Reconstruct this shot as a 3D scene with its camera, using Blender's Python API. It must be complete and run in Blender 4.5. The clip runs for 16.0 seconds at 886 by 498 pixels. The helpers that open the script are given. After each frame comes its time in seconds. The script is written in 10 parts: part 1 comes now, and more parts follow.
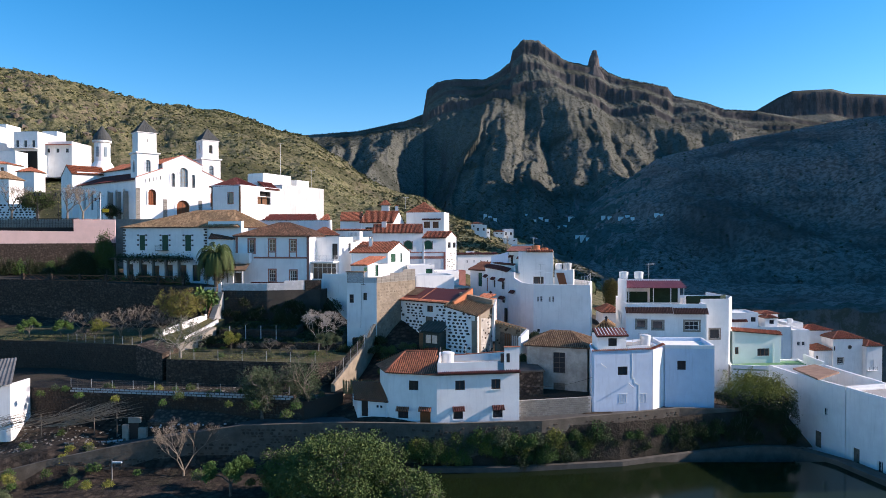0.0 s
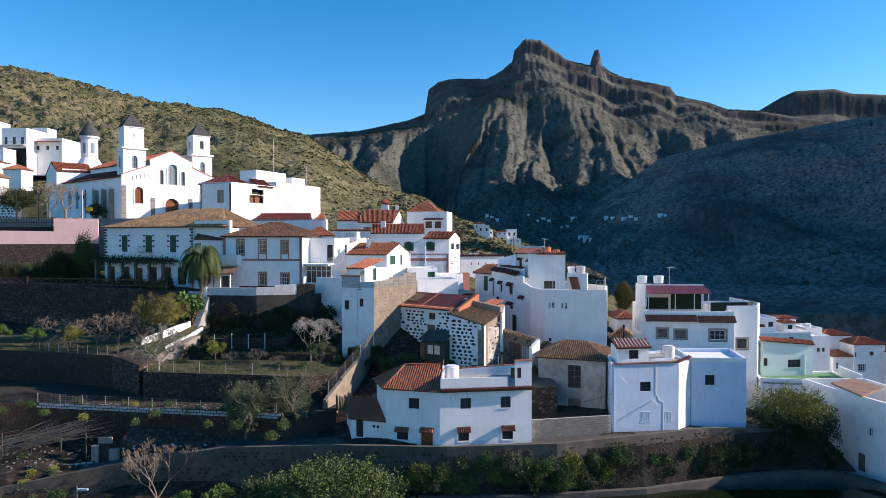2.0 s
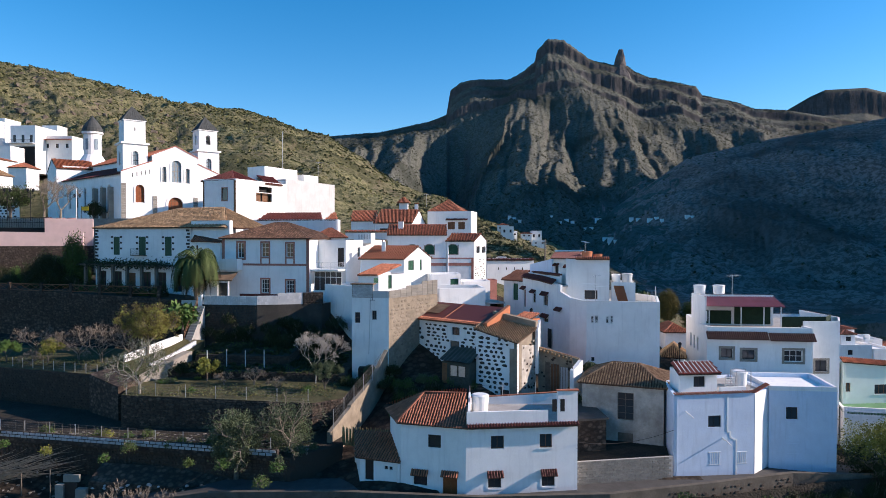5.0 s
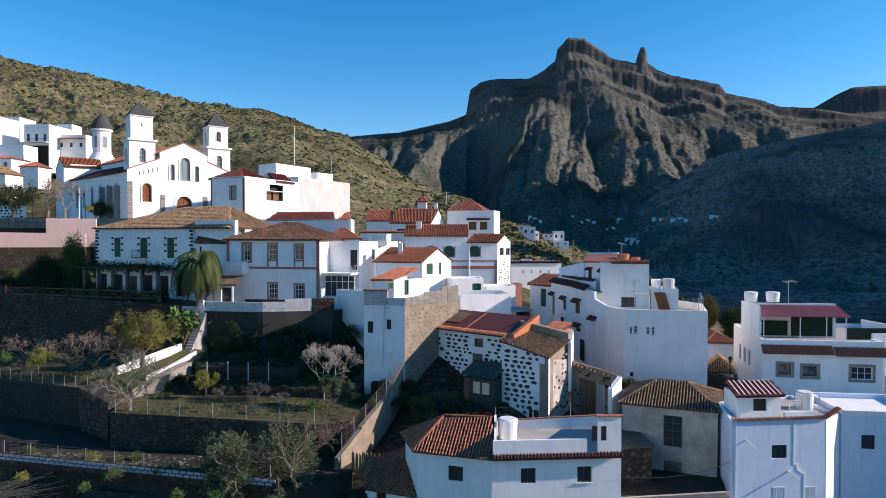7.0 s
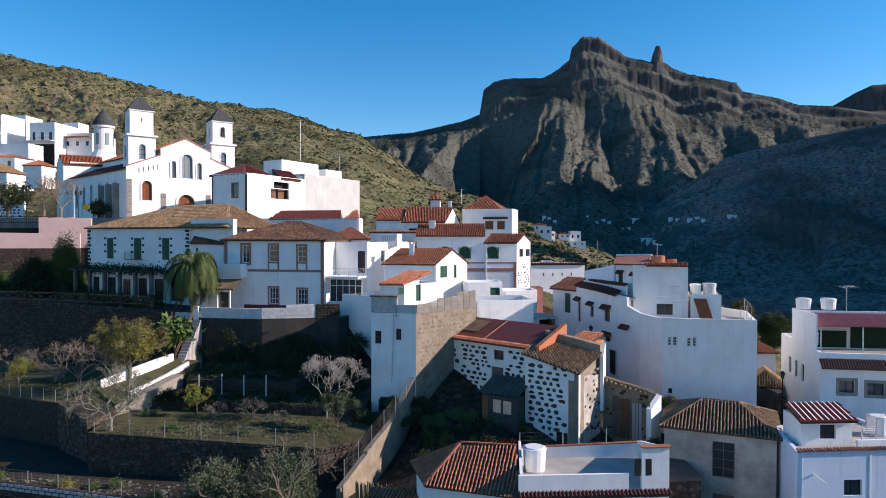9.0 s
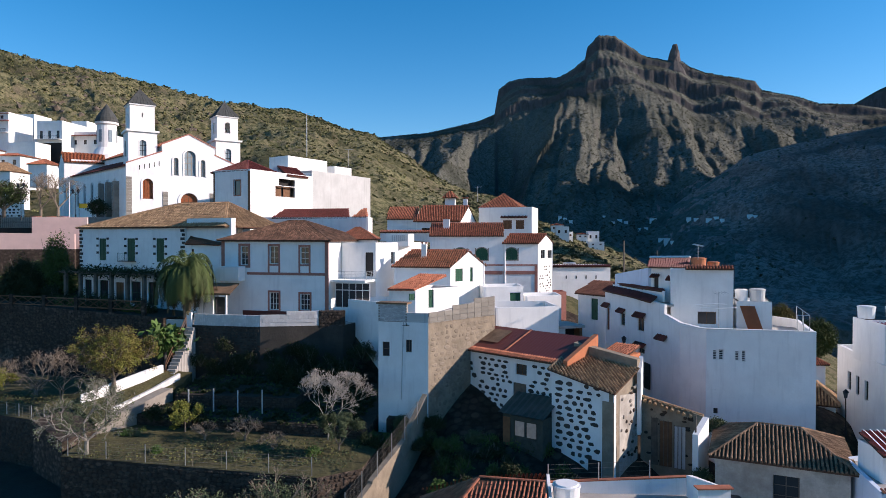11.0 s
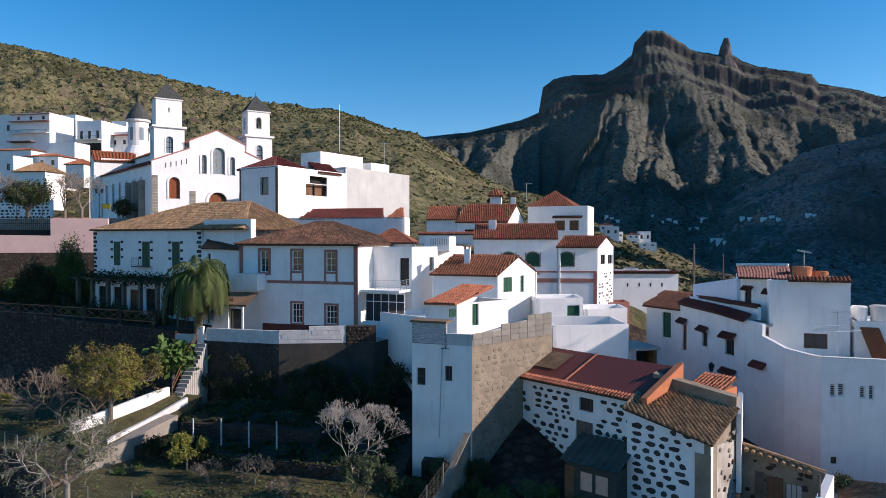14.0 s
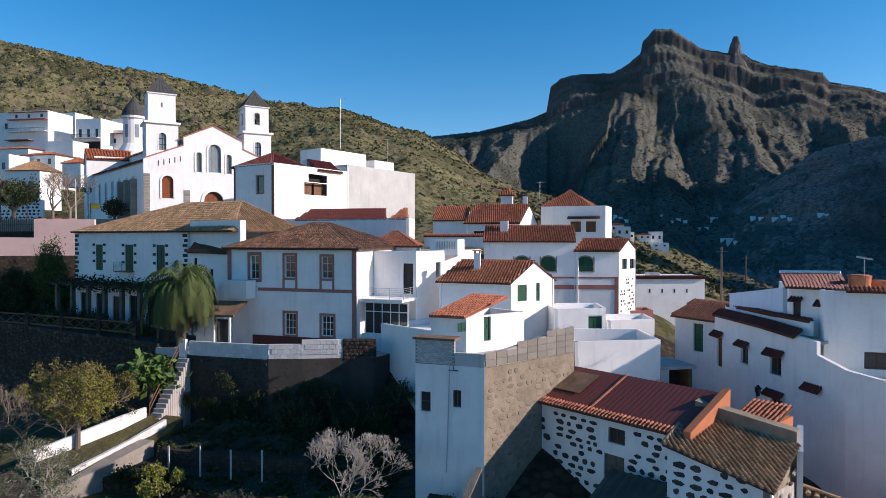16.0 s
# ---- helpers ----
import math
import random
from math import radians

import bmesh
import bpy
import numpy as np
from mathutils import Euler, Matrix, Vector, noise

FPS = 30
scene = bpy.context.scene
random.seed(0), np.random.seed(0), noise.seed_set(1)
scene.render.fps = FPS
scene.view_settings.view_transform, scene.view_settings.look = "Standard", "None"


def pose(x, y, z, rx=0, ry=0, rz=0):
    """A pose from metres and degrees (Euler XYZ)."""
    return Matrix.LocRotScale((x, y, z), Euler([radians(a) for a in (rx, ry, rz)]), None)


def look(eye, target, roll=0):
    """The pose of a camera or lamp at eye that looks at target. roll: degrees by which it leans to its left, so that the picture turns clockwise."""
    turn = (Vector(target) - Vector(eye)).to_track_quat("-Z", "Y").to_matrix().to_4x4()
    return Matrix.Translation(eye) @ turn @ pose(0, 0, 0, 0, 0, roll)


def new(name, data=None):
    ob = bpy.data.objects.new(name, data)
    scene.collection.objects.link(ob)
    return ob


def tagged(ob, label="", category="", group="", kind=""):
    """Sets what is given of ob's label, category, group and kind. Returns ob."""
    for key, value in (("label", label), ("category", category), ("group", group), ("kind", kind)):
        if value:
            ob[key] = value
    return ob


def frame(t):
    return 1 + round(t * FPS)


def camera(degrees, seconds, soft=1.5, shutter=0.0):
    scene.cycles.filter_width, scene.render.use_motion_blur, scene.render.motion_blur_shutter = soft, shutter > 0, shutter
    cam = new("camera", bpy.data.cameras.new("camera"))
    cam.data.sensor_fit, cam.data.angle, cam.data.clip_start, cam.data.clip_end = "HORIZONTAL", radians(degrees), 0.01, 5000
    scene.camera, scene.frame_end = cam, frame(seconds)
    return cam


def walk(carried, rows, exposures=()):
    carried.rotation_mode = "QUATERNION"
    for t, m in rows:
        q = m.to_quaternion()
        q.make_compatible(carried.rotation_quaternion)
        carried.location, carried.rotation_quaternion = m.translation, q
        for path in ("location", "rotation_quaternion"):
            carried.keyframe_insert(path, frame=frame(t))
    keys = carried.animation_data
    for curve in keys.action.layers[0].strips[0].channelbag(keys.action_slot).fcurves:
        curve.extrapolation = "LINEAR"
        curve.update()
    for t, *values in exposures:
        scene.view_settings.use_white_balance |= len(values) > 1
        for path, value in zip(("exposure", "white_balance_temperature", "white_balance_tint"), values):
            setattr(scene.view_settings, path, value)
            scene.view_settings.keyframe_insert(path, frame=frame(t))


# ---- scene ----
cam = camera(68.29, 16.0, soft=0.7)
PATH = [
    (0, (0.000, -0.000, 30.000), (0.005, 99.980, 28.007), -0.10),
    (0.5, (-0.044, 1.832, 30.012), (-0.124, 101.811, 27.998), -0.10),
    (1, (-0.085, 3.842, 30.029), (-0.251, 103.822, 28.033), -0.07),
    (1.5, (-0.182, 6.062, 30.079), (-0.398, 106.042, 28.103), -0.07),
    (2, (-0.276, 8.306, 30.108), (-0.494, 108.287, 28.133), -0.03),
    (2.5, (-0.354, 10.532, 30.089), (-0.609, 110.513, 28.173), 0.01),
    (3, (-0.420, 12.736, 30.120), (-0.696, 112.718, 28.238), -0.00),
    (3.5, (-0.532, 14.921, 30.142), (-1.281, 114.901, 28.289), 0.02),
    (4, (-0.622, 17.045, 30.140), (-2.301, 117.015, 28.324), 0.06),
    (6.5, (-1.219, 26.939, 30.365), (-6.995, 126.757, 28.663), 0.06),
    (7, (-1.356, 28.904, 30.344), (-7.822, 128.680, 28.630), 0.08),
    (7.5, (-1.520, 30.766, 30.309), (-8.617, 130.500, 28.635), 0.05),
    (8, (-1.719, 32.650, 30.353), (-9.315, 132.346, 28.654), 0.05),
    (10.5, (-2.567, 41.670, 30.276), (-12.670, 141.145, 28.681), 0.02),
    (11, (-2.750, 43.421, 30.292), (-13.504, 142.828, 28.689), 0.02),
    (11.5, (-2.958, 45.174, 30.307), (-14.410, 144.503, 28.705), 0.01),
    (12, (-3.169, 46.911, 30.350), (-15.566, 146.126, 28.727), 0.02),
    (12.5, (-3.389, 48.604, 30.402), (-17.047, 147.653, 28.758), 0.02),
    (13, (-3.620, 50.253, 30.469), (-18.561, 149.117, 28.820), 0.00),
    (13.5, (-3.881, 51.935, 30.585), (-20.102, 150.596, 28.921), 0.01),
    (14, (-4.127, 53.539, 30.705), (-21.432, 152.017, 29.053), -0.00),
    (14.5, (-4.419, 55.172, 30.814), (-22.273, 153.551, 29.161), 0.01),
    (15, (-4.715, 56.718, 30.928), (-22.951, 155.027, 29.266), 0.01),
    (15.5, (-4.990, 58.186, 31.000), (-23.322, 156.477, 29.310), 0.02),
    (16, (-5.249, 59.763, 31.051), (-23.651, 158.041, 29.354), 0.01),
]
walk(cam, [(t, look(eye, target, roll)) for t, eye, target, roll in PATH], [(0.0, 0.52, 6950, 26), (4.0, 0.45, 6950, 26), (8.0, 0.34, 6950, 26), (12.0, 0.2, 6950, 26), (16.0, 0.12, 6950, 26)])
SUN_AZ, SUN_EL = 2.0, 23.5          # degrees from +x towards +y, and up

sun_dir = Vector((math.cos(radians(SUN_AZ)) * math.cos(radians(SUN_EL)),
                  math.sin(radians(SUN_AZ)) * math.cos(radians(SUN_EL)), math.sin(radians(SUN_EL))))
world = bpy.data.worlds.new("world")
scene.world = world
world.use_nodes = True
wn = world.node_tree.nodes
sky = wn.new("ShaderNodeTexSky")
sky.sky_type = "NISHITA"
sky.sun_disc = False
sky.sun_elevation = radians(SUN_EL)
sky.sun_rotation = radians(90.0 - SUN_AZ)
sky.altitude = 1000.0
sky.air_density, sky.dust_density, sky.ozone_density = 1.0, 0.4, 3.0
wn["Background"].inputs["Strength"].default_value = 0.15
deep = wn.new("ShaderNodeHueSaturation")
deep.inputs["Saturation"].default_value = 1.41
deep.inputs["Hue"].default_value = 0.4925
world.node_tree.links.new(sky.outputs["Color"], deep.inputs["Color"])
world.node_tree.links.new(deep.outputs["Color"], wn["Background"].inputs["Color"])

sun = new("sun", bpy.data.lights.new("sun", "SUN"))
sun.data.energy, sun.data.angle, sun.data.color = 5.0, radians(0.55), (1.0, 0.95, 0.86)
sun.matrix_world = look(sun_dir * 200, (0, 0, 0))
# ---- materials ----
def material(name, color, rough=0.85, vary=0.12, scale=1.5, grain=18.0, bump=0.15, stain=None, stain_amount=0.0,
             island=0.0, obj_random=0.0, metal=0.0, spec=0.3, bump_scale=None, streak=0.0, cell=0.0, cell_size=2.0):
    """A surface with variation at two scales, an optional stain colour, and relief."""
    m = bpy.data.materials.new(name)
    m.use_nodes = True
    nt = m.node_tree
    n, l = nt.nodes, nt.links
    b = n["Principled BSDF"]
    b.inputs["Roughness"].default_value = rough
    b.inputs["Metallic"].default_value = metal
    b.inputs["Specular IOR Level"].default_value = spec
    co = n.new("ShaderNodeTexCoord")
    geo = n.new("ShaderNodeNewGeometry")

    def nz(s, detail=4.0, w=0.6):
        t = n.new("ShaderNodeTexNoise")
        t.inputs["Scale"].default_value, t.inputs["Detail"].default_value = s, detail
        t.inputs["Roughness"].default_value = w
        l.new(geo.outputs["Position"], t.inputs["Vector"])
        return t.outputs["Fac"]

    def mix(a, c, fac):
        x = n.new("ShaderNodeMix")
        x.data_type = "RGBA"
        for key, v in ((6, a), (7, c)):
            if isinstance(v, tuple):
                x.inputs[key].default_value = (*v[:3], 1)
            else:
                l.new(v, x.inputs[key])
        l.new(fac, x.inputs[0])
        return x.outputs[2]

    def band(v, lo, hi, a=0.0, c=1.0):
        r = n.new("ShaderNodeMapRange")
        r.inputs[1].default_value, r.inputs[2].default_value = lo, hi
        r.inputs[3].default_value, r.inputs[4].default_value = a, c
        l.new(v, r.inputs[0])
        return r.outputs[0]

    lo = tuple(c * (1 - vary) for c in color)
    hi = tuple(min(1, c * (1 + vary)) for c in color)
    col = mix(lo, hi, band(nz(scale), 0.3, 0.7))
    dark = tuple(c * (1 - vary * 1.2) for c in color)
    col = mix(col, dark, band(nz(grain, 3.0), 0.5, 0.85, 0, 0.7))
    if stain:
        col = mix(col, stain, band(nz(scale * 0.6, 6.0, 0.7), 0.62 - 0.25 * stain_amount, 0.8, 0, stain_amount))
    if streak:
        long = n.new("ShaderNodeVectorMath")
        long.operation = "MULTIPLY"
        long.inputs[1].default_value = (1.0, 1.0, 0.12)
        l.new(geo.outputs["Position"], long.inputs[0])
        t = n.new("ShaderNodeTexNoise")
        t.inputs["Scale"].default_value, t.inputs["Detail"].default_value = 2.6, 5.0
        l.new(long.outputs[0], t.inputs["Vector"])
        col = mix(col, tuple(c * 0.68 for c in color), band(t.outputs["Fac"], 0.54, 0.74, 0, streak))
    for amount, out in ((island, geo.outputs["Random Per Island"]),):
        if amount:
            col = mix(col, tuple(c * (1 - amount) for c in color), out)
            col = mix(col, tuple(min(1, c * (1 + amount)) for c in color), band(out, 0.6, 1.0, 0, 0.6))
    if cell:
        # rubble: each stone has a tone of its own, with dark joints
        warp = n.new("ShaderNodeVectorMath")
        warp.operation = "MULTIPLY"
        warp.inputs[1].default_value = (1.0, 1.0, 1.5)
        l.new(geo.outputs["Position"], warp.inputs[0])
        vo = n.new("ShaderNodeTexVoronoi")
        vo.inputs["Scale"].default_value = cell_size
        l.new(warp.outputs[0], vo.inputs["Vector"])
        tone = n.new("ShaderNodeSeparateColor")
        l.new(vo.outputs["Color"], tone.inputs[0])
        col = mix(col, tuple(c * 2.4 for c in color), band(tone.outputs[0], 0.45, 1.0, 0, cell))
        col = mix(col, tuple(c * 0.35 for c in color), band(vo.outputs["Distance"], 0.38, 0.62, 0, cell))
    if obj_random:
        oi = n.new("ShaderNodeObjectInfo")
        col = mix(col, tuple(c * (1 - obj_random) for c in color), oi.outputs["Random"])
    l.new(col, b.inputs["Base Color"])
    if bump:
        bp = n.new("ShaderNodeBump")
        bp.inputs["Strength"].default_value = bump
        bp.inputs["Distance"].default_value = 0.05 if not bump_scale else bump_scale
        l.new(nz(grain * 0.6, 5.0), bp.inputs["Height"])
        l.new(bp.outputs["Normal"], b.inputs["Normal"])
    return m


WHITE = material("whitewash", (0.85, 0.84, 0.81), 0.9, 0.06, 0.5, 9.0, 0.2, (0.64, 0.62, 0.58), 0.4, streak=0.32)
BLUE = material("pale_blue_plaster", (0.60, 0.69, 0.80), 0.9, 0.06, 0.6, 8.0, 0.25, (0.72, 0.78, 0.84), 0.6, streak=0.4)
GREYWHITE = material("grey_plaster", (0.50, 0.505, 0.49), 0.9, 0.1, 0.4, 7.0, 0.15, (0.40, 0.40, 0.385), 0.5, streak=0.5)
CREAM = material("stained_cream_plaster", (0.50, 0.46, 0.40), 0.95, 0.22, 0.7, 6.0, 0.35, (0.17, 0.14, 0.11), 0.9, streak=0.7)
PINK = material("pink_plaster", (0.68, 0.47, 0.42), 0.9, 0.08, 0.5, 8.0, 0.15, (0.5, 0.34, 0.30), 0.4)
MINT = material("pale_green_plaster", (0.68, 0.76, 0.70), 0.9, 0.05, 0.5, 8.0, 0.12, (0.6, 0.66, 0.6), 0.3)
TILE = material("terracotta_tile", (0.46, 0.160, 0.088), 0.85, 0.3, 1.2, 12.0, 0.2, (0.14, 0.07, 0.05), 0.5, island=0.5)
OLDTILE = material("weathered_tile", (0.30, 0.185, 0.11), 0.95, 0.4, 0.9, 10.0, 0.3, (0.05, 0.038, 0.028), 0.75, island=0.7)
DARKTILE = material("sooty_old_tile", (0.21, 0.115, 0.075), 0.95, 0.45, 0.9, 10.0, 0.3, (0.035, 0.027, 0.022), 0.85, island=0.85)
TANTILE = material("sunbleached_tile", (0.46, 0.29, 0.16), 0.95, 0.4, 0.9, 10.0, 0.3, (0.11, 0.075, 0.05), 0.7, island=0.65)
REDTILE = material("red_painted_tile", (0.17, 0.042, 0.032), 0.6, 0.3, 0.8, 12.0, 0.2, (0.09, 0.03, 0.025), 0.5, island=0.3)
BROWNTILE = material("brown_red_tile", (0.20, 0.085, 0.055), 0.9, 0.3, 1.0, 12.0, 0.2, (0.08, 0.045, 0.035), 0.5, island=0.4)
MASONRY = material("rubble_mortar", (0.27, 0.22, 0.16), 0.95, 0.25, 0.8, 6.0, 0.6, (0.14, 0.11, 0.08), 0.6)
ORANGETILE = material("new_orange_tile", (0.52, 0.17, 0.075), 0.85, 0.2, 1.2, 12.0, 0.2, (0.25, 0.09, 0.05), 0.4, island=0.35)
DARKSTONE = material("dark_basalt", (0.085, 0.075, 0.065), 0.95, 0.3, 2.0, 14.0, 0.5, obj_random=0.5)
STONE = material("grey_tuff_stone", (0.28, 0.25, 0.21), 0.95, 0.2, 1.0, 9.0, 0.4, (0.17, 0.15, 0.12), 0.5)
QUOINSTONE = material("dressed_grey_stone", (0.30, 0.275, 0.235), 0.95, 0.15, 1.0, 9.0, 0.3, (0.2, 0.18, 0.15), 0.4, obj_random=0.3)
WORNWHITE = material("worn_whitewash", (0.66, 0.65, 0.63), 0.95, 0.15, 1.5, 8.0, 0.3, (0.34, 0.31, 0.27), 0.6, obj_random=0.2, streak=0.5)
DRYSTONE = material("dry_stone_wall", (0.078, 0.056, 0.042), 0.95, 0.4, 1.5, 5.0, 0.9, (0.045, 0.034, 0.026), 0.7, obj_random=0.3, bump_scale=0.15, cell=0.8, cell_size=2.0)
BLOCK = material("concrete_block", (0.26, 0.24, 0.205), 0.95, 0.15, 1.2, 10.0, 0.3, (0.22, 0.20, 0.17), 0.5, obj_random=0.25)
CONCRETE = material("concrete", (0.38, 0.36, 0.33), 0.9, 0.15, 0.6, 9.0, 0.25, (0.22, 0.21, 0.19), 0.5)
ASPHALT = material("asphalt", (0.07, 0.068, 0.065), 0.95, 0.25, 0.7, 20.0, 0.3)
# deck between the tiles: dirt, and the channels' shade, put into a dark colour
CHANNEL = material("dark_channel_tile", (0.11, 0.055, 0.035), 0.95, 0.35, 1.2, 12.0, 0.3, (0.05, 0.035, 0.03), 0.6)
GREENWOOD = material("green_painted_wood", (0.014, 0.09, 0.05), 0.55, 0.15, 2.0, 20.0, 0.1)
BROWNWOOD = material("brown_wood", (0.16, 0.075, 0.035), 0.6, 0.25, 2.0, 18.0, 0.2)
REDWOOD = material("varnished_red_wood", (0.26, 0.075, 0.025), 0.5, 0.2, 2.0, 18.0, 0.2)
GREYWOOD = material("weathered_grey_wood", (0.15, 0.125, 0.10), 0.9, 0.3, 2.0, 16.0, 0.3)
DARKFRAME = material("dark_frame", (0.03, 0.026, 0.024), 0.5, 0.2, 2.0, 20.0, 0.1)
WHITEFRAME = material("white_painted_frame", (0.78, 0.77, 0.74), 0.6, 0.06, 2.0, 20.0, 0.05)
TRIM = material("terracotta_trim", (0.40, 0.165, 0.125), 0.85, 0.15, 1.5, 12.0, 0.1)
IRON = material("black_iron", (0.02, 0.02, 0.022), 0.5, 0.2, 3.0, 20.0, 0.1, metal=0.6)
STEEL = material("galvanised_steel", (0.45, 0.46, 0.47), 0.4, 0.15, 3.0, 20.0, 0.1, metal=0.8)
PLASTICWHITE = material("white_tank_plastic", (0.78, 0.78, 0.76), 0.5, 0.05, 2.0, 14.0, 0.05)
# near-black colour that stands for the lack of light inside openings
UNLIT_BLACK = material("unlit_black", (0.03, 0.028, 0.026), 0.95, 0.2, 1.0, 8.0, 0.0)
SLATE = material("grey_spire_slate", (0.062, 0.066, 0.062), 0.8, 0.25, 1.0, 12.0, 0.3, (0.06, 0.055, 0.05), 0.5)


def glass_material():
    m = bpy.data.materials.new("window_glass")
    m.use_nodes = True
    b = m.node_tree.nodes["Principled BSDF"]
    b.inputs["Base Color"].default_value = (0.035, 0.04, 0.045, 1)
    b.inputs["Roughness"].default_value = 0.08
    b.inputs["Specular IOR Level"].default_value = 0.6
    return m


GLASS = glass_material()
WETCONCRETE = material("stained_wet_concrete", (0.10, 0.088, 0.074), 0.9, 0.3, 0.7, 9.0, 0.3, (0.07, 0.065, 0.055), 0.7)
# ---- noise ----
_perm = np.random.RandomState(7).permutation(512)
_grad = np.random.RandomState(8).uniform(-1, 1, (512, 2))


def perlin(x, y):
    xi, yi = np.floor(x).astype(int), np.floor(y).astype(int)
    xf, yf = x - xi, y - yi
    u, v = xf * xf * xf * (xf * (xf * 6 - 15) + 10), yf * yf * yf * (yf * (yf * 6 - 15) + 10)

    def g(i, j, dx, dy):
        h = _grad[_perm[(_perm[i % 512] + j) % 512]]
        return h[..., 0] * dx + h[..., 1] * dy

    a = g(xi, yi, xf, yf) * (1 - u) + g(xi + 1, yi, xf - 1, yf) * u
    b = g(xi, yi + 1, xf, yf - 1) * (1 - u) + g(xi + 1, yi + 1, xf - 1, yf - 1) * u
    return a * (1 - v) + b * v


def fbm(x, y, octaves=4, gain=0.5):
    out, amp = 0.0, 1.0
    for k in range(octaves):
        out = out + amp * perlin(x + 17.3 * k, y - 9.1 * k)
        x, y, amp = x * 2.03, y * 2.03, amp * gain
    return out


def ridged(x, y, octaves=4, gain=0.5):
    out, amp = 0.0, 1.0
    for k in range(octaves):
        out = out + amp * (1 - 2.2 * np.abs(perlin(x + 31.7 * k, y + 5.3 * k)))
        x, y, amp = x * 2.1, y * 2.1, amp * gain
    return out


def step(a, lo, hi):
    t = np.clip((a - lo) / (hi - lo), 0, 1)
    return t * t * (3 - 2 * t)


# ---- the ground: one sheet from the village to the mountains ----
# Crest lines as (sideways / ahead, up / ahead) seen from the start of the flight.
MASSIF = [(-0.50, 0.10), (-0.30, 0.13), (-0.215, 0.154), (-0.13, 0.160), (-0.055, 0.176), (-0.030, 0.186), (-0.024, 0.223), (-0.008, 0.235),
          (0.014, 0.239), (0.066, 0.239), (0.083, 0.249), (0.103, 0.265), (0.106, 0.281), (0.122, 0.299), (0.146, 0.297), (0.161, 0.286),
          (0.187, 0.267), (0.217, 0.260), (0.24, 0.258), (0.252, 0.249), (0.273, 0.240), (0.343, 0.226), (0.351, 0.213),
          (0.403, 0.202), (0.429, 0.192), (0.477, 0.190), (0.60, 0.17), (0.9, 0.15), (1.4, 0.10)]
FAR_RIGHT = [(0.30, 0.10), (0.44, 0.185), (0.477, 0.190), (0.511, 0.210), (0.533, 0.220), (0.593, 0.223), (0.62, 0.216), (0.70, 0.213), (0.9, 0.21), (1.4, 0.15)]
# Past 0.68 sideways this crest is unseen, raised to shade the valley and ridge.
RIGHT_RIDGE = [(0.05, -0.06), (0.15, 0.0), (0.25, 0.065), (0.33, 0.12), (0.395, 0.135), (0.446, 0.146), (0.516, 0.158), (0.56, 0.167), (0.62, 0.178),
               (0.68, 0.184), (0.74, 0.22), (0.90, 0.46), (1.1, 0.60), (1.5, 0.72)]
LEFT_HILL = [(-1.6, 0.42), (-1.0, 0.34), (-0.68, 0.256), (-0.635, 0.247), (-0.592, 0.238), (-0.505, 0.214), (-0.436, 0.196), (-0.35, 0.192),
             (-0.315, 0.185), (-0.246, 0.158), (-0.21, 0.150), (-0.16, 0.115), (-0.116, 0.080), (-0.08, 0.058), (-0.038, 0.046),
             (0.03, 0.018), (0.10, 0.0), (0.2, -0.04), (0.4, -0.08)]


def crest(table, u):
    return np.interp(u, [a for a, b in table], [b for a, b in table])


# Levels of the village ground: (x, y, z)
LEVELS_LOW = [(-60, 60, 1), (-20, 60, 1), (10, 60, 0), (45, 60, 0), (70, 60, 2), (-60, 84, 2), (-40, 84, 3), (-20, 80, 4.5), (0, 83, 6.6),
              (12, 84, 6.6), (25, 88, 6.6), (40, 88, 6.4), (60, 84, 3), (80, 90, 3), (-60, 92, 5), (-40, 92, 5.5), (-20, 92, 7), (0, 92, 10)]
LEVELS_MID = [(-60, 102, 7), (-40, 101, 8.5), (-20, 99, 9.5), (0, 100, 14), (16, 98, 8), (30, 100, 8), (45, 108, 8), (70, 120, 2),
              (-60, 112, 11), (-40, 109, 11.5), (-20, 108, 12), (-5, 110, 18), (8, 108, 14.5), (24, 112, 14), (40, 125, 8)]
LEVELS_HIGH = [(-90, 125, 15), (-60, 122, 15), (-35, 118, 18), (-20, 120, 21), (-5, 125, 21), (8, 125, 14), (25, 130, 14), (-100, 145, 23),
               (-70, 145, 23), (-45, 140, 29), (-20, 145, 30), (0, 150, 22), (20, 150, 15), (-80, 165, 32), (-50, 175, 34), (-20, 175, 34), (5, 175, 24)]


# Where the mountain's spurs leave the cliffs and where they reach the valley, as sideways / ahead.
SPUR_TOPS = [-0.60, -0.30, -0.16, -0.075, 0.070, 0.106, 0.150, 0.185, 0.225, 0.285, 0.36, 0.43, 0.52, 0.8, 1.6]
SPUR_FEET = [-0.70, -0.36, -0.24, -0.150, -0.005, 0.075, 0.138, 0.205, 0.285, 0.350, 0.44, 0.54, 0.66, 1.0, 1.8]


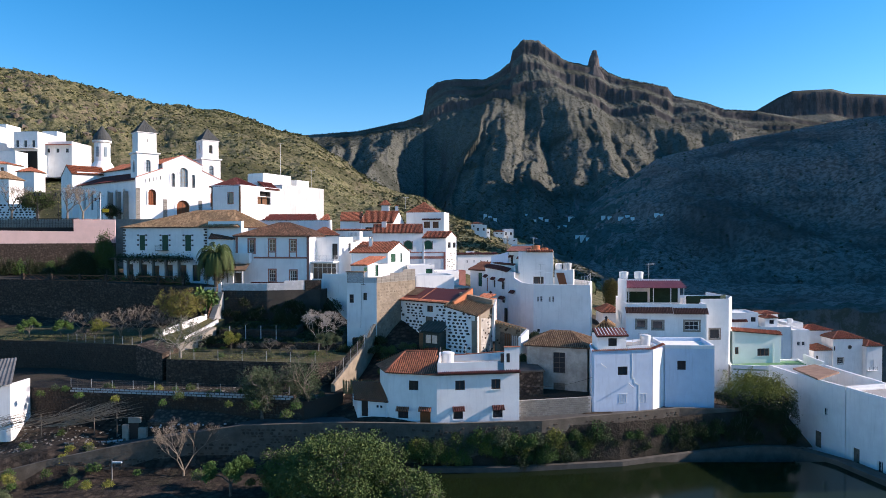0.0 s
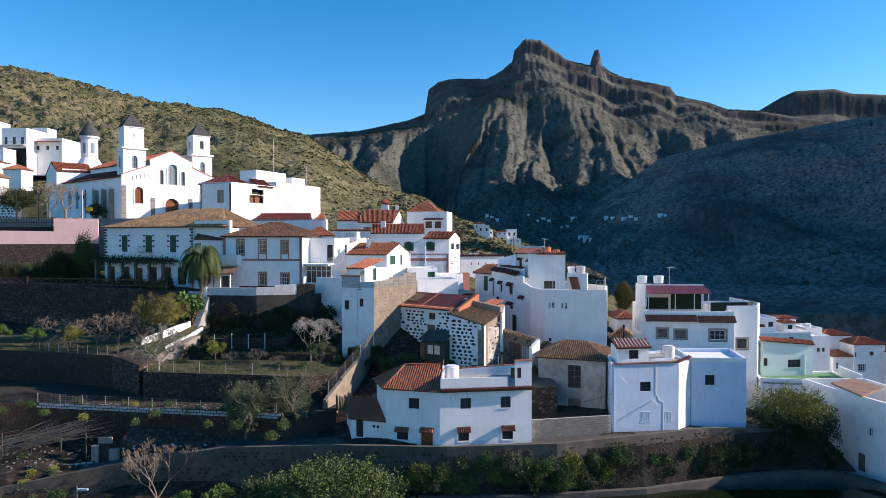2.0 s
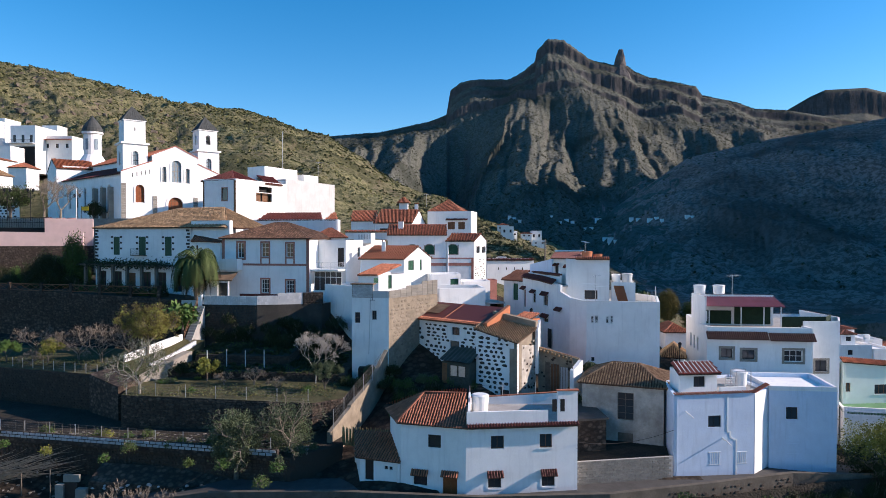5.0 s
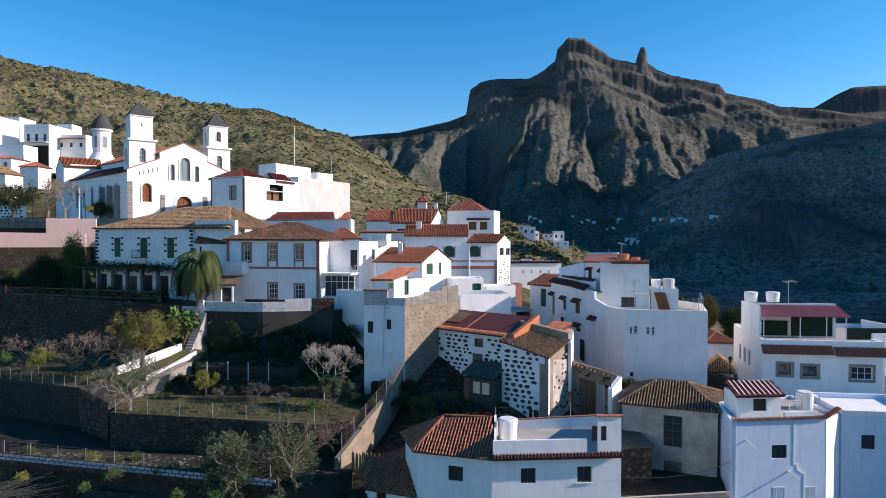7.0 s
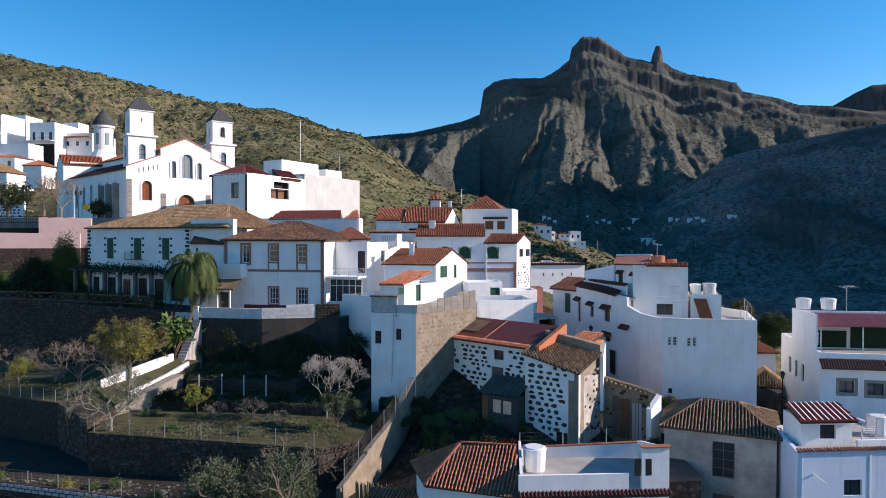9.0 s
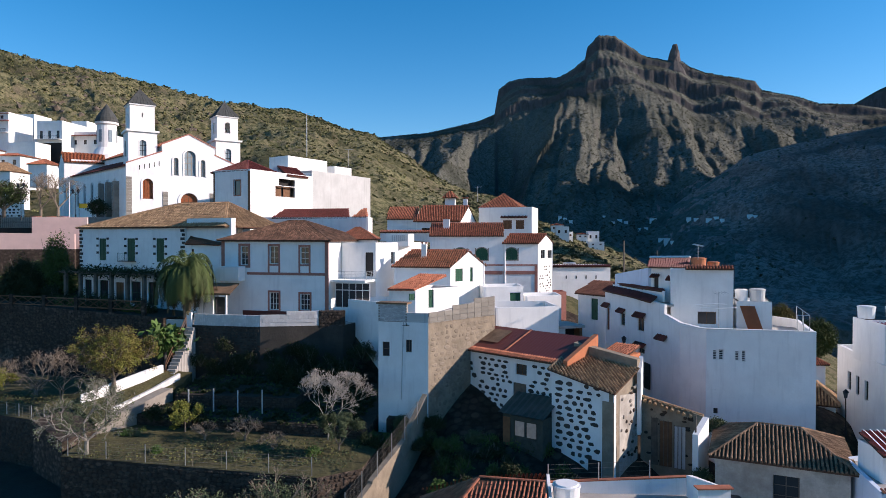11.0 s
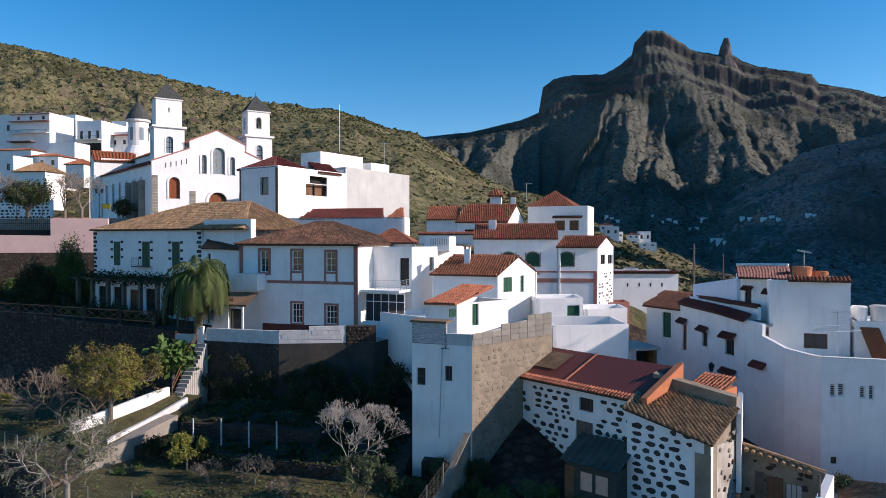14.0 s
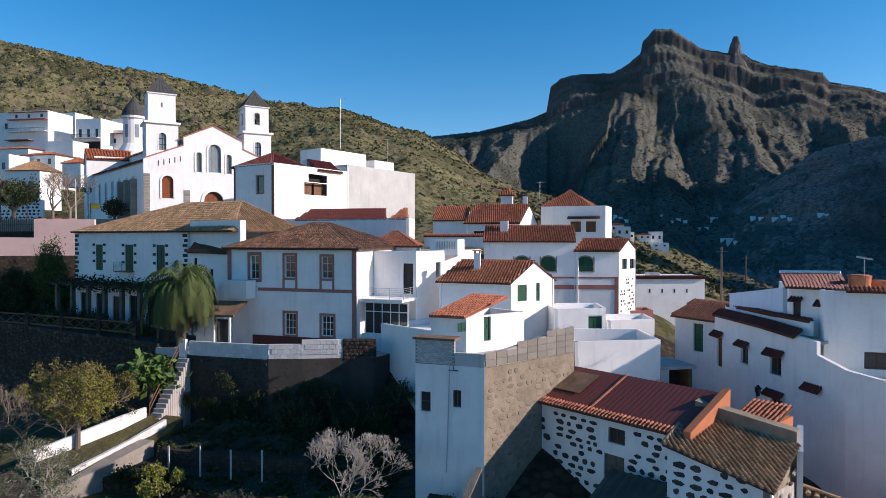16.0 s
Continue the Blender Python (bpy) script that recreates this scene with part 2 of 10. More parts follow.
def fan(u, s):
    """Which spur of the mountain a place belongs to, counted from the left, and how wide the gap to the next is."""
    k = step(s, 0.08, 0.8)
    w, gap = 0.0 * u, 0.1 + 0.0 * u
    for i, (a, b, c, d) in enumerate(zip(SPUR_TOPS, SPUR_TOPS[1:], SPUR_FEET, SPUR_FEET[1:])):
        lo, hi = a + (c - a) * k, b + (d - b) * k
        inside = (u >= lo) & (u < hi)
        w = np.where(inside, i + (u - lo) / (hi - lo), w)
        gap = np.where(inside, np.minimum(hi - lo, 0.11), gap)
    return w, gap


def village(x, y):
    num, den = 0.0, 0.0
    for px, py, pz in LEVELS_LOW + LEVELS_MID + LEVELS_HIGH:
        w = 1.0 / (((x - px) ** 2 + (y - py) ** 2) + 20.0) ** 2
        num, den = num + w * pz, den + w
    return num / den


def terrain(x, y):
    x, y = np.asarray(x, float), np.asarray(y, float)
    yy = np.maximum(y, 30.0)
    u = np.clip(x / yy, -1.6, 1.5)
    near = village(x, y)
    # valley floor falls away to the right and ahead
    valley = -30 - 60 * step(y, 150, 700) + 0.02 * np.maximum(y - 900, 0) - 40 * step(x, 50, 400)
    out = valley

    def ridge(table, depth, foot, power, back=0.5):
        s = np.clip((depth - y) / (depth - foot), -1, 1)
        # the crest's steps fade out down the slope
        soft = sum(crest(table, u + d) for d in np.linspace(-0.12, 0.12, 9)) / 9.0
        keep = 1 - step(s, 0.015, 0.16)
        top = (crest(table, u) * keep + np.minimum(soft, crest(table, u) + 0.02) * (1 - keep)) * depth + 30
        front = valley + (top - valley) * (1 - np.clip(s, 0, 1)) ** power
        rear = top - back * (y - depth)
        return np.where(y < depth, front, rear), s

    massif, s = ridge(MASSIF, 2600.0, 620.0, 1.25)
    mid = np.clip(s, 0, 1)
    bump = fbm(x / 70.0, y / 80.0, 3)
    # spurs that fan out downhill, with gullies between them
    w, gap = fan(u + (0.022 * perlin(u * 16.0, mid * 7.0) + 0.008 * perlin(u * 50.0, mid * 18.0)) * step(mid, 0.1, 0.3), mid)
    gap = gap * np.clip(y, 600.0, 2600.0)
    frac = w - np.floor(w)
    spur = np.abs(2 * frac - 1) ** 0.85 - 0.5
    w2 = w * 3.0 + 0.7 * perlin(w * 1.7, mid * 8.0)
    rib = np.abs(2 * (w2 - np.floor(w2)) - 1) - 0.5
    env = step(mid, 0.09, 0.24) * (1 - 0.7 * step(mid, 0.7, 1.0))
    massif = massif + env * gap * (0.21 + 0.10 * perlin(w * 2.3, mid * 5.0)) * spur + env * gap * 0.05 * rib - 110 * np.exp(-((u + 0.03) / 0.05) ** 2) * step(mid, 0.08, 0.3) * (1 - step(mid, 0.6, 1.0)) + env * (15 * fbm(x / 62, y / 75, 4, 0.6) + 4 * fbm(x / 15, y / 18, 2))
    # cliff bands under the crest: near-vertical faces with ledges between
    tall = np.clip((crest(MASSIF, u) - 0.15) / 0.12, 0, 1)
    face = 0.0034 * fbm(x / 40.0, 0.4 + 0 * y, 4, 0.65) + 0.012 * perlin(x / 210.0, 0.7 + 0 * y)
    for at, drop in ((0.012, 58), (0.042, 44), (0.074, 30)):
        shift = face * (0.5 + at * 8) + 0.012 * perlin(x / 260.0 + at * 300, 0.2 + 0 * y) * step(at + 0 * x, 0.0, 0.05)
        massif = massif - tall * drop * np.clip(0.9 + 1.5 * perlin(x / 190.0 + at * 100, 0.5 + 0 * y), 0.05, 1.8) * step(mid + shift, at, at + 0.005) * (1 - 0.9 * step(mid, 0.3, 0.9))
    massif = massif + 6.5 * fbm(x / 22, y / 60, 4, 0.65) * step(mid, 0.008, 0.03) * (1 - step(mid, 0.12, 0.3))
    massif = massif + 6 * fbm(x / 24.0, 0.1 + 0 * y, 4, 0.65) * tall * (1 - step(mid, 0.0, 0.06))
    out = np.maximum(out, massif)
    far, s = ridge(FAR_RIGHT, 3600.0, 1500.0, 1.4)
    notch = 0.0012 * fbm(x / 45.0, 0.3 + 0 * y, 4, 0.7)
    out = np.maximum(out, far - 120 * step(s + notch, 0.012, 0.02) * (s > 0) - 80 * step(s + notch * 1.6, 0.05, 0.06) + (8 * bump + 6 * fbm(x / 40, y / 40, 4, 0.6)) * step(s, 0, 0.06))
    right, s = ridge(RIGHT_RIDGE, 1450.0, 420.0, 1.15)
    mid = np.clip(s, 0, 1)
    right = right + mid * (1 - mid) * 4 * 30 * (ridged(x / 190.0 + y / 500, y / 420.0, 5, 0.55) - 0.7) + (7 * bump + 5 * fbm(x / 26, y / 40, 3, 0.6)) * step(mid, 0, 0.1)
    out = np.maximum(out, right)
    # an unseen steep slope, added out to the right to shade the valley
    shade_wall_east = np.minimum(valley + (0.85 + 0.95 * step(y, 560, 720)) * np.maximum(x - 0.73 * y - 25, 0), 365 + 200 * step(y, 400, 640)) * step(y, 170, 270)
    out = np.maximum(out, np.where(x > 0.73 * y + 25, shade_wall_east, -500))
    far_edge = np.interp(u, [-0.7, -0.5, -0.3, -0.1, 0.2], [510.0, 620.0, 820.0, 1020.0, 1020.0])
    base = village(x, np.minimum(y, 180.0)) - 3
    mid = np.clip((far_edge - y) / (far_edge - 170.0), 0, 1)
    top = crest(LEFT_HILL, u) * far_edge + 30
    hill = np.where(y < far_edge, base + (top - base) * (1 - mid) ** 0.9, top - 0.7 * (y - far_edge))
    hill = hill + mid * (1 - mid) * 4 * 9 * (ridged(x / 90.0, y / 110.0, 4) - 0.6) + 2.2 * fbm(x / 12, y / 12, 4, 0.6) * step(mid, 0, 0.05)
    # bare crags on its upper left shoulder
    crag = step(perlin(x / 55.0 + 3.1, y / 60.0) + 0.55 * step(-u, 0.30, 0.62) - 0.25 * step(-u, 0.30, 0.1), 0.12, 0.42) * step(mid, 0.02, 0.12) * step(1 - mid, 0.12, 0.3)
    hill = hill + crag * (3.4 * (ridged(x / 17.0, y / 15.0, 4, 0.6) - 0.4) + 1.2 * fbm(x / 4.0, y / 4.0, 2))
    # levelled ground for the houses behind the church
    site = step(-x, 112, 130) * (1 - step(-x, 250, 290)) * step(y, 180, 195) * (1 - step(y, 262, 285))
    hill = hill * (1 - site) + np.minimum(hill, 35 + (y - 195) * 0.27) * site
    near = near * (1 - step(y, 150, 230)) + np.maximum(hill, valley) * step(y, 150, 230)
    side = step(x - 12 - 0.10 * y, 0, 130)
    near = near * (1 - side) + np.minimum(near, valley) * side
    near = near + 0.12 * fbm(x / 3, y / 3, 3)
    out = np.where(y < 230, np.maximum(near, -95), np.maximum(out, np.maximum(hill, valley)))
    # behind the camera the slope goes on down and up again
    out = np.where(y < 60, np.minimum(out, 1 + 0 * x) + step(-y, 60, 600) * 120, out)
    # pool basin, and the low ground under the road wall
    rim = np.interp(x, [-3.0, 8, 22, 34, 41, 45.5, 48.3, 50.5, 52], [77.4, 77.6, 79.6, 83.6, 85.3, 85.0, 80.0, 70.0, 55])
    basin = np.where(y < 40.5, 1.4, np.where(y < rim + 0.4, -1.5, np.where(y < rim + 2.2, 1.3, 1.3 + 2.2 * (y - rim - 2.2))))
    verge = np.interp(x, [-75, -48, -36, -25, -13, 0, 12], [71.0, 78.5, 80.5, 80.3, 79.8, 78.6, 79.3]) - 0.6
    level = np.interp(x, [-75, -48, -36, -25, -13, 0, 12], [-1.5, 0.2, 1.0, 1.2, 1.0, 0.6, 0.4])
    slope = np.where(y < verge, level - 0.06 * (verge - y), level + 2.5 * (y - verge))
    out = np.where((x > -3.2) & (x < 56), np.minimum(out, basin), np.where(x <= -3.2, np.minimum(out, slope), out))
    return out


def build_ground():
    front = np.radians(np.concatenate([np.linspace(-42, -16, 180)[:-1], np.linspace(-16, 33, 540)[:-1], np.linspace(33, 42, 50)]))
    rest = np.radians(np.linspace(42, 318, 60))[1:-1]
    ang = np.concatenate([front, rest])
    r = np.concatenate([np.linspace(3, 60, 12)[:-1], np.linspace(60, 260, 105)[:-1], np.linspace(260, 560, 105)[:-1], np.geomspace(560, 1400, 70)[:-1],
                        np.linspace(1400, 1460, 9)[:-1], np.geomspace(1460, 2370, 56)[:-1], np.linspace(2370, 2604, 79)[:-1], np.geomspace(2604, 3480, 10)[:-1],
                        np.linspace(3480, 3604, 32)[:-1], np.geomspace(3604, 4500, 6)])
    a, rr = np.meshgrid(ang, r)
    turn = np.abs((a + math.pi) % (2 * math.pi) - math.pi)
    rr = rr / np.cos(np.minimum(turn, radians(42)))
    x, y = np.sin(a) * rr, np.cos(a) * rr
    z = terrain(x, y)
    na, nr = len(ang), len(r)
    idx = np.arange(na * nr).reshape(nr, na)
    i0, i1 = idx[:-1], idx[1:]
    j = np.roll(idx, -1, 1)
    faces = np.stack([i0, j[:-1], j[1:], i1], -1).reshape(-1, 4)[:, ::-1]
    verts = np.stack([x, y, z], -1).reshape(-1, 3)
    me = bpy.data.meshes.new("ground")
    me.from_pydata(verts.tolist(), [], faces.tolist() + [idx[0].tolist()])
    me.polygons.foreach_set("use_smooth", np.ones(len(me.polygons), bool))
    ob = new("ground", me)
    return tagged(ob, "dry grassy hillside and dark rocky mountain ground", "ground", kind="structure")


def ground_material(name, soil, straw, scrub, rock, zoom, relief, bare=(0.55, 0.78)):
    m = bpy.data.materials.new(name)
    m.use_nodes = True
    nt = m.node_tree
    n, l = nt.nodes, nt.links
    b = n["Principled BSDF"]
    b.inputs["Roughness"].default_value = 1.0
    b.inputs["Specular IOR Level"].default_value = 0.1
    geo = n.new("ShaderNodeNewGeometry")

    def nz(s, d=5.0, w=0.6):
        t = n.new("ShaderNodeTexNoise")
        t.inputs["Scale"].default_value, t.inputs["Detail"].default_value, t.inputs["Roughness"].default_value = s, d, w
        l.new(geo.outputs["Position"], t.inputs["Vector"])
        return t.outputs["Fac"]

    def band(v, lo, hi, a=0.0, c=1.0):
        r = n.new("ShaderNodeMapRange")
        r.inputs[1].default_value, r.inputs[2].default_value, r.inputs[3].default_value, r.inputs[4].default_value = lo, hi, a, c
        l.new(v, r.inputs[0])
        return r.outputs[0]

    def mix(a, c, fac):
        x = n.new("ShaderNodeMix")
        x.data_type = "RGBA"
        for key, v in ((6, a), (7, c)):
            if isinstance(v, tuple):
                x.inputs[key].default_value = (*v, 1)
            else:
                l.new(v, x.inputs[key])
        l.new(fac, x.inputs[0])
        return x.outputs[2]

    col = mix(soil, straw, band(nz(0.05 * zoom), 0.35, 0.6))
    col = mix(col, scrub, band(nz(0.45 * zoom, 6.0, 0.75), 0.46, 0.54))
    col = mix(col, tuple(c * 0.6 for c in scrub), band(nz(0.011 * zoom, 6.0), 0.5, 0.62, 0, 0.8))
    sep = n.new("ShaderNodeSeparateXYZ")
    l.new(geo.outputs["Normal"], sep.inputs[0])
    rocky = mix(rock, tuple(c * 0.55 for c in rock), band(nz(0.06 * zoom, 8.0, 0.7), 0.35, 0.65))
    for stretch, scale, dark in (((0.12, 0.12, 1.0), 0.16, 0.72), ((1.0, 1.0, 0.1), 0.12, 0.5)):
        # level beds, then weathering streaks down the faces
        sq = n.new("ShaderNodeVectorMath")
        sq.operation = "MULTIPLY"
        sq.inputs[1].default_value = stretch
        l.new(geo.outputs["Position"], sq.inputs[0])
        t = n.new("ShaderNodeTexNoise")
        t.inputs["Scale"].default_value, t.inputs["Detail"].default_value, t.inputs["Roughness"].default_value = scale * zoom / 0.32, 6.0, 0.65
        l.new(sq.outputs[0], t.inputs["Vector"])
        rocky = mix(rocky, tuple(c * dark for c in rock), band(t.outputs["Fac"], 0.48, 0.6, 0, 0.75))
    col = mix(rocky, col, band(sep.outputs["Z"], *bare))
    l.new(col, b.inputs["Base Color"])
    bp = n.new("ShaderNodeBump")
    bp.inputs["Strength"].default_value, bp.inputs["Distance"].default_value = 0.7, relief
    l.new(nz(0.4 * zoom, 8.0, 0.75), bp.inputs["Height"])
    l.new(bp.outputs["Normal"], b.inputs["Normal"])
    return m


ground = build_ground()
ground.data.materials.append(ground_material("hillside", (0.150, 0.122, 0.080), (0.225, 0.205, 0.105), (0.088, 0.090, 0.042), (0.20, 0.155, 0.115), 1.0, 1.2))
ground.data.materials.append(material("garden_earth", (0.040, 0.029, 0.021), 1.0, 0.35, 0.4, 4.0, 0.8, (0.045, 0.045, 0.02), 0.6, bump_scale=0.2, cell=0.7, cell_size=1.3))
ground.data.materials.append(ground_material("mountain_slope", (0.128, 0.126, 0.112), (0.150, 0.148, 0.124), (0.076, 0.084, 0.062), (0.120, 0.112, 0.108), 0.32, 4.0, (0.34, 0.6)))
# haze over the shaded right ridge is put into this lighter, redder colour
ground.data.materials.append(ground_material("hazed_valley_slope", (0.35, 0.205, 0.175), (0.38, 0.225, 0.19), (0.170, 0.100, 0.080), (0.36, 0.215, 0.185), 0.32, 3.0))
cen = np.empty(len(ground.data.polygons) * 3)
ground.data.polygons.foreach_get("center", cen)
cen = cen.reshape(-1, 3)
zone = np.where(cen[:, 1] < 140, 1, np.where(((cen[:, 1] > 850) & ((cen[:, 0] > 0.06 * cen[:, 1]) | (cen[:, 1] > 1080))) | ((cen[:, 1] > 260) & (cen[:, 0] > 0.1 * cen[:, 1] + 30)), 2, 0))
# the shaded right ridge takes the haze-lightened colour
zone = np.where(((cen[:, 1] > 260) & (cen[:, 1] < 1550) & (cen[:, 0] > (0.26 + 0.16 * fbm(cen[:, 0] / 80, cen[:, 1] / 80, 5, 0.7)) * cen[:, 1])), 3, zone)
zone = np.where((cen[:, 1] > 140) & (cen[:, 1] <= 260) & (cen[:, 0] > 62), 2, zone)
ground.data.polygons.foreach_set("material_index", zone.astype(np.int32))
# ---- building blocks ----
PLACE = {}


def thing(name, x, y, z, label, category, group="", kind=""):
    """An Empty at a thing's base, which parents its parts."""
    ob = new(name)
    ob.location = (x, y, z)
    ob.empty_display_size = 0.3
    PLACE[ob] = Vector((x, y, z))
    return tagged(ob, label, category, group, kind)


def part(name, bm, mat, parent, label=""):
    """Links a bmesh, built in world places, as one mesh under a thing or a part."""
    me = bpy.data.meshes.new(name)
    at = PLACE[parent]
    bm.transform(Matrix.Translation(-at))
    bm.normal_update()
    bm.to_mesh(me)
    bm.free()
    for m in (mat if isinstance(mat, (list, tuple)) else [mat]):
        me.materials.append(m)
    ob = new(name, me)
    ob.parent = parent
    PLACE[ob] = at
    return tagged(ob, label)


def lone(name, bm, mat, label, category, group="", kind="", smooth=False):
    """A thing that is one mesh; its origin at its base."""
    co = [v.co for v in bm.verts]
    at = Vector((sum(c.x for c in co) / len(co), sum(c.y for c in co) / len(co), min(c.z for c in co)))
    bm.transform(Matrix.Translation(-at))
    bm.normal_update()
    me = bpy.data.meshes.new(name)
    bm.to_mesh(me)
    bm.free()
    for m in (mat if isinstance(mat, (list, tuple)) else [mat]):
        me.materials.append(m)
    if smooth:
        for p in me.polygons:
            p.use_smooth = True
    ob = new(name, me)
    ob.location = at
    PLACE[ob] = at
    return tagged(ob, label, category, group, kind)


def quad(bm, *pts, mat=0):
    f = bm.faces.new([bm.verts.new(p) for p in pts])
    f.material_index = mat
    return f


def box(bm, x0, x1, y0, y1, z0, z1, m=None, mat=0):
    vs = [bm.verts.new(Vector(p)) for p in ((x0, y0, z0), (x1, y0, z0), (x1, y1, z0), (x0, y1, z0), (x0, y0, z1), (x1, y0, z1), (x1, y1, z1), (x0, y1, z1))]
    for f in ((3, 2, 1, 0), (4, 5, 6, 7), (0, 1, 5, 4), (1, 2, 6, 5), (2, 3, 7, 6), (3, 0, 4, 7)):
        bm.faces.new([vs[i] for i in f]).material_index = mat
    if m is not None:
        for v in vs:
            v.co = m @ v.co
    return vs


def tube(bm, a, b, r0, r1=None, n=8, mat=0):
    a, b = Vector(a), Vector(b)
    r1 = r0 if r1 is None else r1
    d = (b - a).normalized()
    s = d.orthogonal().normalized()
    t = d.cross(s)
    rings = []
    for c, r in ((a, r0), (b, r1)):
        rings.append([bm.verts.new(c + (s * math.cos(2 * math.pi * k / n) + t * math.sin(2 * math.pi * k / n)) * r) for k in range(n)])
    for k in range(n):
        bm.faces.new((rings[0][k], rings[0][(k + 1) % n], rings[1][(k + 1) % n], rings[1][k])).material_index = mat
    if n > 4:
        bm.faces.new(rings[0][::-1]).material_index = mat
        bm.faces.new(rings[1]).material_index = mat


def prism(bm, pts, z0, z1, mat=0):
    """An upright prism over plan points; z1 may be a list of heights."""
    tops = z1 if isinstance(z1, (list, tuple)) else [z1] * len(pts)
    lows = z0 if isinstance(z0, (list, tuple)) else [z0] * len(pts)
    area = sum(pts[i - 1][0] * pts[i][1] - pts[i][0] * pts[i - 1][1] for i in range(len(pts)))
    if area < 0:
        pts, tops, lows = pts[::-1], list(tops)[::-1], list(lows)[::-1]
    lo = [bm.verts.new((p[0], p[1], z)) for p, z in zip(pts, lows)]
    hi = [bm.verts.new((p[0], p[1], z)) for p, z in zip(pts, tops)]
    for i in range(len(pts)):
        j = (i + 1) % len(pts)
        bm.faces.new((lo[i], lo[j], hi[j], hi[i])).material_index = mat
    bm.faces.new(hi).material_index = mat
    bm.faces.new(lo[::-1]).material_index = mat


class Facade:
    """An upright wall plane from a to b in plan, outside to the right hand of a viewer going from b to a (outside is at -normal side)."""

    def __init__(self, a, b):
        self.a, self.b = Vector((a[0], a[1], 0)), Vector((b[0], b[1], 0))
        self.len = (self.b - self.a).length
        self.along = (self.b - self.a) / self.len
        self.out = Vector((self.along.y, -self.along.x, 0))

    def at(self, s, z, off=0.0):
        """The place s metres along, at height z, off metres in front of the wall."""
        p = self.a + self.along * s + self.out * off
        return Vector((p.x, p.y, z))

    def box(self, bm, s0, s1, z0, z1, back, front, mat=0):
        m = Matrix(((self.along.x, -self.out.x, 0, self.a.x), (self.along.y, -self.out.y, 0, self.a.y), (0, 0, 1, 0), (0, 0, 0, 1)))
        box(bm, s0, s1, -front, -back, z0, z1, m, mat)


def wall(parent, fa, z0, z1, mat, holes=(), thick=0.3, name="wall", label=""):
    """One wall of a house with real openings through it. holes: (s0, s1, z0, z1, arch). z1: a height, or (left, right)."""
    bm = bmesh.new()
    zl, zr = z1 if isinstance(z1, (tuple, list)) else (z1, z1)
    top = max(zl, zr)
    holes = [h for h in holes if h[1] < fa.len + 1e-6 and h[0] > -1e-6]
    lap = 0.005          # end faces stand just inside the corners
    ss = sorted({0.0, fa.len, *(h[0] for h in holes), *(h[1] for h in holes)})
    zs = sorted({z0, top, *(h[2] for h in holes), *(h[3] for h in holes)})

    def topz(s):
        return zl + (zr - zl) * s / fa.len

    def in_hole(s, z):
        return any(h[0] < s < h[1] and h[2] < z < h[3] for h in holes)

    for i in range(len(ss) - 1):
        for k in range(len(zs) - 1):
            s0, s1, a, b = ss[i], ss[i + 1], zs[k], zs[k + 1]
            if in_hole((s0 + s1) / 2, (a + b) / 2):
                continue
            b0, b1 = (topz(s0), topz(s1)) if b == top else (b, b)
            for off in (0.0, -thick):
                pts = [fa.at(s0, a, off), fa.at(s1, a, off), fa.at(s1, b1, off), fa.at(s0, b0, off)]
                quad(bm, *(pts if off == 0 else pts[::-1]))
    quad(bm, fa.at(0, zl, 0), fa.at(fa.len, zr, 0), fa.at(fa.len, zr, -thick), fa.at(0, zl, -thick))
    for e, z in ((lap, zl), (fa.len - lap, zr)):
        pts = [fa.at(e, z0), fa.at(e, z), fa.at(e, z, -thick), fa.at(e, z0, -thick)]
        quad(bm, *(pts if e > lap else pts[::-1]))
    for h in holes:
        s0, s1, a, b = h[:4]
        ring = [(s0, a), (s1, a), (s1, b), (s0, b)]
        if len(h) > 4 and h[4]:
            r, cx = (s1 - s0) / 2, (s0 + s1) / 2
            rise = min(r, h[4] if h[4] > 0.01 and h[4] != 1 else r)
            arc = [(cx + r * math.cos(q), b - rise + rise * math.sin(q)) for q in [math.pi * k / 10 for k in range(11)]]
            ring = [(s0, a), (s1, a)] + arc
            for k in range(10):
                (p, q), (p2, q2) = arc[k], arc[k + 1]
                for off in (0.0, -thick):
                    pts = [fa.at(p, q, off), fa.at(p, b, off), fa.at(p2, b, off), fa.at(p2, q2, off)]
                    if abs(b - q) < 1e-6:
                        pts = pts[1:]
                    if abs(b - q2) < 1e-6:
                        pts = pts[:-1]
                    if len(pts) > 2:
                        quad(bm, *(pts[::-1] if off == 0 else pts))
        for (p, q), (p2, q2) in zip(ring, ring[1:] + ring[:1]):
            quad(bm, fa.at(p, q, 0), fa.at(p, q, -thick), fa.at(p2, q2, -thick), fa.at(p2, q2, 0))
    bmesh.ops.remove_doubles(bm, verts=bm.verts, dist=0.0005)
    return part(name, bm, mat, parent, label)


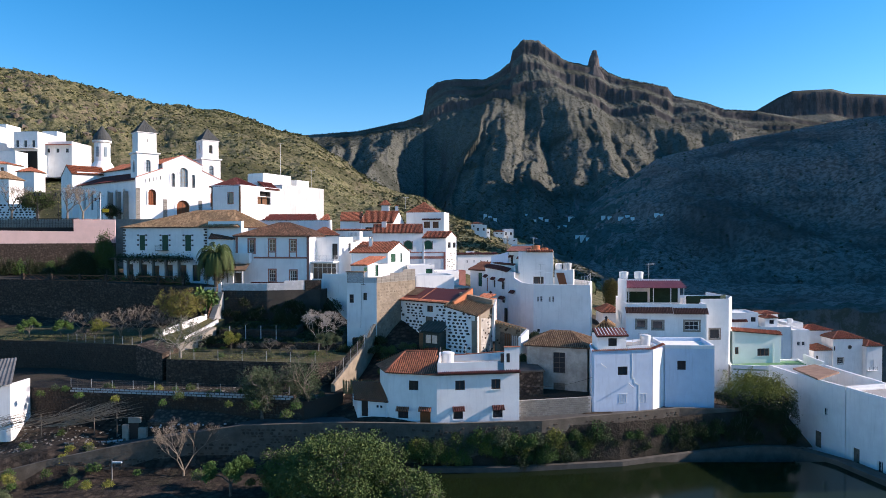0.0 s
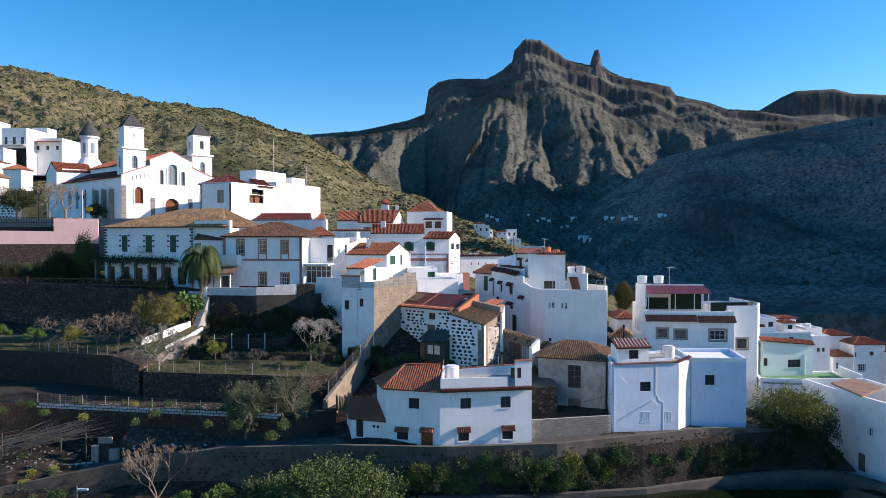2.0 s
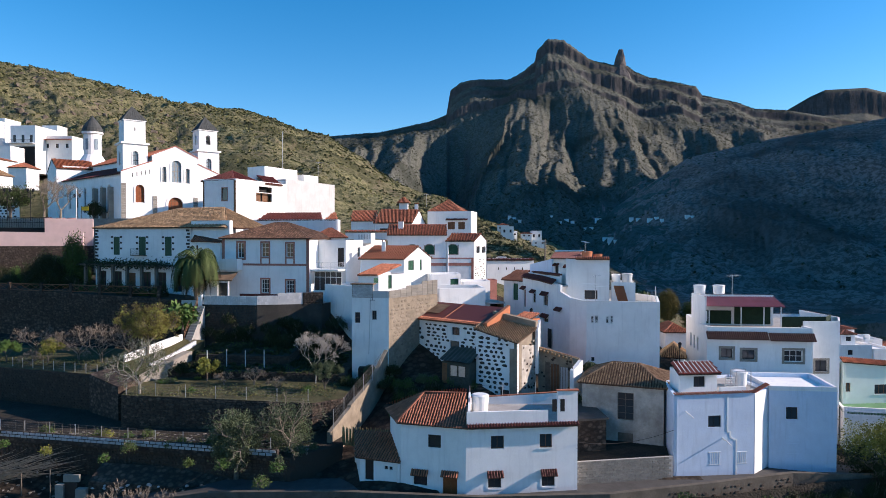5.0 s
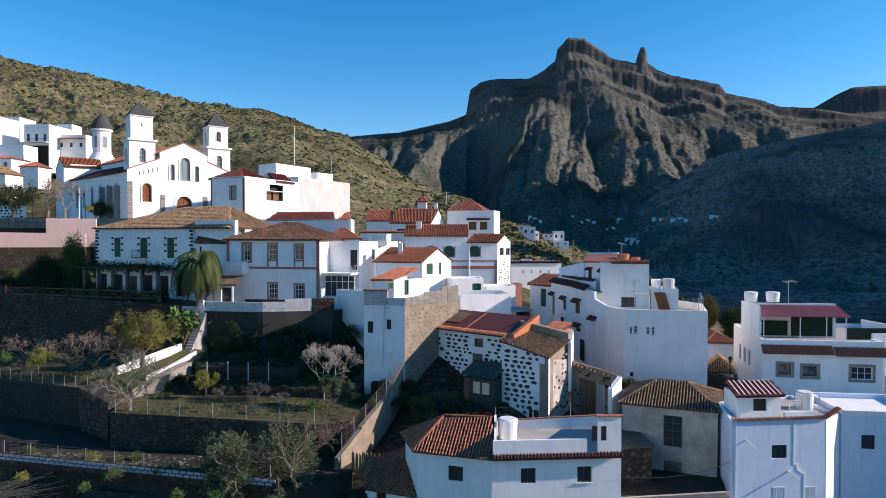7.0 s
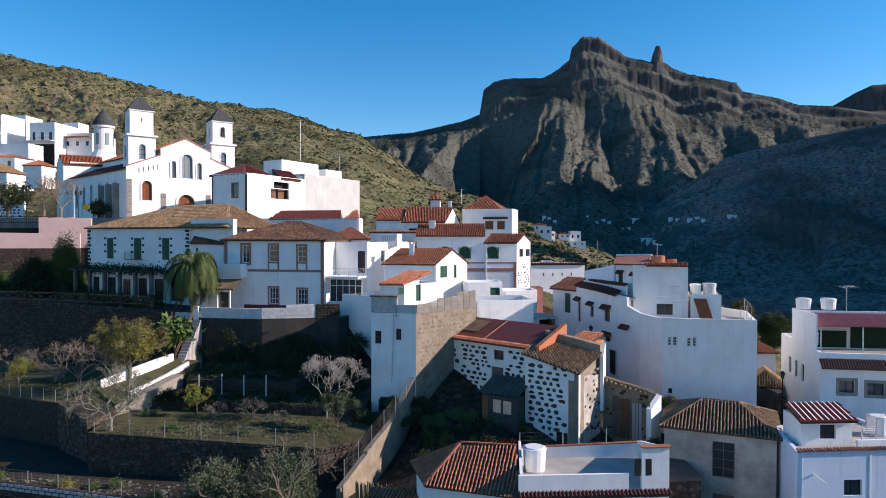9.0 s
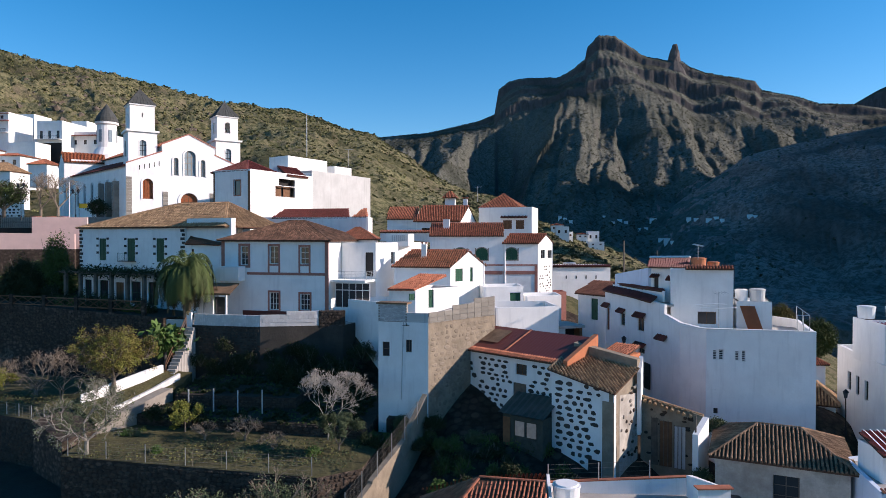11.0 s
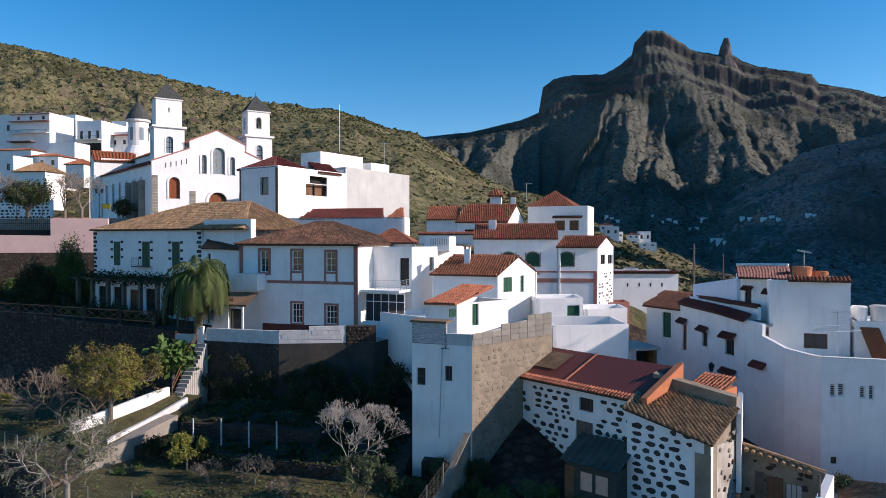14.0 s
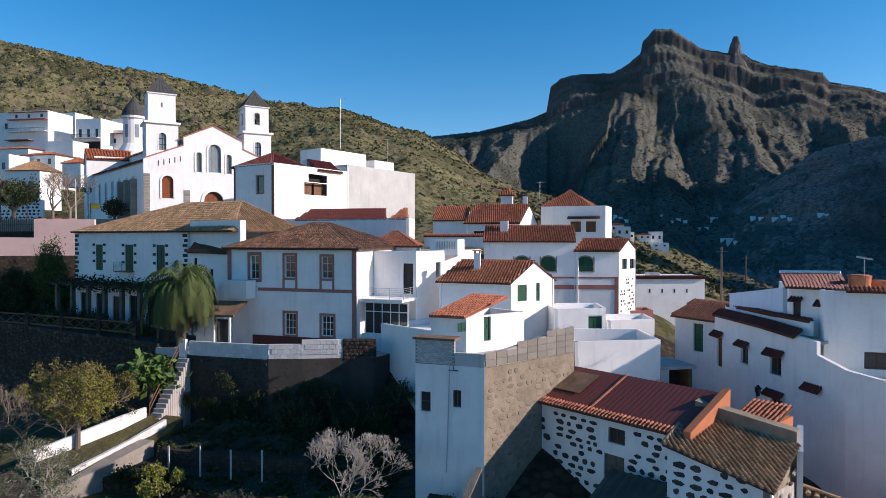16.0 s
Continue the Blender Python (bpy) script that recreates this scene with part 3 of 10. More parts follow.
def window(parent, fa, s0, s1, z0, z1, frame_mat, bars=(1, 1), arch=0.0, deep=0.16, surround=None, sill=None, name="window", label="", pane=None, surround_w=0.16):
    """A window set into its opening: frame with glazing bars, pane, and an optional surround and sill."""
    fr = 0.07
    bm = bmesh.new()
    fa.box(bm, s0, s0 + fr, z0, z1, -deep - 0.06, -deep)
    fa.box(bm, s1 - fr, s1, z0, z1, -deep - 0.06, -deep)
    fa.box(bm, s0 + fr, s1 - fr, z0, z0 + fr, -deep - 0.06, -deep)
    fa.box(bm, s0 + fr, s1 - fr, z1 - fr, z1, -deep - 0.06, -deep)
    for k in range(1, bars[0] + 1):
        c = s0 + (s1 - s0) * k / (bars[0] + 1)
        fa.box(bm, c - 0.025, c + 0.025, z0 + fr, z1 - fr, -deep - 0.05, -deep - 0.005)
    for k in range(1, bars[1] + 1):
        c = z0 + (z1 - z0) * k / (bars[1] + 1)
        fa.box(bm, s0 + fr, s1 - fr, c - 0.022, c + 0.022, -deep - 0.048, -deep - 0.008)
    w = part(name, bm, frame_mat, parent, label)
    bm = bmesh.new()
    fa.box(bm, s0 + 0.02, s1 - 0.02, z0 + 0.02, z1 - 0.02, -deep - 0.075, -deep - 0.055)
    part("pane", bm, pane or GLASS, w)
    if surround:
        bm = bmesh.new()
        q = surround_w
        fa.box(bm, s0 - q, s0, z0 - q, z1 + q, 0.002, 0.03)
        fa.box(bm, s1, s1 + q, z0 - q, z1 + q, 0.002, 0.03)
        fa.box(bm, s0, s1, z1, z1 + q, 0.002, 0.03)
        fa.box(bm, s0, s1, z0 - q, z0, 0.002, 0.045)
        part("surround", bm, surround, w)
    if sill:
        bm = bmesh.new()
        fa.box(bm, s0 - 0.08, s1 + 0.08, z0 - 0.08, z0, -0.1, 0.08)
        part("sill", bm, sill, w)
    return w


def shutter_window(parent, fa, s0, s1, z0, z1, mat, name="window", arch=False, label="", surround=None):
    """A window closed by two louvred shutters."""
    bm = bmesh.new()
    mid = (s0 + s1) / 2
    for a, b in ((s0, mid - 0.01), (mid + 0.01, s1)):
        fa.box(bm, a, a + 0.06, z0, z1, -0.12, -0.06)
        fa.box(bm, b - 0.06, b, z0, z1, -0.12, -0.06)
        n = max(3, int((z1 - z0) / 0.13))
        for k in range(n):
            c = z0 + (z1 - z0) * (k + 0.5) / n
            fa.box(bm, a + 0.06, b - 0.06, c - 0.048, c + 0.048, -0.11, -0.075)
    fa.box(bm, s0, s1, z0, z1, -0.16, -0.13)
    w = part(name, bm, mat, parent, label)
    if surround:
        bm = bmesh.new()
        fa.box(bm, s0 - 0.14, s0, z0 - 0.12, z1, 0.002, 0.03)
        fa.box(bm, s1, s1 + 0.14, z0 - 0.12, z1, 0.002, 0.03)
        fa.box(bm, s0, s1, z0 - 0.12, z0, 0.002, 0.04)
        if not arch:
            fa.box(bm, s0 - 0.14, s1 + 0.14, z1, z1 + 0.14, 0.002, 0.03)
        else:
            r, cx = (s1 - s0) / 2, (s0 + s1) / 2
            rise = arch
            for k in range(10):
                q0, q1 = math.pi * k / 10, math.pi * (k + 1) / 10
                pts = []
                for q, e in ((q0, 0), (q1, 0), (q1, 0.14), (q0, 0.14)):
                    pts.append((cx + (r + e) * math.cos(q), z1 - rise + (rise + e) * math.sin(q)))
                quad(bm, *[fa.at(p, z, 0.03) for p, z in pts])
        part("surround", bm, surround, w)
    return w


def door(parent, fa, s0, s1, z0, z1, mat, name="door", label="", panels=2, deep=0.14, surround=None):
    bm = bmesh.new()
    fa.box(bm, s0, s1, z0, z1, -deep - 0.06, -deep - 0.02)
    n = panels
    for k in range(n):
        a, b = s0 + (s1 - s0) * k / n, s0 + (s1 - s0) * (k + 1) / n
        fa.box(bm, a + 0.01, a + 0.09, z0, z1, -deep - 0.02, -deep)
        fa.box(bm, b - 0.09, b - 0.01, z0, z1, -deep - 0.02, -deep)
        for c in (0.0, 0.45, 0.93):
            zc = z0 + (z1 - z0) * c
            fa.box(bm, a + 0.09, b - 0.09, zc, zc + (z1 - z0) * 0.07, -deep - 0.02, -deep)
    d = part(name, bm, mat, parent, label)
    bm = bmesh.new()
    fa.box(bm, (s0 + s1) / 2 + 0.05, (s0 + s1) / 2 + 0.08, z0 + 1.0, z0 + 1.16, -deep, -deep + 0.04)
    part("handle", bm, IRON, d)
    if surround:
        bm = bmesh.new()
        fa.box(bm, s0 - 0.14, s0, z0, z1 + 0.14, 0.002, 0.03)
        fa.box(bm, s1, s1 + 0.14, z0, z1 + 0.14, 0.002, 0.03)
        fa.box(bm, s0, s1, z1, z1 + 0.14, 0.002, 0.03)
        part("surround", bm, surround, d)
    return d


def tile_face(bm, poly, pitch=0.26, length=0.42, rise=0.13, rnd=None):
    """Barrel tiles laid in columns down one plane of a roof; poly: its corners in space."""
    rnd = rnd or random.Random(3)
    p = [Vector(q) for q in poly]
    nrm = Vector((0, 0, 0))
    for i in range(1, len(p) - 1):
        nrm += (p[i] - p[0]).cross(p[i + 1] - p[0])
    nrm.normalize()
    if nrm.z < 0:
        nrm = -nrm
    down = Vector((nrm.x * nrm.z, nrm.y * nrm.z, nrm.z * nrm.z - 1))
    if down.length < 1e-4:
        return
    down.normalize()
    side = nrm.cross(down).normalized()
    o = p[0]
    flat = [((q - o).dot(side), (q - o).dot(down)) for q in p]
    lo, hi = min(a for a, b in flat), max(a for a, b in flat)
    n = max(1, int(round((hi - lo) / pitch)))
    w = (hi - lo) / n
    arc = [(-0.5, 0.0), (-0.3, 0.8), (0.0, 1.0), (0.3, 0.8), (0.5, 0.0)]
    for c in range(n):
        x = lo + (c + 0.5) * w
        cuts = []
        for (a, b), (a2, b2) in zip(flat, flat[1:] + flat[:1]):
            if (a - x) * (a2 - x) < 0:
                cuts.append(b + (b2 - b) * (x - a) / (a2 - a))
        cuts.sort()
        for t0, t1 in zip(cuts[::2], cuts[1::2]):
            k = max(1, int(round((t1 - t0) / length)))
            for r in range(k):
                a, b = t0 + (t1 - t0) * r / k, t0 + (t1 - t0) * (r + 1) / k + 0.03
                j = rnd.uniform(-0.02, 0.02)
                lift = rnd.uniform(0, 0.025)
                top, bot = [], []
                for e, h in arc:
                    top.append(bm.verts.new(o + side * (x + j + e * w * 0.52) + down * a + nrm * (h * rise * 0.85 + lift)))
                    bot.append(bm.verts.new(o + side * (x + j + e * w * 0.66) + down * b + nrm * (h * rise + 0.022 + lift)))
                for i in range(4):
                    bm.faces.new((top[i], bot[i], bot[i + 1], top[i + 1]))
                bm.faces.new(bot[::-1])


def cap_line(bm, a, b, r=0.13, rnd=None):
    """Ridge tiles along a line."""
    a, b = Vector(a), Vector(b)
    n = max(1, int((b - a).length / 0.42))
    d = (b - a) / n
    s = d.cross(Vector((0, 0, 1))).normalized()
    up = s.cross(d).normalized()
    for k in range(n):
        p, q = a + d * k, a + d * (k + 1.07)
        rings = []
        for c, rr in ((p, r * 0.88), (q, r)):
            rings.append([bm.verts.new(c + s * (rr * math.cos(t)) + up * (rr * 0.8 * math.sin(t))) for t in [math.pi * i / 4 for i in range(5)]])
        for i in range(4):
            bm.faces.new((rings[0][i], rings[0][i + 1], rings[1][i + 1], rings[1][i]))
        bm.faces.new(rings[1])
        bm.faces.new(rings[0][::-1])


def tiled_roof(parent, faces, mat, caps=(), thick=0.12, name="roof", label="", slab_mat=None, pitch=0.27):
    """A roof of several tiled planes on a thin deck. Parts: deck, tiles, ridge tiles."""
    bm = bmesh.new()
    for poly in faces:
        p = [Vector(q) for q in poly]
        nrm = (p[1] - p[0]).cross(p[2] - p[0]).normalized()
        if nrm.z < 0:
            p = p[::-1]
        hi = [bm.verts.new(q - Vector((0, 0, 0.01))) for q in p]
        lo = [bm.verts.new(q - Vector((0, 0, thick))) for q in p]
        bm.faces.new(hi)
        bm.faces.new(lo[::-1])
        for i in range(len(p)):
            j = (i + 1) % len(p)
            bm.faces.new((lo[i], lo[j], hi[j], hi[i]))
    # deck in the darker channel colour, so the gaps between tiles read as shaded
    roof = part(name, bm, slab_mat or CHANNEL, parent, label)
    bm = bmesh.new()
    rnd = random.Random(len(faces) * 7 + int(abs(faces[0][0][0]) * 10))
    for poly in faces:
        tile_face(bm, poly, rnd=rnd, pitch=pitch)
    tiles = part("tiles", bm, mat, roof)
    tagged(tiles, kind="stuff")
    if caps:
        bm = bmesh.new()
        for a, b in caps:
            cap_line(bm, a, b)
        part("ridge_tiles", bm, mat, roof)
    return roof


def hip_roof(parent, c, z, h, mat, over=0.35, ridge_inset=None, name="roof", label=""):
    """A hipped roof over four plan corners in order; the ridge runs along the longer side."""
    p = [Vector((q[0], q[1], 0)) for q in c]
    mid = sum(p, Vector()) / 4
    if (p[1] - p[0]).length < (p[2] - p[1]).length:
        p = p[1:] + p[:1]
    u, v = (p[1] - p[0]).normalized(), (p[3] - p[0]).normalized()
    q = [p[0] - (u + v) * over, p[1] + (u - v) * over, p[2] + (u + v) * over, p[3] + (v - u) * over]
    half = (p[3] - p[0]).length / 2
    inset = half + over if ridge_inset is None else ridge_inset
    e = [Vector((w.x, w.y, z)) for w in q]
    r0 = (q[0] + q[3]) / 2 + u * inset
    r1 = (q[1] + q[2]) / 2 - u * inset
    r0, r1 = Vector((r0.x, r0.y, z + h)), Vector((r1.x, r1.y, z + h))
    faces = [(e[0], e[1], r1, r0), (e[2], e[3], r0, r1), (e[1], e[2], r1), (e[3], e[0], r0)]
    caps = [(r0, r1), (r0, e[0]), (r0, e[3]), (r1, e[1]), (r1, e[2])]
    caps = [(a + Vector((0, 0, 0.05)), b + Vector((0, 0, 0.05))) for a, b in caps]
    return tiled_roof(parent, faces, mat, caps, name=name, label=label)


def inset(pts, d):
    """Plan corners drawn in a little towards their middle."""
    cx, cy = sum(p[0] for p in pts) / len(pts), sum(p[1] for p in pts) / len(pts)
    return [(p[0] + d * (1 if p[0] < cx else -1), p[1] + d * (1 if p[1] < cy else -1)) for p in pts]


def parapet_roof(parent, pts, z, parapet, mat, thick=0.22, floor_mat=None, z_floor=None):
    """A flat roof deck with a parapet round it."""
    bm = bmesh.new()
    prism(bm, inset(pts, 0.06), z - 0.25, z)
    part("flat_roof", bm, floor_mat or mat, parent)
    if parapet > 0:
        area = sum(pts[i - 1][0] * pts[i][1] - pts[i][0] * pts[i - 1][1] for i in range(len(pts)))
        p = pts if area > 0 else pts[::-1]
        bm = bmesh.new()
        for i in range(len(p)):
            fa = Facade(p[i], p[(i + 1) % len(p)])
            fa.box(bm, 0, fa.len, z, z + parapet, -thick, 0.006)
        part("parapet", bm, mat, parent)


def shell(root, pts, z0, z1, mat, holes=None, thick=0.3, tops=None):
    """The outer walls over plan corners, counter-clockwise. holes: {edge: openings}. Gives the facades."""
    fas = []
    for i in range(len(pts)):
        fa = Facade(pts[i], pts[(i + 1) % len(pts)])
        m = mat[i] if isinstance(mat, (list, tuple)) else mat
        wall(root, fa, z0, (tops or {}).get(i, z1), m, (holes or {}).get(i, ()), thick)
        fas.append(fa)
    return fas


def stones(bm, fa, s0, s1, z0, z1, size, rnd, cover=0.9, out=0.07, off=0.0, zslope=0.0):
    """Irregular field stones set in rows on a wall face."""
    z = z0
    while z < z1 - size * 0.3:
        h = size * rnd.uniform(0.55, 0.95)
        s = s0 + rnd.uniform(-0.3, 0.3) * size
        while s < s1:
            w = size * rnd.uniform(0.7, 1.7)
            if rnd.random() < cover and s > s0 - 0.05 and s + w < s1 + 0.05:
                stone(bm, fa, s + 0.02, s + w * 0.94, z + zslope * s, min(z + h * 0.92, z1) + zslope * s, rnd, out * rnd.uniform(0.6, 1.3), off)
            s += w
        z += h


def stone(bm, fa, s0, s1, z0, z1, rnd, out, off=0.0):
    cs, cz, rs, rz = (s0 + s1) / 2, (z0 + z1) / 2, (s1 - s0) / 2, (z1 - z0) / 2
    n = 7
    ring, inner = [], []
    for k in range(n):
        t = 2 * math.pi * (k + rnd.uniform(-0.25, 0.25)) / n
        q = rnd.uniform(0.85, 1.1) / max(abs(math.cos(t)), abs(math.sin(t))) ** 0.55
        a, c = cs + rs * math.cos(t) * q * 0.92, cz + rz * math.sin(t) * q * 0.92
        ring.append(bm.verts.new(fa.at(a, c, off - 0.02)))
        inner.append(bm.verts.new(fa.at(cs + (a - cs) * 0.72, cz + (c - cz) * 0.72, off + out)))
    for k in range(n):
        j = (k + 1) % n
        bm.faces.new((ring[k], ring[j], inner[j], inner[k]))
    bm.faces.new(inner)


# ---- the village houses ----
def house(name, label, pts, z0, z1, mat, feats=(), thick=0.3, tops=None, group="village houses", category="house"):
    """A house from its plan corners (counter-clockwise), with walls, openings, windows and doors.
    feats: (edge, kind, (s0, s1, z0, z1), options)."""
    cx, cy = sum(p[0] for p in pts) / len(pts), sum(p[1] for p in pts) / len(pts)
    root = thing(name, cx, cy, z0, label, category, group)
    holes = {}
    for f in feats:
        if f[1] not in ("hood", "vent", "band"):
            holes.setdefault(f[0], []).append((*f[2], f[3].get("arch", 0)) if len(f) > 3 else f[2])
    fas = shell(root, pts, z0, z1, mat, holes, thick, tops)
    for f in feats:
        add_feature(root, fas[f[0]], f[1], f[2], f[3] if len(f) > 3 else {})
    return root, fas


def add_feature(root, fa, kind, q, o):
    s0, s1, z0, z1 = q
    if kind == "win":
        window(root, fa, s0, s1, z0, z1, o.get("mat", DARKFRAME), o.get("bars", (1, 0)), surround=o.get("surround"), sill=o.get("sill"), surround_w=o.get("sw", 0.16))
    elif kind == "shut":
        shutter_window(root, fa, s0, s1, z0, z1, o.get("mat", GREENWOOD), arch=o.get("arch", 0), surround=o.get("surround"), label=o.get("label", ""))
    elif kind == "door":
        door(root, fa, s0, s1, z0, z1, o.get("mat", BROWNWOOD), surround=o.get("surround"), panels=o.get("panels", 2))
    elif kind == "hood":
        hood(root, fa, s0, s1, z0, z1, o.get("out", 0.45), o.get("mat", TILE))
    elif kind == "vent":
        bm = bmesh.new()
        n = 5
        for k in range(n):
            c = s0 + (s1 - s0) * (k + 0.5) / n
            fa.box(bm, c - 0.03, c + 0.03, z0, z1, 0.0, 0.03)
        fa.box(bm, s0 - 0.05, s1 + 0.05, z0 - 0.06, z0, 0.0, 0.04)
        fa.box(bm, s0 - 0.05, s1 + 0.05, z1, z1 + 0.06, 0.0, 0.04)
        part("vent_grille", bm, o.get("mat", WHITE), root)
    elif kind == "band":
        bm = bmesh.new()
        fa.box(bm, s0, s1, z0, z1, 0.002, o.get("out", 0.04))
        part(o.get("name", "trim_band"), bm, o.get("mat", TRIM), root)
    elif kind == "hole":
        # a near-black sheet behind the opening stands for an unlit room
        bm = bmesh.new()
        fa.box(bm, s0 - 0.1, s1 + 0.1, z0 - 0.1, z1 + 0.1, -1.2, -1.1)
        part("dark_room", bm, UNLIT_BLACK, root)


def hood(root, fa, s0, s1, z0, z1, out=0.45, mat=None):
    """A little tiled roof over a window."""
    a, b, c, d = fa.at(s0, z1, 0.01), fa.at(s1, z1, 0.01), fa.at(s1, z0, out), fa.at(s0, z0, out)
    tiled_roof(root, [(a, b, c, d)], mat or TILE, thick=0.06, name="tiled_hood", pitch=0.24)


def gable_roof(root, c, z, h, mat, wall_mat, over=0.3, over_end=0.12, name="roof", label="", skew=0.5):
    """A two-sided roof over four plan corners; the ridge runs along edge 0-1. Adds the gable walls."""
    p = [Vector((q[0], q[1], z)) for q in c]
    u, v = (p[1] - p[0]).normalized(), (p[3] - p[0]).normalized()
    r0 = p[0].lerp(p[3], skew) + Vector((0, 0, h))
    r1 = p[1].lerp(p[2], skew) + Vector((0, 0, h))
    for a, b, r in ((p[1], p[2], r1), (p[3], p[0], r0)):
        bm = bmesh.new()
        w = u * (-0.3 if r is r1 else 0.3)
        lo, hi = [bm.verts.new(q) for q in (a, b, r)], [bm.verts.new(q + w) for q in (a, b, r)]
        bm.faces.new(lo)
        bm.faces.new(hi[::-1])
        for i in range(3):
            j = (i + 1) % 3
            bm.faces.new((lo[j], lo[i], hi[i], hi[j]))
        part("gable", bm, wall_mat, root)
    drop = h / max(0.1, (p[3] - p[0]).length * skew) * over
    e = u * over_end
    up = Vector((0, 0, 0.04))
    f0 = (p[0] - v * over - e - Vector((0, 0, drop)) + up, p[1] - v * over + e - Vector((0, 0, drop)) + up, r1 + e + up, r0 - e + up)
    f1 = (p[2] + v * over + e - Vector((0, 0, drop)) + up, p[3] + v * over - e - Vector((0, 0, drop)) + up, r0 - e + up, r1 + e + up)
    cap = Vector((0, 0, 0.06))
    return tiled_roof(root, [f0, f1], mat, [(r0 - e + cap, r1 + e + cap)], name=name, label=label)


def shed_roof(root, corners, mat, name="roof", label="", caps=()):
    return tiled_roof(root, [corners], mat, caps, name=name, label=label)


def chimney(root, x, y, z0, z1, w=0.55, mat=None, cap=True):
    bm = bmesh.new()
    box(bm, x - w / 2, x + w / 2, y - w / 2, y + w / 2, z0, z1)
    c = part("chimney", bm, mat or WHITE, root)
    if cap:
        bm = bmesh.new()
        for dx, dy in ((-1, -1), (1, -1), (1, 1), (-1, 1)):
            box(bm, x + dx * w * 0.38 - 0.06, x + dx * w * 0.38 + 0.06, y + dy * w * 0.38 - 0.06, y + dy * w * 0.38 + 0.06, z1, z1 + 0.22)
        box(bm, x - w * 0.7, x + w * 0.7, y - w * 0.7, y + w * 0.7, z1 + 0.22, z1 + 0.3)
        part("chimney_cap", bm, TILE, c)


def railing(root, fa, s0, s1, z, h=0.95, off=0.0, mat=None, bars=5, name="railing"):
    bm = bmesh.new()
    tube(bm, fa.at(s0, z + h, off), fa.at(s1, z + h, off), 0.022, n=5)
    rail = part(name, bm, mat or STEEL, root)
    n = max(2, int((s1 - s0) / 1.2) + 1)
    for k in range(n):
        s = s0 + (s1 - s0) * k / (n - 1)
        bm = bmesh.new()
        tube(bm, fa.at(s, z, off), fa.at(s, z + h, off), 0.025, n=6)
        part("post", bm, mat or STEEL, rail)
    for k in range(bars - 1):
        zz = z + h * (k + 1) / bars
        bm = bmesh.new()
        tube(bm, fa.at(s0, zz, off), fa.at(s1, zz, off), 0.012, n=5)
        part("bar", bm, mat or STEEL, rail)
    return rail


# --- the two-storey house by the road above the pool ---
A_PTS = [(-6.9, 82.0), (-0.8, 80.5), (9.6, 82.0), (9.0, 88.6), (-0.6, 88.2), (-8.4, 86.4)]
house_a, A = house("roadside_house", "white two-storey house with red hip roof and roof terrace", A_PTS, 5.0, 12.95, WHITE, [
    (0, "win", (2.66, 3.91, 10.73, 11.94), dict(mat=DARKFRAME, bars=(1, 0))),
    (0, "win", (1.25, 2.59, 7.12, 8.14), dict(mat=DARKFRAME, bars=(1, 0))),
    (0, "door", (4.10, 5.48, 6.32, 8.22), dict(mat=REDWOOD, panels=2)),
    (0, "hood", (1.05, 2.72, 8.14, 8.59), {}),
    (0, "hood", (3.97, 5.61, 8.28, 8.73), {}),
    (1, "win", (2.33, 3.55, 10.80, 12.01), dict(bars=(1, 0), mat=BROWNWOOD)),
    (1, "win", (6.91, 8.09, 10.76, 12.04), dict(bars=(1, 0), mat=BROWNWOOD, sill=WHITE)),
    (1, "win", (2.08, 3.30, 7.20, 8.34), dict(bars=(1, 0), surround=WHITE)),
    (1, "win", (7.11, 8.35, 7.16, 8.32), dict(bars=(1, 0), surround=WHITE)),
    (1, "hood", (1.95, 3.49, 8.28, 8.78), dict(mat=REDTILE)),
    (1, "hood", (6.98, 8.55, 8.25, 8.76), dict(mat=REDTILE)),
])
# hipped roof over the bent end
ar = [Vector((-7.25, 81.75, 12.9)), Vector((-0.75, 80.15, 12.9)), Vector((-0.75, 84.6, 15.0)), Vector((-4.9, 85.0, 15.0)), Vector((-8.9, 86.6, 12.9)), Vector((-0.75, 88.4, 12.9))]
tiled_roof(house_a, [(ar[0], ar[1], ar[2], ar[3]), (ar[4], ar[0], ar[3]), (ar[5], ar[4], ar[3], ar[2])], TILE,
           [(ar[3] + Vector((0, 0, 0.05)), ar[2] + Vector((0, 0, 0.05))), (ar[3], ar[0]), (ar[3], ar[4])], label="red barrel-tiled hip roof")
# roof terrace: deck, low front parapet over a row of eaves tiles, taller end block
bm = bmesh.new()
prism(bm, [(-0.7, 80.6), (9.5, 82.1), (8.9, 88.5), (-0.6, 88.1)], 12.9, 13.1)
part("terrace_deck", bm, CONCRETE, house_a)
bm = bmesh.new()
A[1].box(bm, 0.1, 7.7, 13.1, 14.25, -0.22, 0.0)
prism(bm, [(-0.62, 80.75), (-0.42, 80.75), (-0.3, 88.1), (-0.5, 88.1)], 13.1, 14.3)
part("parapet", bm, WHITE, house_a)
bm = bmesh.new()
prism(bm, [(-0.3, 87.9), (8.9, 88.4), (8.9, 88.65), (-0.3, 88.15)], 13.1, [13.75, 14.3, 14.3, 13.75])
part("terrace_back_wall", bm, WHITE, house_a)
bm = bmesh.new()
prism(bm, [(-0.35, 87.85), (8.9, 88.35), (8.9, 88.7), (-0.35, 88.2)], [13.75, 14.3, 14.3, 13.75], [13.83, 14.38, 14.38, 13.83])
part("wall_cap", bm, TILE, house_a)
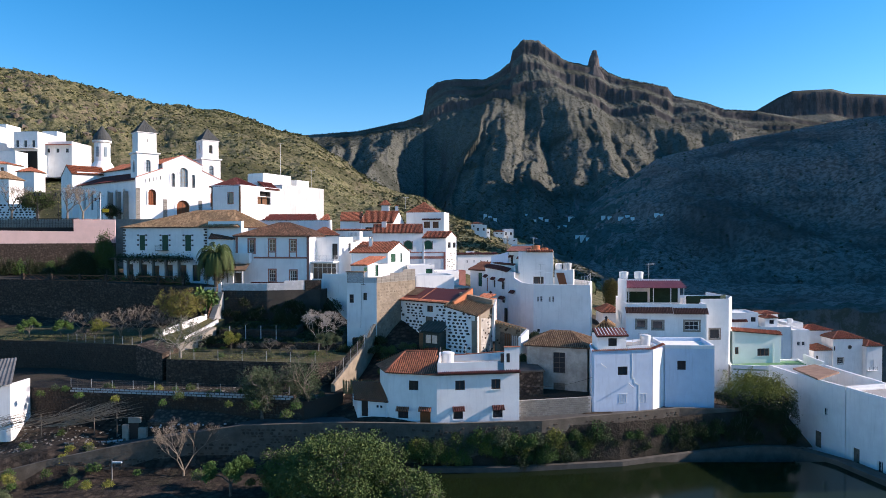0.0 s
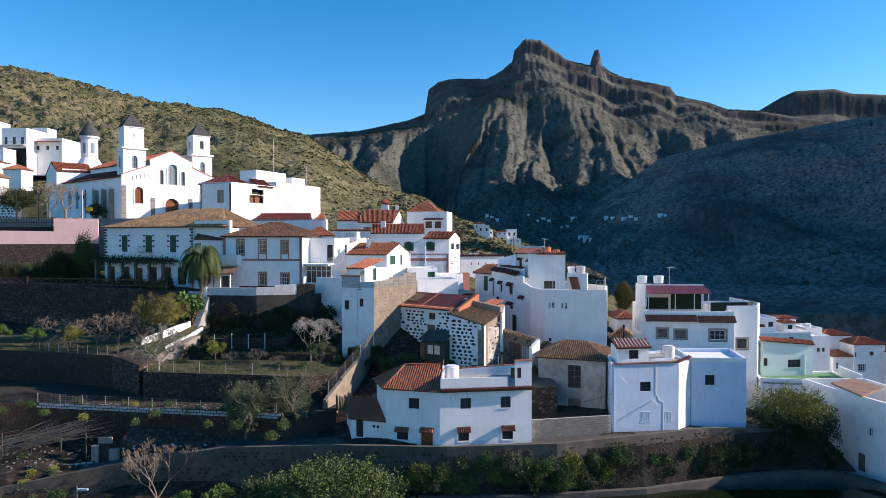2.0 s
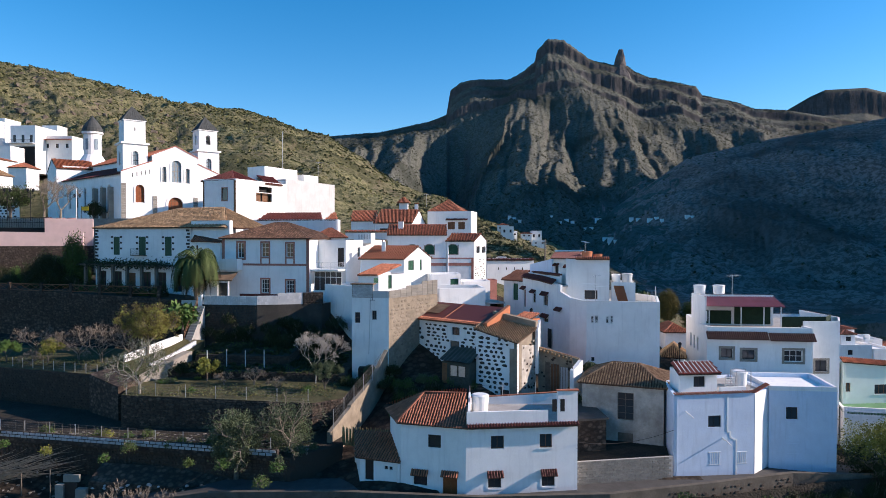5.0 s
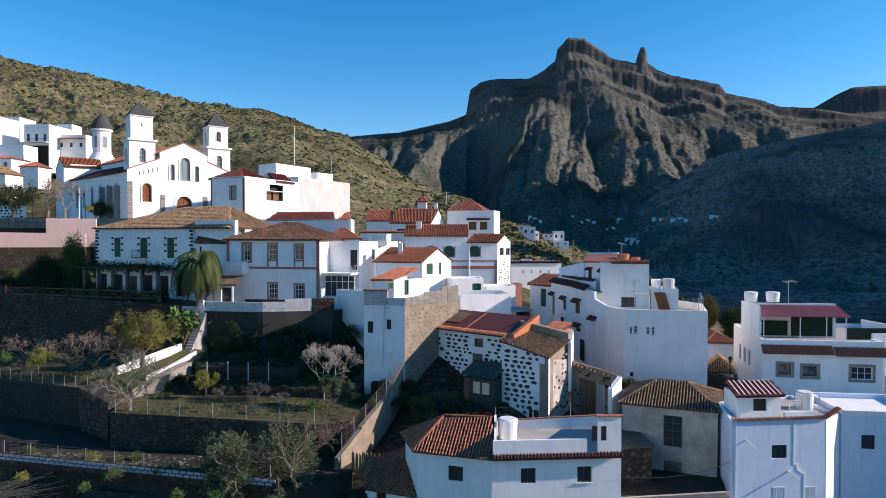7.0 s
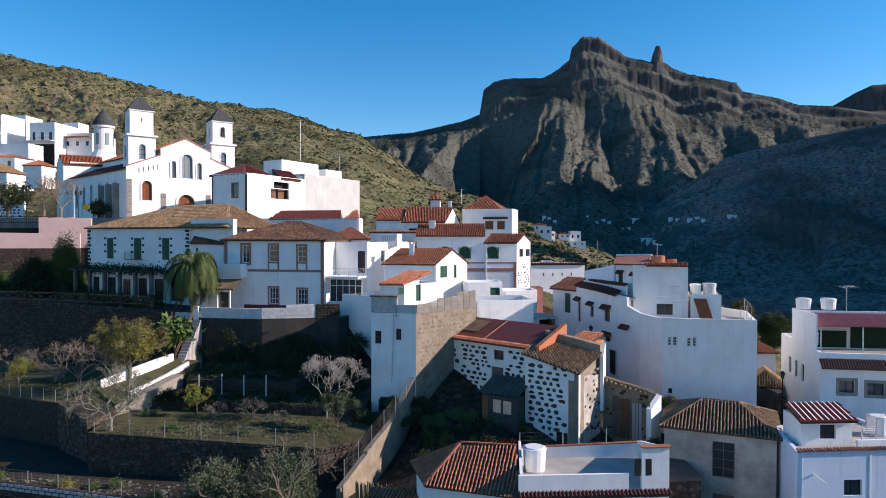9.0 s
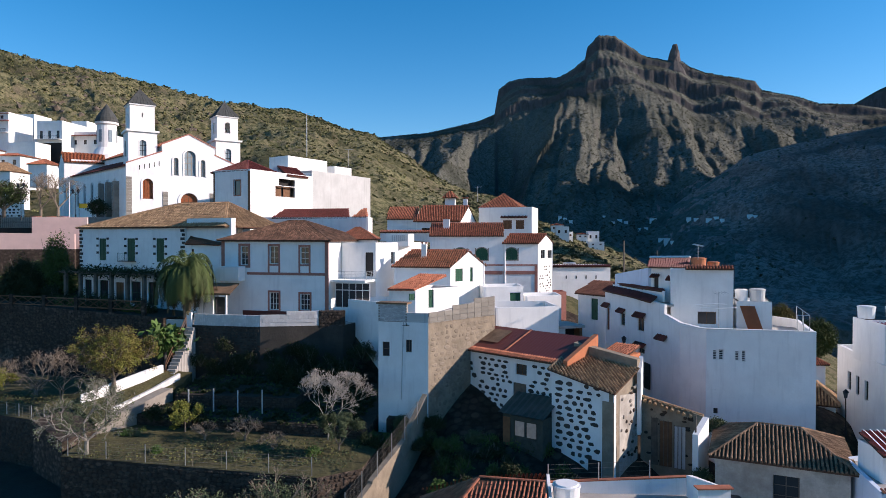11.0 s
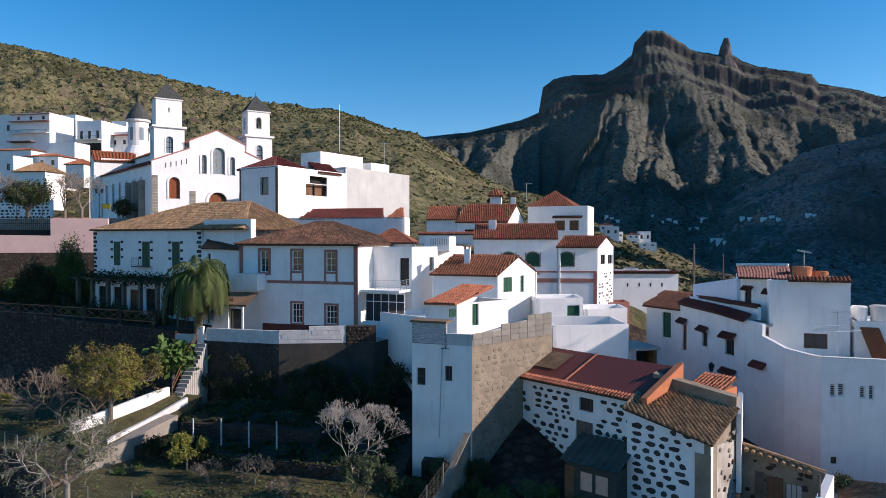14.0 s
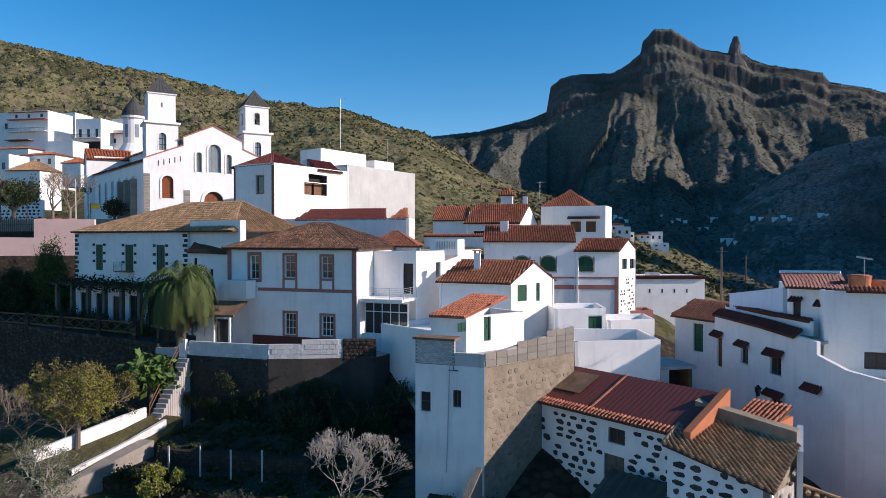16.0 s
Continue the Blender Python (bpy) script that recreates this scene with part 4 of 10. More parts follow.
block = thing("stair_block", 8.6, 84.0, 13.1, "white stair block on a roof terrace with two small windows", "stairwell")
sb = [(7.7, 81.72), (9.6, 82.0), (9.15, 88.3), (8.75, 88.3), (9.15, 82.4), (7.7, 82.15)]
bm = bmesh.new()
prism(bm, sb, 13.1, [16.0, 16.0, 14.5, 14.5, 16.0, 16.0])
part("wall", bm, WHITE, block)
bm = bmesh.new()
for s in (8.1, 8.85):
    A[1].box(bm, s, s + 0.42, 14.1, 15.25, -0.1, 0.012)
part("window", bm, DARKFRAME, block)
bm = bmesh.new()
A[1].box(bm, 8.55, 10.65, 16.0, 16.08, -0.5, 0.1)
part("coping", bm, TILE, block)
f = A[1]
tiled_roof(house_a, [(f.at(0.0, 13.12, -0.02), f.at(f.len, 13.12, -0.02), f.at(f.len + 0.1, 12.9, 0.42), f.at(0.0, 12.9, 0.42))], REDTILE, name="eaves_tiles")
# lean-to at the end
annex, AX = house("lean_to_shed", "small white lean-to with dark door and red tiled roof", [(-11.0, 83.3), (-6.95, 82.0), (-8.3, 86.2), (-12.0, 87.0)], 5.0, 9.2, WHITE, [
    (0, "door", (0.55, 1.47, 6.99, 9.01), dict(mat=DARKFRAME, panels=1)),
    (0, "win", (2.6, 2.95, 8.2, 8.55), dict(bars=(0, 0))),
    (0, "win", (3.1, 3.45, 8.2, 8.55), dict(bars=(0, 0))),
])
shed_roof(annex, [Vector((-11.4, 83.1, 9.15)), Vector((-6.9, 81.7, 9.15)), Vector((-8.2, 86.2, 10.6)), Vector((-12.2, 87.1, 10.6))], TILE)

# --- the ruined house ---
B_PTS = [(11.9, 92.7), (19.9, 89.9), (22.6, 97.6), (14.6, 100.4)]
house_b, B = house("old_house", "weathered cream plaster house with mossy hip roof and broken shutters", B_PTS, 5.0, 14.5, CREAM, [
    (0, "win", (3.77, 5.44, 10.75, 13.67), dict(mat=GREYWOOD, bars=(1, 3))),
    (0, "door", (3.8, 5.4, 6.18, 9.37), dict(mat=GREYWOOD, panels=2)),
])
hip_roof(house_b, B_PTS, 14.5, 1.6, OLDTILE, over=0.4, ridge_inset=3.2, label="mossy weathered barrel-tile roof")

# --- the pale blue house and its neighbour ---
C_PTS = [(19.6, 85.6), (28.0, 87.0), (30.3, 89.2), (29.0, 96.0), (20.6, 92.4)]
house_c, C = house("blue_house", "pale blue plastered house with flat roof and peeling front", C_PTS, 5.0, 14.75, BLUE, [
    (0, "win", (3.59, 4.97, 11.48, 12.64), dict(bars=(1, 0))),
    (0, "vent", (3.69, 4.92, 7.81, 8.97), dict(mat=WHITEFRAME)),
    (0, "vent", (6.74, 7.69, 7.81, 8.90), dict(mat=WHITEFRAME)),
    (1, "win", (0.5, 1.0, 12.0, 12.6), dict(bars=(0, 0))),
])
bm = bmesh.new()
prism(bm, inset(C_PTS, 0.06), 14.3, 14.5)
part("flat_roof", bm, CONCRETE, house_c)
rnd = random.Random(5)
for e, hh in ((0, 0.35), (1, 0.5)):
    bm = bmesh.new()
    fa = C[e]
    tile_face(bm, [fa.at(0, 14.9, -0.3), fa.at(fa.len, 14.9 + (0.3 if e else 0), -0.3), fa.at(fa.len, 14.78 + (0.3 if e else 0), 0.1), fa.at(0, 14.78, 0.1)])
    t = part("coping_tiles", bm, TILE, house_c)
hut, HU = house("rooftop_hut", "small white rooftop room with red ribbed roof", [(20.9, 88.0), (24.9, 88.6), (24.9, 91.5), (20.8, 90.9)], 14.5, 16.55, WHITE, [
    (0, "win", (1.5, 2.75, 15.0, 16.1), dict(bars=(1, 0))),
])
shed_roof(hut, [Vector((20.65, 87.5, 16.45)), Vector((25.1, 88.15, 16.45)), Vector((25.3, 91.6, 17.0)), Vector((20.9, 91.0, 17.0))], material("red_sheet_paint", (0.42, 0.085, 0.055), 0.6, 0.15, 1.0, 9.0, 0.1), label="red ribbed sheet roof")
# white stripes of the ribbed roof
for k in range(9):
    bm = bmesh.new()
    a, c = (k + 0.6) / 9.5, (k + 0.78) / 9.5
    p0, p1, p2, p3 = Vector((20.65, 87.5, 16.62)), Vector((25.1, 88.15, 16.62)), Vector((25.3, 91.6, 17.17)), Vector((20.9, 91.0, 17.17))
    quad(bm, p0.lerp(p1, a), p0.lerp(p1, c), p3.lerp(p2, c), p3.lerp(p2, a))
    part("stripe", bm, WHITEFRAME, hut)
# cracked plaster edge down the front, with the paler coat beside it
bm = bmesh.new()
rnd = random.Random(52)
s, z = 5.6, 14.4
while z > 6.0:
    ds, dz = (rnd.uniform(0.25, 0.7), 0.12) if rnd.random() < 0.45 and s < 7.4 else (0.1, rnd.uniform(0.4, 1.3))
    C[0].box(bm, s - 0.06, s + ds, z - dz, z, 0.0, 0.035)
    s, z = s + (ds - 0.1 if ds > 0.2 else 0), z - dz
part("plaster_edge", bm, WHITE, house_c)
bm = bmesh.new()
C[1].box(bm, 0.02, C[1].len - 0.02, 5.2, 14.7, 0.0, 0.03)
part("white_flank", bm, WHITE, house_c)
# things on the roof of the blue house
lg = thing("deck_chair", 26.3, 89.2, 14.5, "old white slatted deck chair on a flat roof", "deck chair")
for k in range(7):
    bm = bmesh.new()
    tube(bm, (26.0, 89.2 + 0.02 * k, 14.75 + k * 0.17), (27.0, 89.3 + 0.02 * k, 14.75 + k * 0.17), 0.035, n=5)
    part("slat", bm, WHITEFRAME, lg)
for x in (26.0, 27.0):
    bm = bmesh.new()
    tube(bm, (x, 89.4, 14.5), (x, 89.2, 15.95), 0.04, n=6)
    tube(bm, (x, 88.7, 14.5), (x, 89.4, 15.2), 0.035, n=6)
    part("frame", bm, STEEL, lg)
tf = thing("tank_frame", 28.0, 90.4, 14.5, "grey steel frame beside roof tanks", "frame")
for x, y in ((27.3, 89.8), (28.9, 90.0), (27.3, 91.2), (28.9, 91.4)):
    bm = bmesh.new()
    tube(bm, (x, y, 14.5), (x, y, 16.3), 0.04, n=6)
    part("post", bm, STEEL, tf)
for a, c in (((27.3, 89.8, 16.3), (28.9, 90.0, 16.3)), ((27.3, 91.2, 16.3), (28.9, 91.4, 16.3))):
    bm = bmesh.new()
    tube(bm, a, c, 0.035, n=6)
    part("rail", bm, STEEL, tf)
lw = thing("roof_kerb", 26.5, 88.3, 14.5, "low white roof kerb wall", "wall")
bm = bmesh.new()
C[0].box(bm, 5.6, 8.4, 14.5, 15.1, -1.5, -1.3)
part("wall", bm, WHITE, lw)
for s, z in ((1.2, 13.2), (5.1, 10.4)):
    pp_ = thing("drain_pipe", C[0].at(s, z, 0).x, C[0].at(s, z, 0).y, z, "short pale drain pipe jutting from the wall", "drain pipe", "drain pipes")
    bm = bmesh.new()
    tube(bm, C[0].at(s, z, -0.1), C[0].at(s + 0.35, z - 0.45, 1.0), 0.06, n=7)
    part("pipe", bm, WHITEFRAME, pp_)
D_PTS = [(30.3, 88.9), (36.9, 88.5), (37.9, 95.5), (30.6, 96.0)]
house_d, D = house("blue_neighbour_house", "pale blue plain house with flat roof beside the pool road", D_PTS, 4.5, 15.0, BLUE, [
    (0, "win", (1.66, 2.82, 11.67, 12.93), dict(bars=(1, 0))),
    (0, "vent", (1.82, 2.91, 8.16, 9.14), dict(mat=BLUE)),
])
parapet_roof(house_d, D_PTS, 14.6, 0.45, WHITE)

# --- the house with the roof pergola ---
E_PTS = [(28.3, 100.8), (40.4, 99.9), (40.4, 102.1), (44.9, 102.4), (47.2, 106.6), (46.5, 115.0), (30.2, 114.0)]
house_e, E = house("pergola_house", "white three-storey house with stone window frames and tiled awnings", E_PTS, 4.0, 19.5, WHITE, [
    (0, "win", (1.64, 2.97, 15.78, 16.91), dict(bars=(1, 0), surround=STONE, sw=0.28)),
    (0, "win", (4.07, 5.55, 15.65, 16.77), dict(bars=(1, 0), surround=STONE, sw=0.28)),
    (0, "win", (8.89, 10.97, 15.47, 16.82), dict(bars=(2, 1), surround=STONE, sw=0.28, mat=WHITEFRAME)),
    (2, "win", (1.48, 3.00, 13.88, 15.27), dict(bars=(1, 0), surround=STONE, sw=0.25)),
    (6, "win", (3.0, 3.9, 15.6, 17.4), dict(bars=(0, 0))),
    (6, "win", (5.2, 6.1, 15.6, 17.4), dict(bars=(0, 0))),
    (6, "win", (7.4, 8.3, 15.6, 17.4), dict(bars=(0, 0))),
    (0, "win", (9.6, 10.6, 9.0, 10.4), dict(bars=(1, 0))),
])
AWNING = material("maroon_tile", (0.085, 0.030, 0.026), 0.7, 0.3, 0.8, 12.0, 0.2, (0.05, 0.025, 0.02), 0.5, island=0.35)
hood(house_e, E[0], -0.15, 6.95, 18.15, 18.95, 0.75, AWNING)
hood(house_e, E[0], 7.05, 12.25, 18.05, 18.85, 0.75, AWNING)
bm = bmesh.new()
prism(bm, inset(E_PTS, 0.06), 18.8, 19.0)
part("roof_deck", bm, CONCRETE, house_e)
bm = bmesh.new()
for k, (q0, q1) in enumerate(((E_PTS[2], E_PTS[3]), (E_PTS[3], E_PTS[4]), (E_PTS[4], E_PTS[5]))):
    fa = Facade(q0, q1)
    fa.box(bm, 0, fa.len, 19.5, 20.05, -0.22, 0.0)
part("parapet", bm, WHITE, house_e)
MAGENTA = material("striped_red_sheet", (0.30, 0.09, 0.11), 0.6, 0.2, 1.5, 12.0, 0.15, (0.45, 0.3, 0.3), 0.4, island=0.3)
GREENSCREEN = material("green_mesh_screen", (0.012, 0.034, 0.018), 0.9, 0.3, 1.5, 20.0, 0.2)
perg = thing("roof_pergola", 33.0, 106.0, 19.0, "rooftop pergola with striped red sheet roof, white posts and green screens", "pergola")
pf = Facade((29.2, 103.0), (38.0, 102.4))
bm = bmesh.new()
tile_face(bm, [pf.at(-0.2, 22.7, -3.2), pf.at(pf.len + 0.2, 22.7, -3.2), pf.at(pf.len + 0.2, 21.8, 0.3), pf.at(-0.2, 21.8, 0.3)], pitch=0.3, length=1.8, rise=0.05)
quad(bm, pf.at(-0.2, 21.76, 0.3), pf.at(pf.len + 0.2, 21.76, 0.3), pf.at(pf.len + 0.2, 22.66, -3.2), pf.at(-0.2, 22.66, -3.2))
part("sheet_roof", bm, MAGENTA, perg)
for s in (0.1, 3.9, 6.6, 8.6):
    bm = bmesh.new()
    pf.box(bm, s, s + 0.1, 19.0, 21.8, -0.1, 0.0)
    part("post", bm, WHITEFRAME, perg)
bm = bmesh.new()
pf.box(bm, 0.1, 3.8, 19.2, 20.9, -3.3, -3.2)
pf.box(bm, 4.2, 8.6, 19.2, 21.6, -3.3, -3.2)
part("green_screen", bm, GREENSCREEN, perg)
bm = bmesh.new()
pf.box(bm, -0.25, 9.0, 19.0, 22.9, -3.6, -3.35)
pf.box(bm, -0.4, -0.25, 19.0, 22.9, -6.0, 0.2)
part("back_wall", bm, WHITE, perg)
bm = bmesh.new()
for k in range(9):
    pf.box(bm, -0.2, -0.12, 19.9 + k * 0.14, 20.0 + k * 0.14, -2.8, 0.1)
part("side_slats", bm, WHITEFRAME, perg)
screen = thing("terrace_screen", 42.0, 107.0, 19.5, "low dark green mesh screen round a roof terrace", "screen")
bm = bmesh.new()
for q0, q1 in (((39.0, 104.6), (44.6, 104.9)), ((44.6, 104.9), (46.6, 107.5))):
    fa = Facade(q0, q1)
    fa.box(bm, 0, fa.len, 19.0, 20.3, -0.04, 0.0)
part("mesh", bm, GREENSCREEN, screen)


def tank(x, y, z, r, h, label="white plastic water tank on a flat roof", mat=None):
    root = thing("water_tank", x, y, z, label, "water tank", "rooftop water tanks")
    bm = bmesh.new()
    prof = [(0.86, 0), (0.92, 0.05), (0.95, 0.5), (1.0, 0.92), (1.04, 0.93), (1.04, 1.0)]
    n = 18
    rings = [[bm.verts.new((x + r * a * math.cos(2 * math.pi * k / n), y + r * a * math.sin(2 * math.pi * k / n), z + h * b)) for k in range(n)] for a, b in prof]
    for p, q in zip(rings, rings[1:]):
        for k in range(n):
            bm.faces.new((p[k], p[(k + 1) % n], q[(k + 1) % n], q[k]))
    bm.faces.new(rings[0][::-1])
    bm.faces.new(rings[-1])
    part("barrel", bm, mat or PLASTICWHITE, root)
    bm = bmesh.new()
    tube(bm, (x, y, z + h), (x, y, z + h * 1.05), r * 0.9, r * 0.82, 18)
    part("lid", bm, mat or PLASTICWHITE, root)


tank(29.9, 108.0, 22.9, 0.75, 1.1)
tank(32.4, 108.0, 22.9, 0.75, 1.1)
tank(28.4, 91.6, 14.5, 0.75, 1.5)
tank(0.6, 85.0, 13.1, 0.85, 1.7)

# --- the pale green house with its terrace ---
F_PTS = [(46.4, 104.2), (54.5, 105.2), (57.5, 111.0), (47.0, 112.5)]
GREENFLOOR = material("green_terrace_paint", (0.11, 0.26, 0.12), 0.8, 0.15, 0.8, 9.0, 0.1, (0.2, 0.3, 0.2), 0.4)
house_f, Ff = house("green_terrace_house", "pale green plastered house with tiled eaves and green terrace", F_PTS, 2.0, 13.7, MINT, [
    (0, "win", (4.18, 6.25, 10.6, 11.8), dict(bars=(2, 0), mat=BROWNWOOD, sill=WHITE)),
    (0, "win", (0.1, 1.0, 10.95, 12.1), dict(bars=(1, 0), mat=BROWNWOOD)),
    (1, "win", (1.5, 2.3, 10.0, 11.3), dict(bars=(0, 0), mat=BROWNWOOD)),
], tops={0: (14.8, 14.05), 1: (14.05, 12.9), 2: 12.9, 3: (12.9, 14.8)})
shed_roof(house_f, [Vector((46.2, 103.9, 14.8)), Vector((54.7, 104.95, 14.0)), Vector((54.6, 106.0, 14.45)), Vector((46.3, 104.9, 15.25))], TILE)
parapet_roof(house_f, F_PTS, 12.8, 0, MINT, floor_mat=CONCRETE)
bm = bmesh.new()
tube(bm, Ff[0].at(6.9, 9.4, 0.06), Ff[0].at(6.9, 12.6, 0.06), 0.05, n=6)
part("drain_pipe", bm, MINT, house_f)
terr = [(44.5, 100.6), (57.6, 98.2), (58.4, 107.0), (46.0, 105.1)]
root = thing("garden_terrace", 51, 103, 1.0, "green painted terrace with white parapet on a tall white wall", "terrace")
TF = shell(root, terr, 1.0, 9.7, WHITE)
bm = bmesh.new()
prism(bm, terr, 9.2, 9.45)
part("floor", bm, GREENFLOOR, root)
bm = bmesh.new()
TF[0].box(bm, 0, TF[0].len, 9.7, 10.0, -0.25, 0.0)
TF[1].box(bm, 0, 6.5, 9.7, 10.9, -0.25, 0.0)
part("parapet", bm, WHITE, root)

# --- the long white houses along the pool lane ---
Z_PTS = [(49.2, 91.0), (51.2, 82.8), (58.0, 84.5), (57.0, 97.0), (48.5, 97.0)]
house_z, Z = house("pool_lane_house", "white plain house with brown sheet roof along the pool lane", Z_PTS, -1.0, 10.7, WHITE, [
    (0, "win", (4.99, 5.64, 6.18, 7.22), dict(bars=(1, 0), mat=WHITEFRAME)),
    (0, "door", (3.6, 4.7, 1.6, 3.8), dict(mat=GREYWOOD)),
])
BROWNSHEET = material("brown_sheet_roof", (0.30, 0.18, 0.12), 0.8, 0.2, 0.8, 9.0, 0.2, (0.2, 0.13, 0.1), 0.5)
bm = bmesh.new()
prism(bm, [(50.1, 93.2), (49.9, 86.6), (54.8, 90.0), (54.2, 95.0)], [10.8, 10.7, 10.9, 11.0], [11.0, 10.9, 11.1, 11.2])
part("sheet_roof", bm, BROWNSHEET, house_z)
house_z2, Z2 = house("pool_lane_neighbour", "white flat-roofed house with tiled window hoods along the pool lane", [(51.2, 82.6), (53.6, 72.0), (62.0, 74.0), (60.0, 85.0)], -1.0, 10.4, WHITE, [
    (0, "door", (1.1, 2.1, 1.5, 3.4), dict(mat=GREYWOOD, panels=1)),
    (0, "win", (4.6, 5.4, 1.5, 2.9), dict(bars=(1, 0), mat=WHITEFRAME)),
    (0, "hood", (8.3, 10.0, 7.4, 7.8), {}),
    (0, "hood", (8.3, 10.0, 4.0, 4.4), {}),
])
parapet_roof(house_z2, [(51.2, 82.6), (53.6, 72.0), (62.0, 74.0), (60.0, 85.0)], 10.2, 0.5, WHITE, floor_mat=CONCRETE)

# --- white houses farther down the slope ---
def plain_house(name, label, pts, z0, z1, mat=None, roof=0, rmat=None, wins=()):
    root, fas = house(name, label, pts, z0, z1, mat or WHITE, wins)
    if roof:
        hip_roof(root, pts, z1, roof, rmat or TILE)
    else:
        parapet_roof(root, pts, z1 - 0.45, 0.5, mat or WHITE)
    return root, fas


def slope_block(label, x0, x1, y0, y1, z1, mat=None, roof=0, wins=(), skew=0.6, name="slope_house", rmat=None):
    """One square block of the houses that step down the slope."""
    return plain_house(name, label, [(x0, y0), (x1, y0 + skew), (x1, y1 + skew), (x0, y1)], -26, z1, mat, roof, rmat or TILE, wins)


slope_block("long white low house with flat roof terrace on the slope", 80.5, 96.5, 180.0, 190.0, 4.6, None, 0, [
    (0, "win", (10.2, 11.4, 2.2, 3.4), dict(bars=(1, 0)))])
slope_house, S0 = slope_block("white flat-roofed block with dark tiled strip on the slope", 80.5, 88.8, 183.0, 191.0, 8.2, None, 0, [
    (0, "win", (6.2, 7.6, 5.7, 7.0), dict(bars=(1, 0)))])
hood(slope_house, S0[0], 0.0, 5.0, 5.8, 6.4, 0.7, REDTILE)
slope_block("small white bay with red hip roof on the slope", 90.2, 93.6, 182.4, 186.0, 6.9, None, 0.9, [
    (0, "win", (1.2, 2.5, 5.2, 6.3), dict(bars=(1, 0)))], 0.2)
slope_block("white rooftop room with red tiled edge on the slope", 90.8, 96.0, 186.4, 192.0, 7.6, None, 0.5)
slope_block("white end block with two small windows on the slope", 96.6, 101.8, 180.4, 190.0, 3.7, None, 0, [
    (0, "win", (1.6, 2.5, -0.6, 0.5), dict(bars=(1, 0), mat=WHITEFRAME)), (0, "win", (3.0, 3.9, -0.6, 0.5), dict(bars=(1, 0), mat=WHITEFRAME))])
slope_block("white flat-roofed house carrying a roof tank on the slope", 102.0, 107.0, 193.0, 202.0, 4.0)
tank(103.4, 194.4, 3.6, 0.8, 1.5)
slope_block("white house with low red tiled roof on the slope", 106.6, 115.4, 193.0, 200.0, 1.9, None, 1.2)
slope_block("white wing with small red hip roof and white glazed door", 106.4, 112.0, 187.0, 192.5, -3.0, None, 1.5, [
    (0, "door", (3.6, 5.1, -8.4, -4.9), dict(mat=WHITEFRAME)), (0, "win", (0.8, 1.6, -6.4, -4.6), dict(bars=(1, 1), mat=WHITEFRAME))])
r, rfs = slope_block("white house with round window, red hip roof and small balcony", 112.1, 121.0, 187.2, 194.5, 0.3, None, 1.6, [
    (0, "win", (1.4, 3.2, -7.0, -5.3), dict(bars=(2, 2), mat=WHITEFRAME, surround=STONE)),
    (0, "win", (1.4, 3.2, -10.6, -9.2), dict(bars=(2, 1), mat=WHITEFRAME)),
    (0, "win", (0.25, 0.75, -3.2, -1.9), dict(bars=(0, 0)))], name="round_window_house")
rf = rfs[0]
bm = bmesh.new()
tube(bm, rf.at(5.0, -2.2, 0.02), rf.at(5.0, -2.2, 0.10), 0.62, n=20)
part("round_window_frame", bm, STONE, r)
bm = bmesh.new()
tube(bm, rf.at(5.0, -2.2, 0.10), rf.at(5.0, -2.2, 0.13), 0.44, n=20)
part("round_window_pane", bm, DARKFRAME, r)
r, rfs = slope_block("white house end with red roof and iron balcony on the slope", 121.1, 126.0, 186.2, 193.0, -1.7, None, 1.3, [
    (0, "door", (0.6, 2.4, -8.6, -5.6), dict(mat=WHITEFRAME))])
bm = bmesh.new()
rfs[0].box(bm, 0.1, 3.0, -8.8, -8.6, 0.0, 0.85)
part("balcony_slab", bm, WHITE, r)
railing(r, rfs[0], 0.2, 2.9, -8.6, 1.0, 0.8, IRON, 5, "balcony_railing")
# --- the tall house on the retaining wall ---
T_PTS = [(-15.0, 101.9), (-10.3, 101.1), (-4.6, 108.2), (-9.0, 113.0), (-15.5, 112.0)]
house_t, T = house("tall_corner_house", "tall narrow white house on a masonry retaining wall", T_PTS, 10.5, 22.75, [WHITE, MASONRY, MASONRY, WHITE, WHITE], [
    (0, "win", (0.34, 1.08, 19.58, 20.91), dict(bars=(0, 1), mat=GREYWOOD)),
    (0, "win", (2.62, 3.20, 20.04, 21.18), dict(bars=(1, 0), mat=GREYWOOD)),
], thick=0.4)
bm = bmesh.new()
T[0].box(bm, 2.75, 4.75, 22.75, 23.6, -0.3, -0.02)
part("patched_top", bm, GREYWHITE, house_t)
bm = bmesh.new()
prism(bm, inset(T_PTS, 0.06), 22.4, 22.6)
part("terrace_deck", bm, CONCRETE, house_t)

# --- little house with the orange roof behind it ---
J_PTS = [(-15.2, 108.0), (-12.3, 106.6), (-8.4, 111.0), (-11.4, 113.6)]
house_j, J = house("orange_roof_hut", "little white house with orange tiled roof and green door", J_PTS, 22.0, 25.3, WHITE, [
    (1, "shut", (-0.68, 0.04, 24.26, 24.91), {}),
    (1, "door", (1.70, 2.40, 23.37, 25.18), dict(mat=GREENWOOD, panels=2)),
])
shed_roof(house_j, [Vector((-15.3, 107.7, 25.2)), Vector((-12.4, 106.4, 25.3)), Vector((-9.6, 110.4, 26.5)), Vector((-12.6, 112.2, 26.5))], TANTILE, label="orange tiled roof")
for o in house_j.children:
    if o.name.startswith("roof"):
        for m_ob in (o, *o.children):
            m_ob.data.materials[0] = TILE

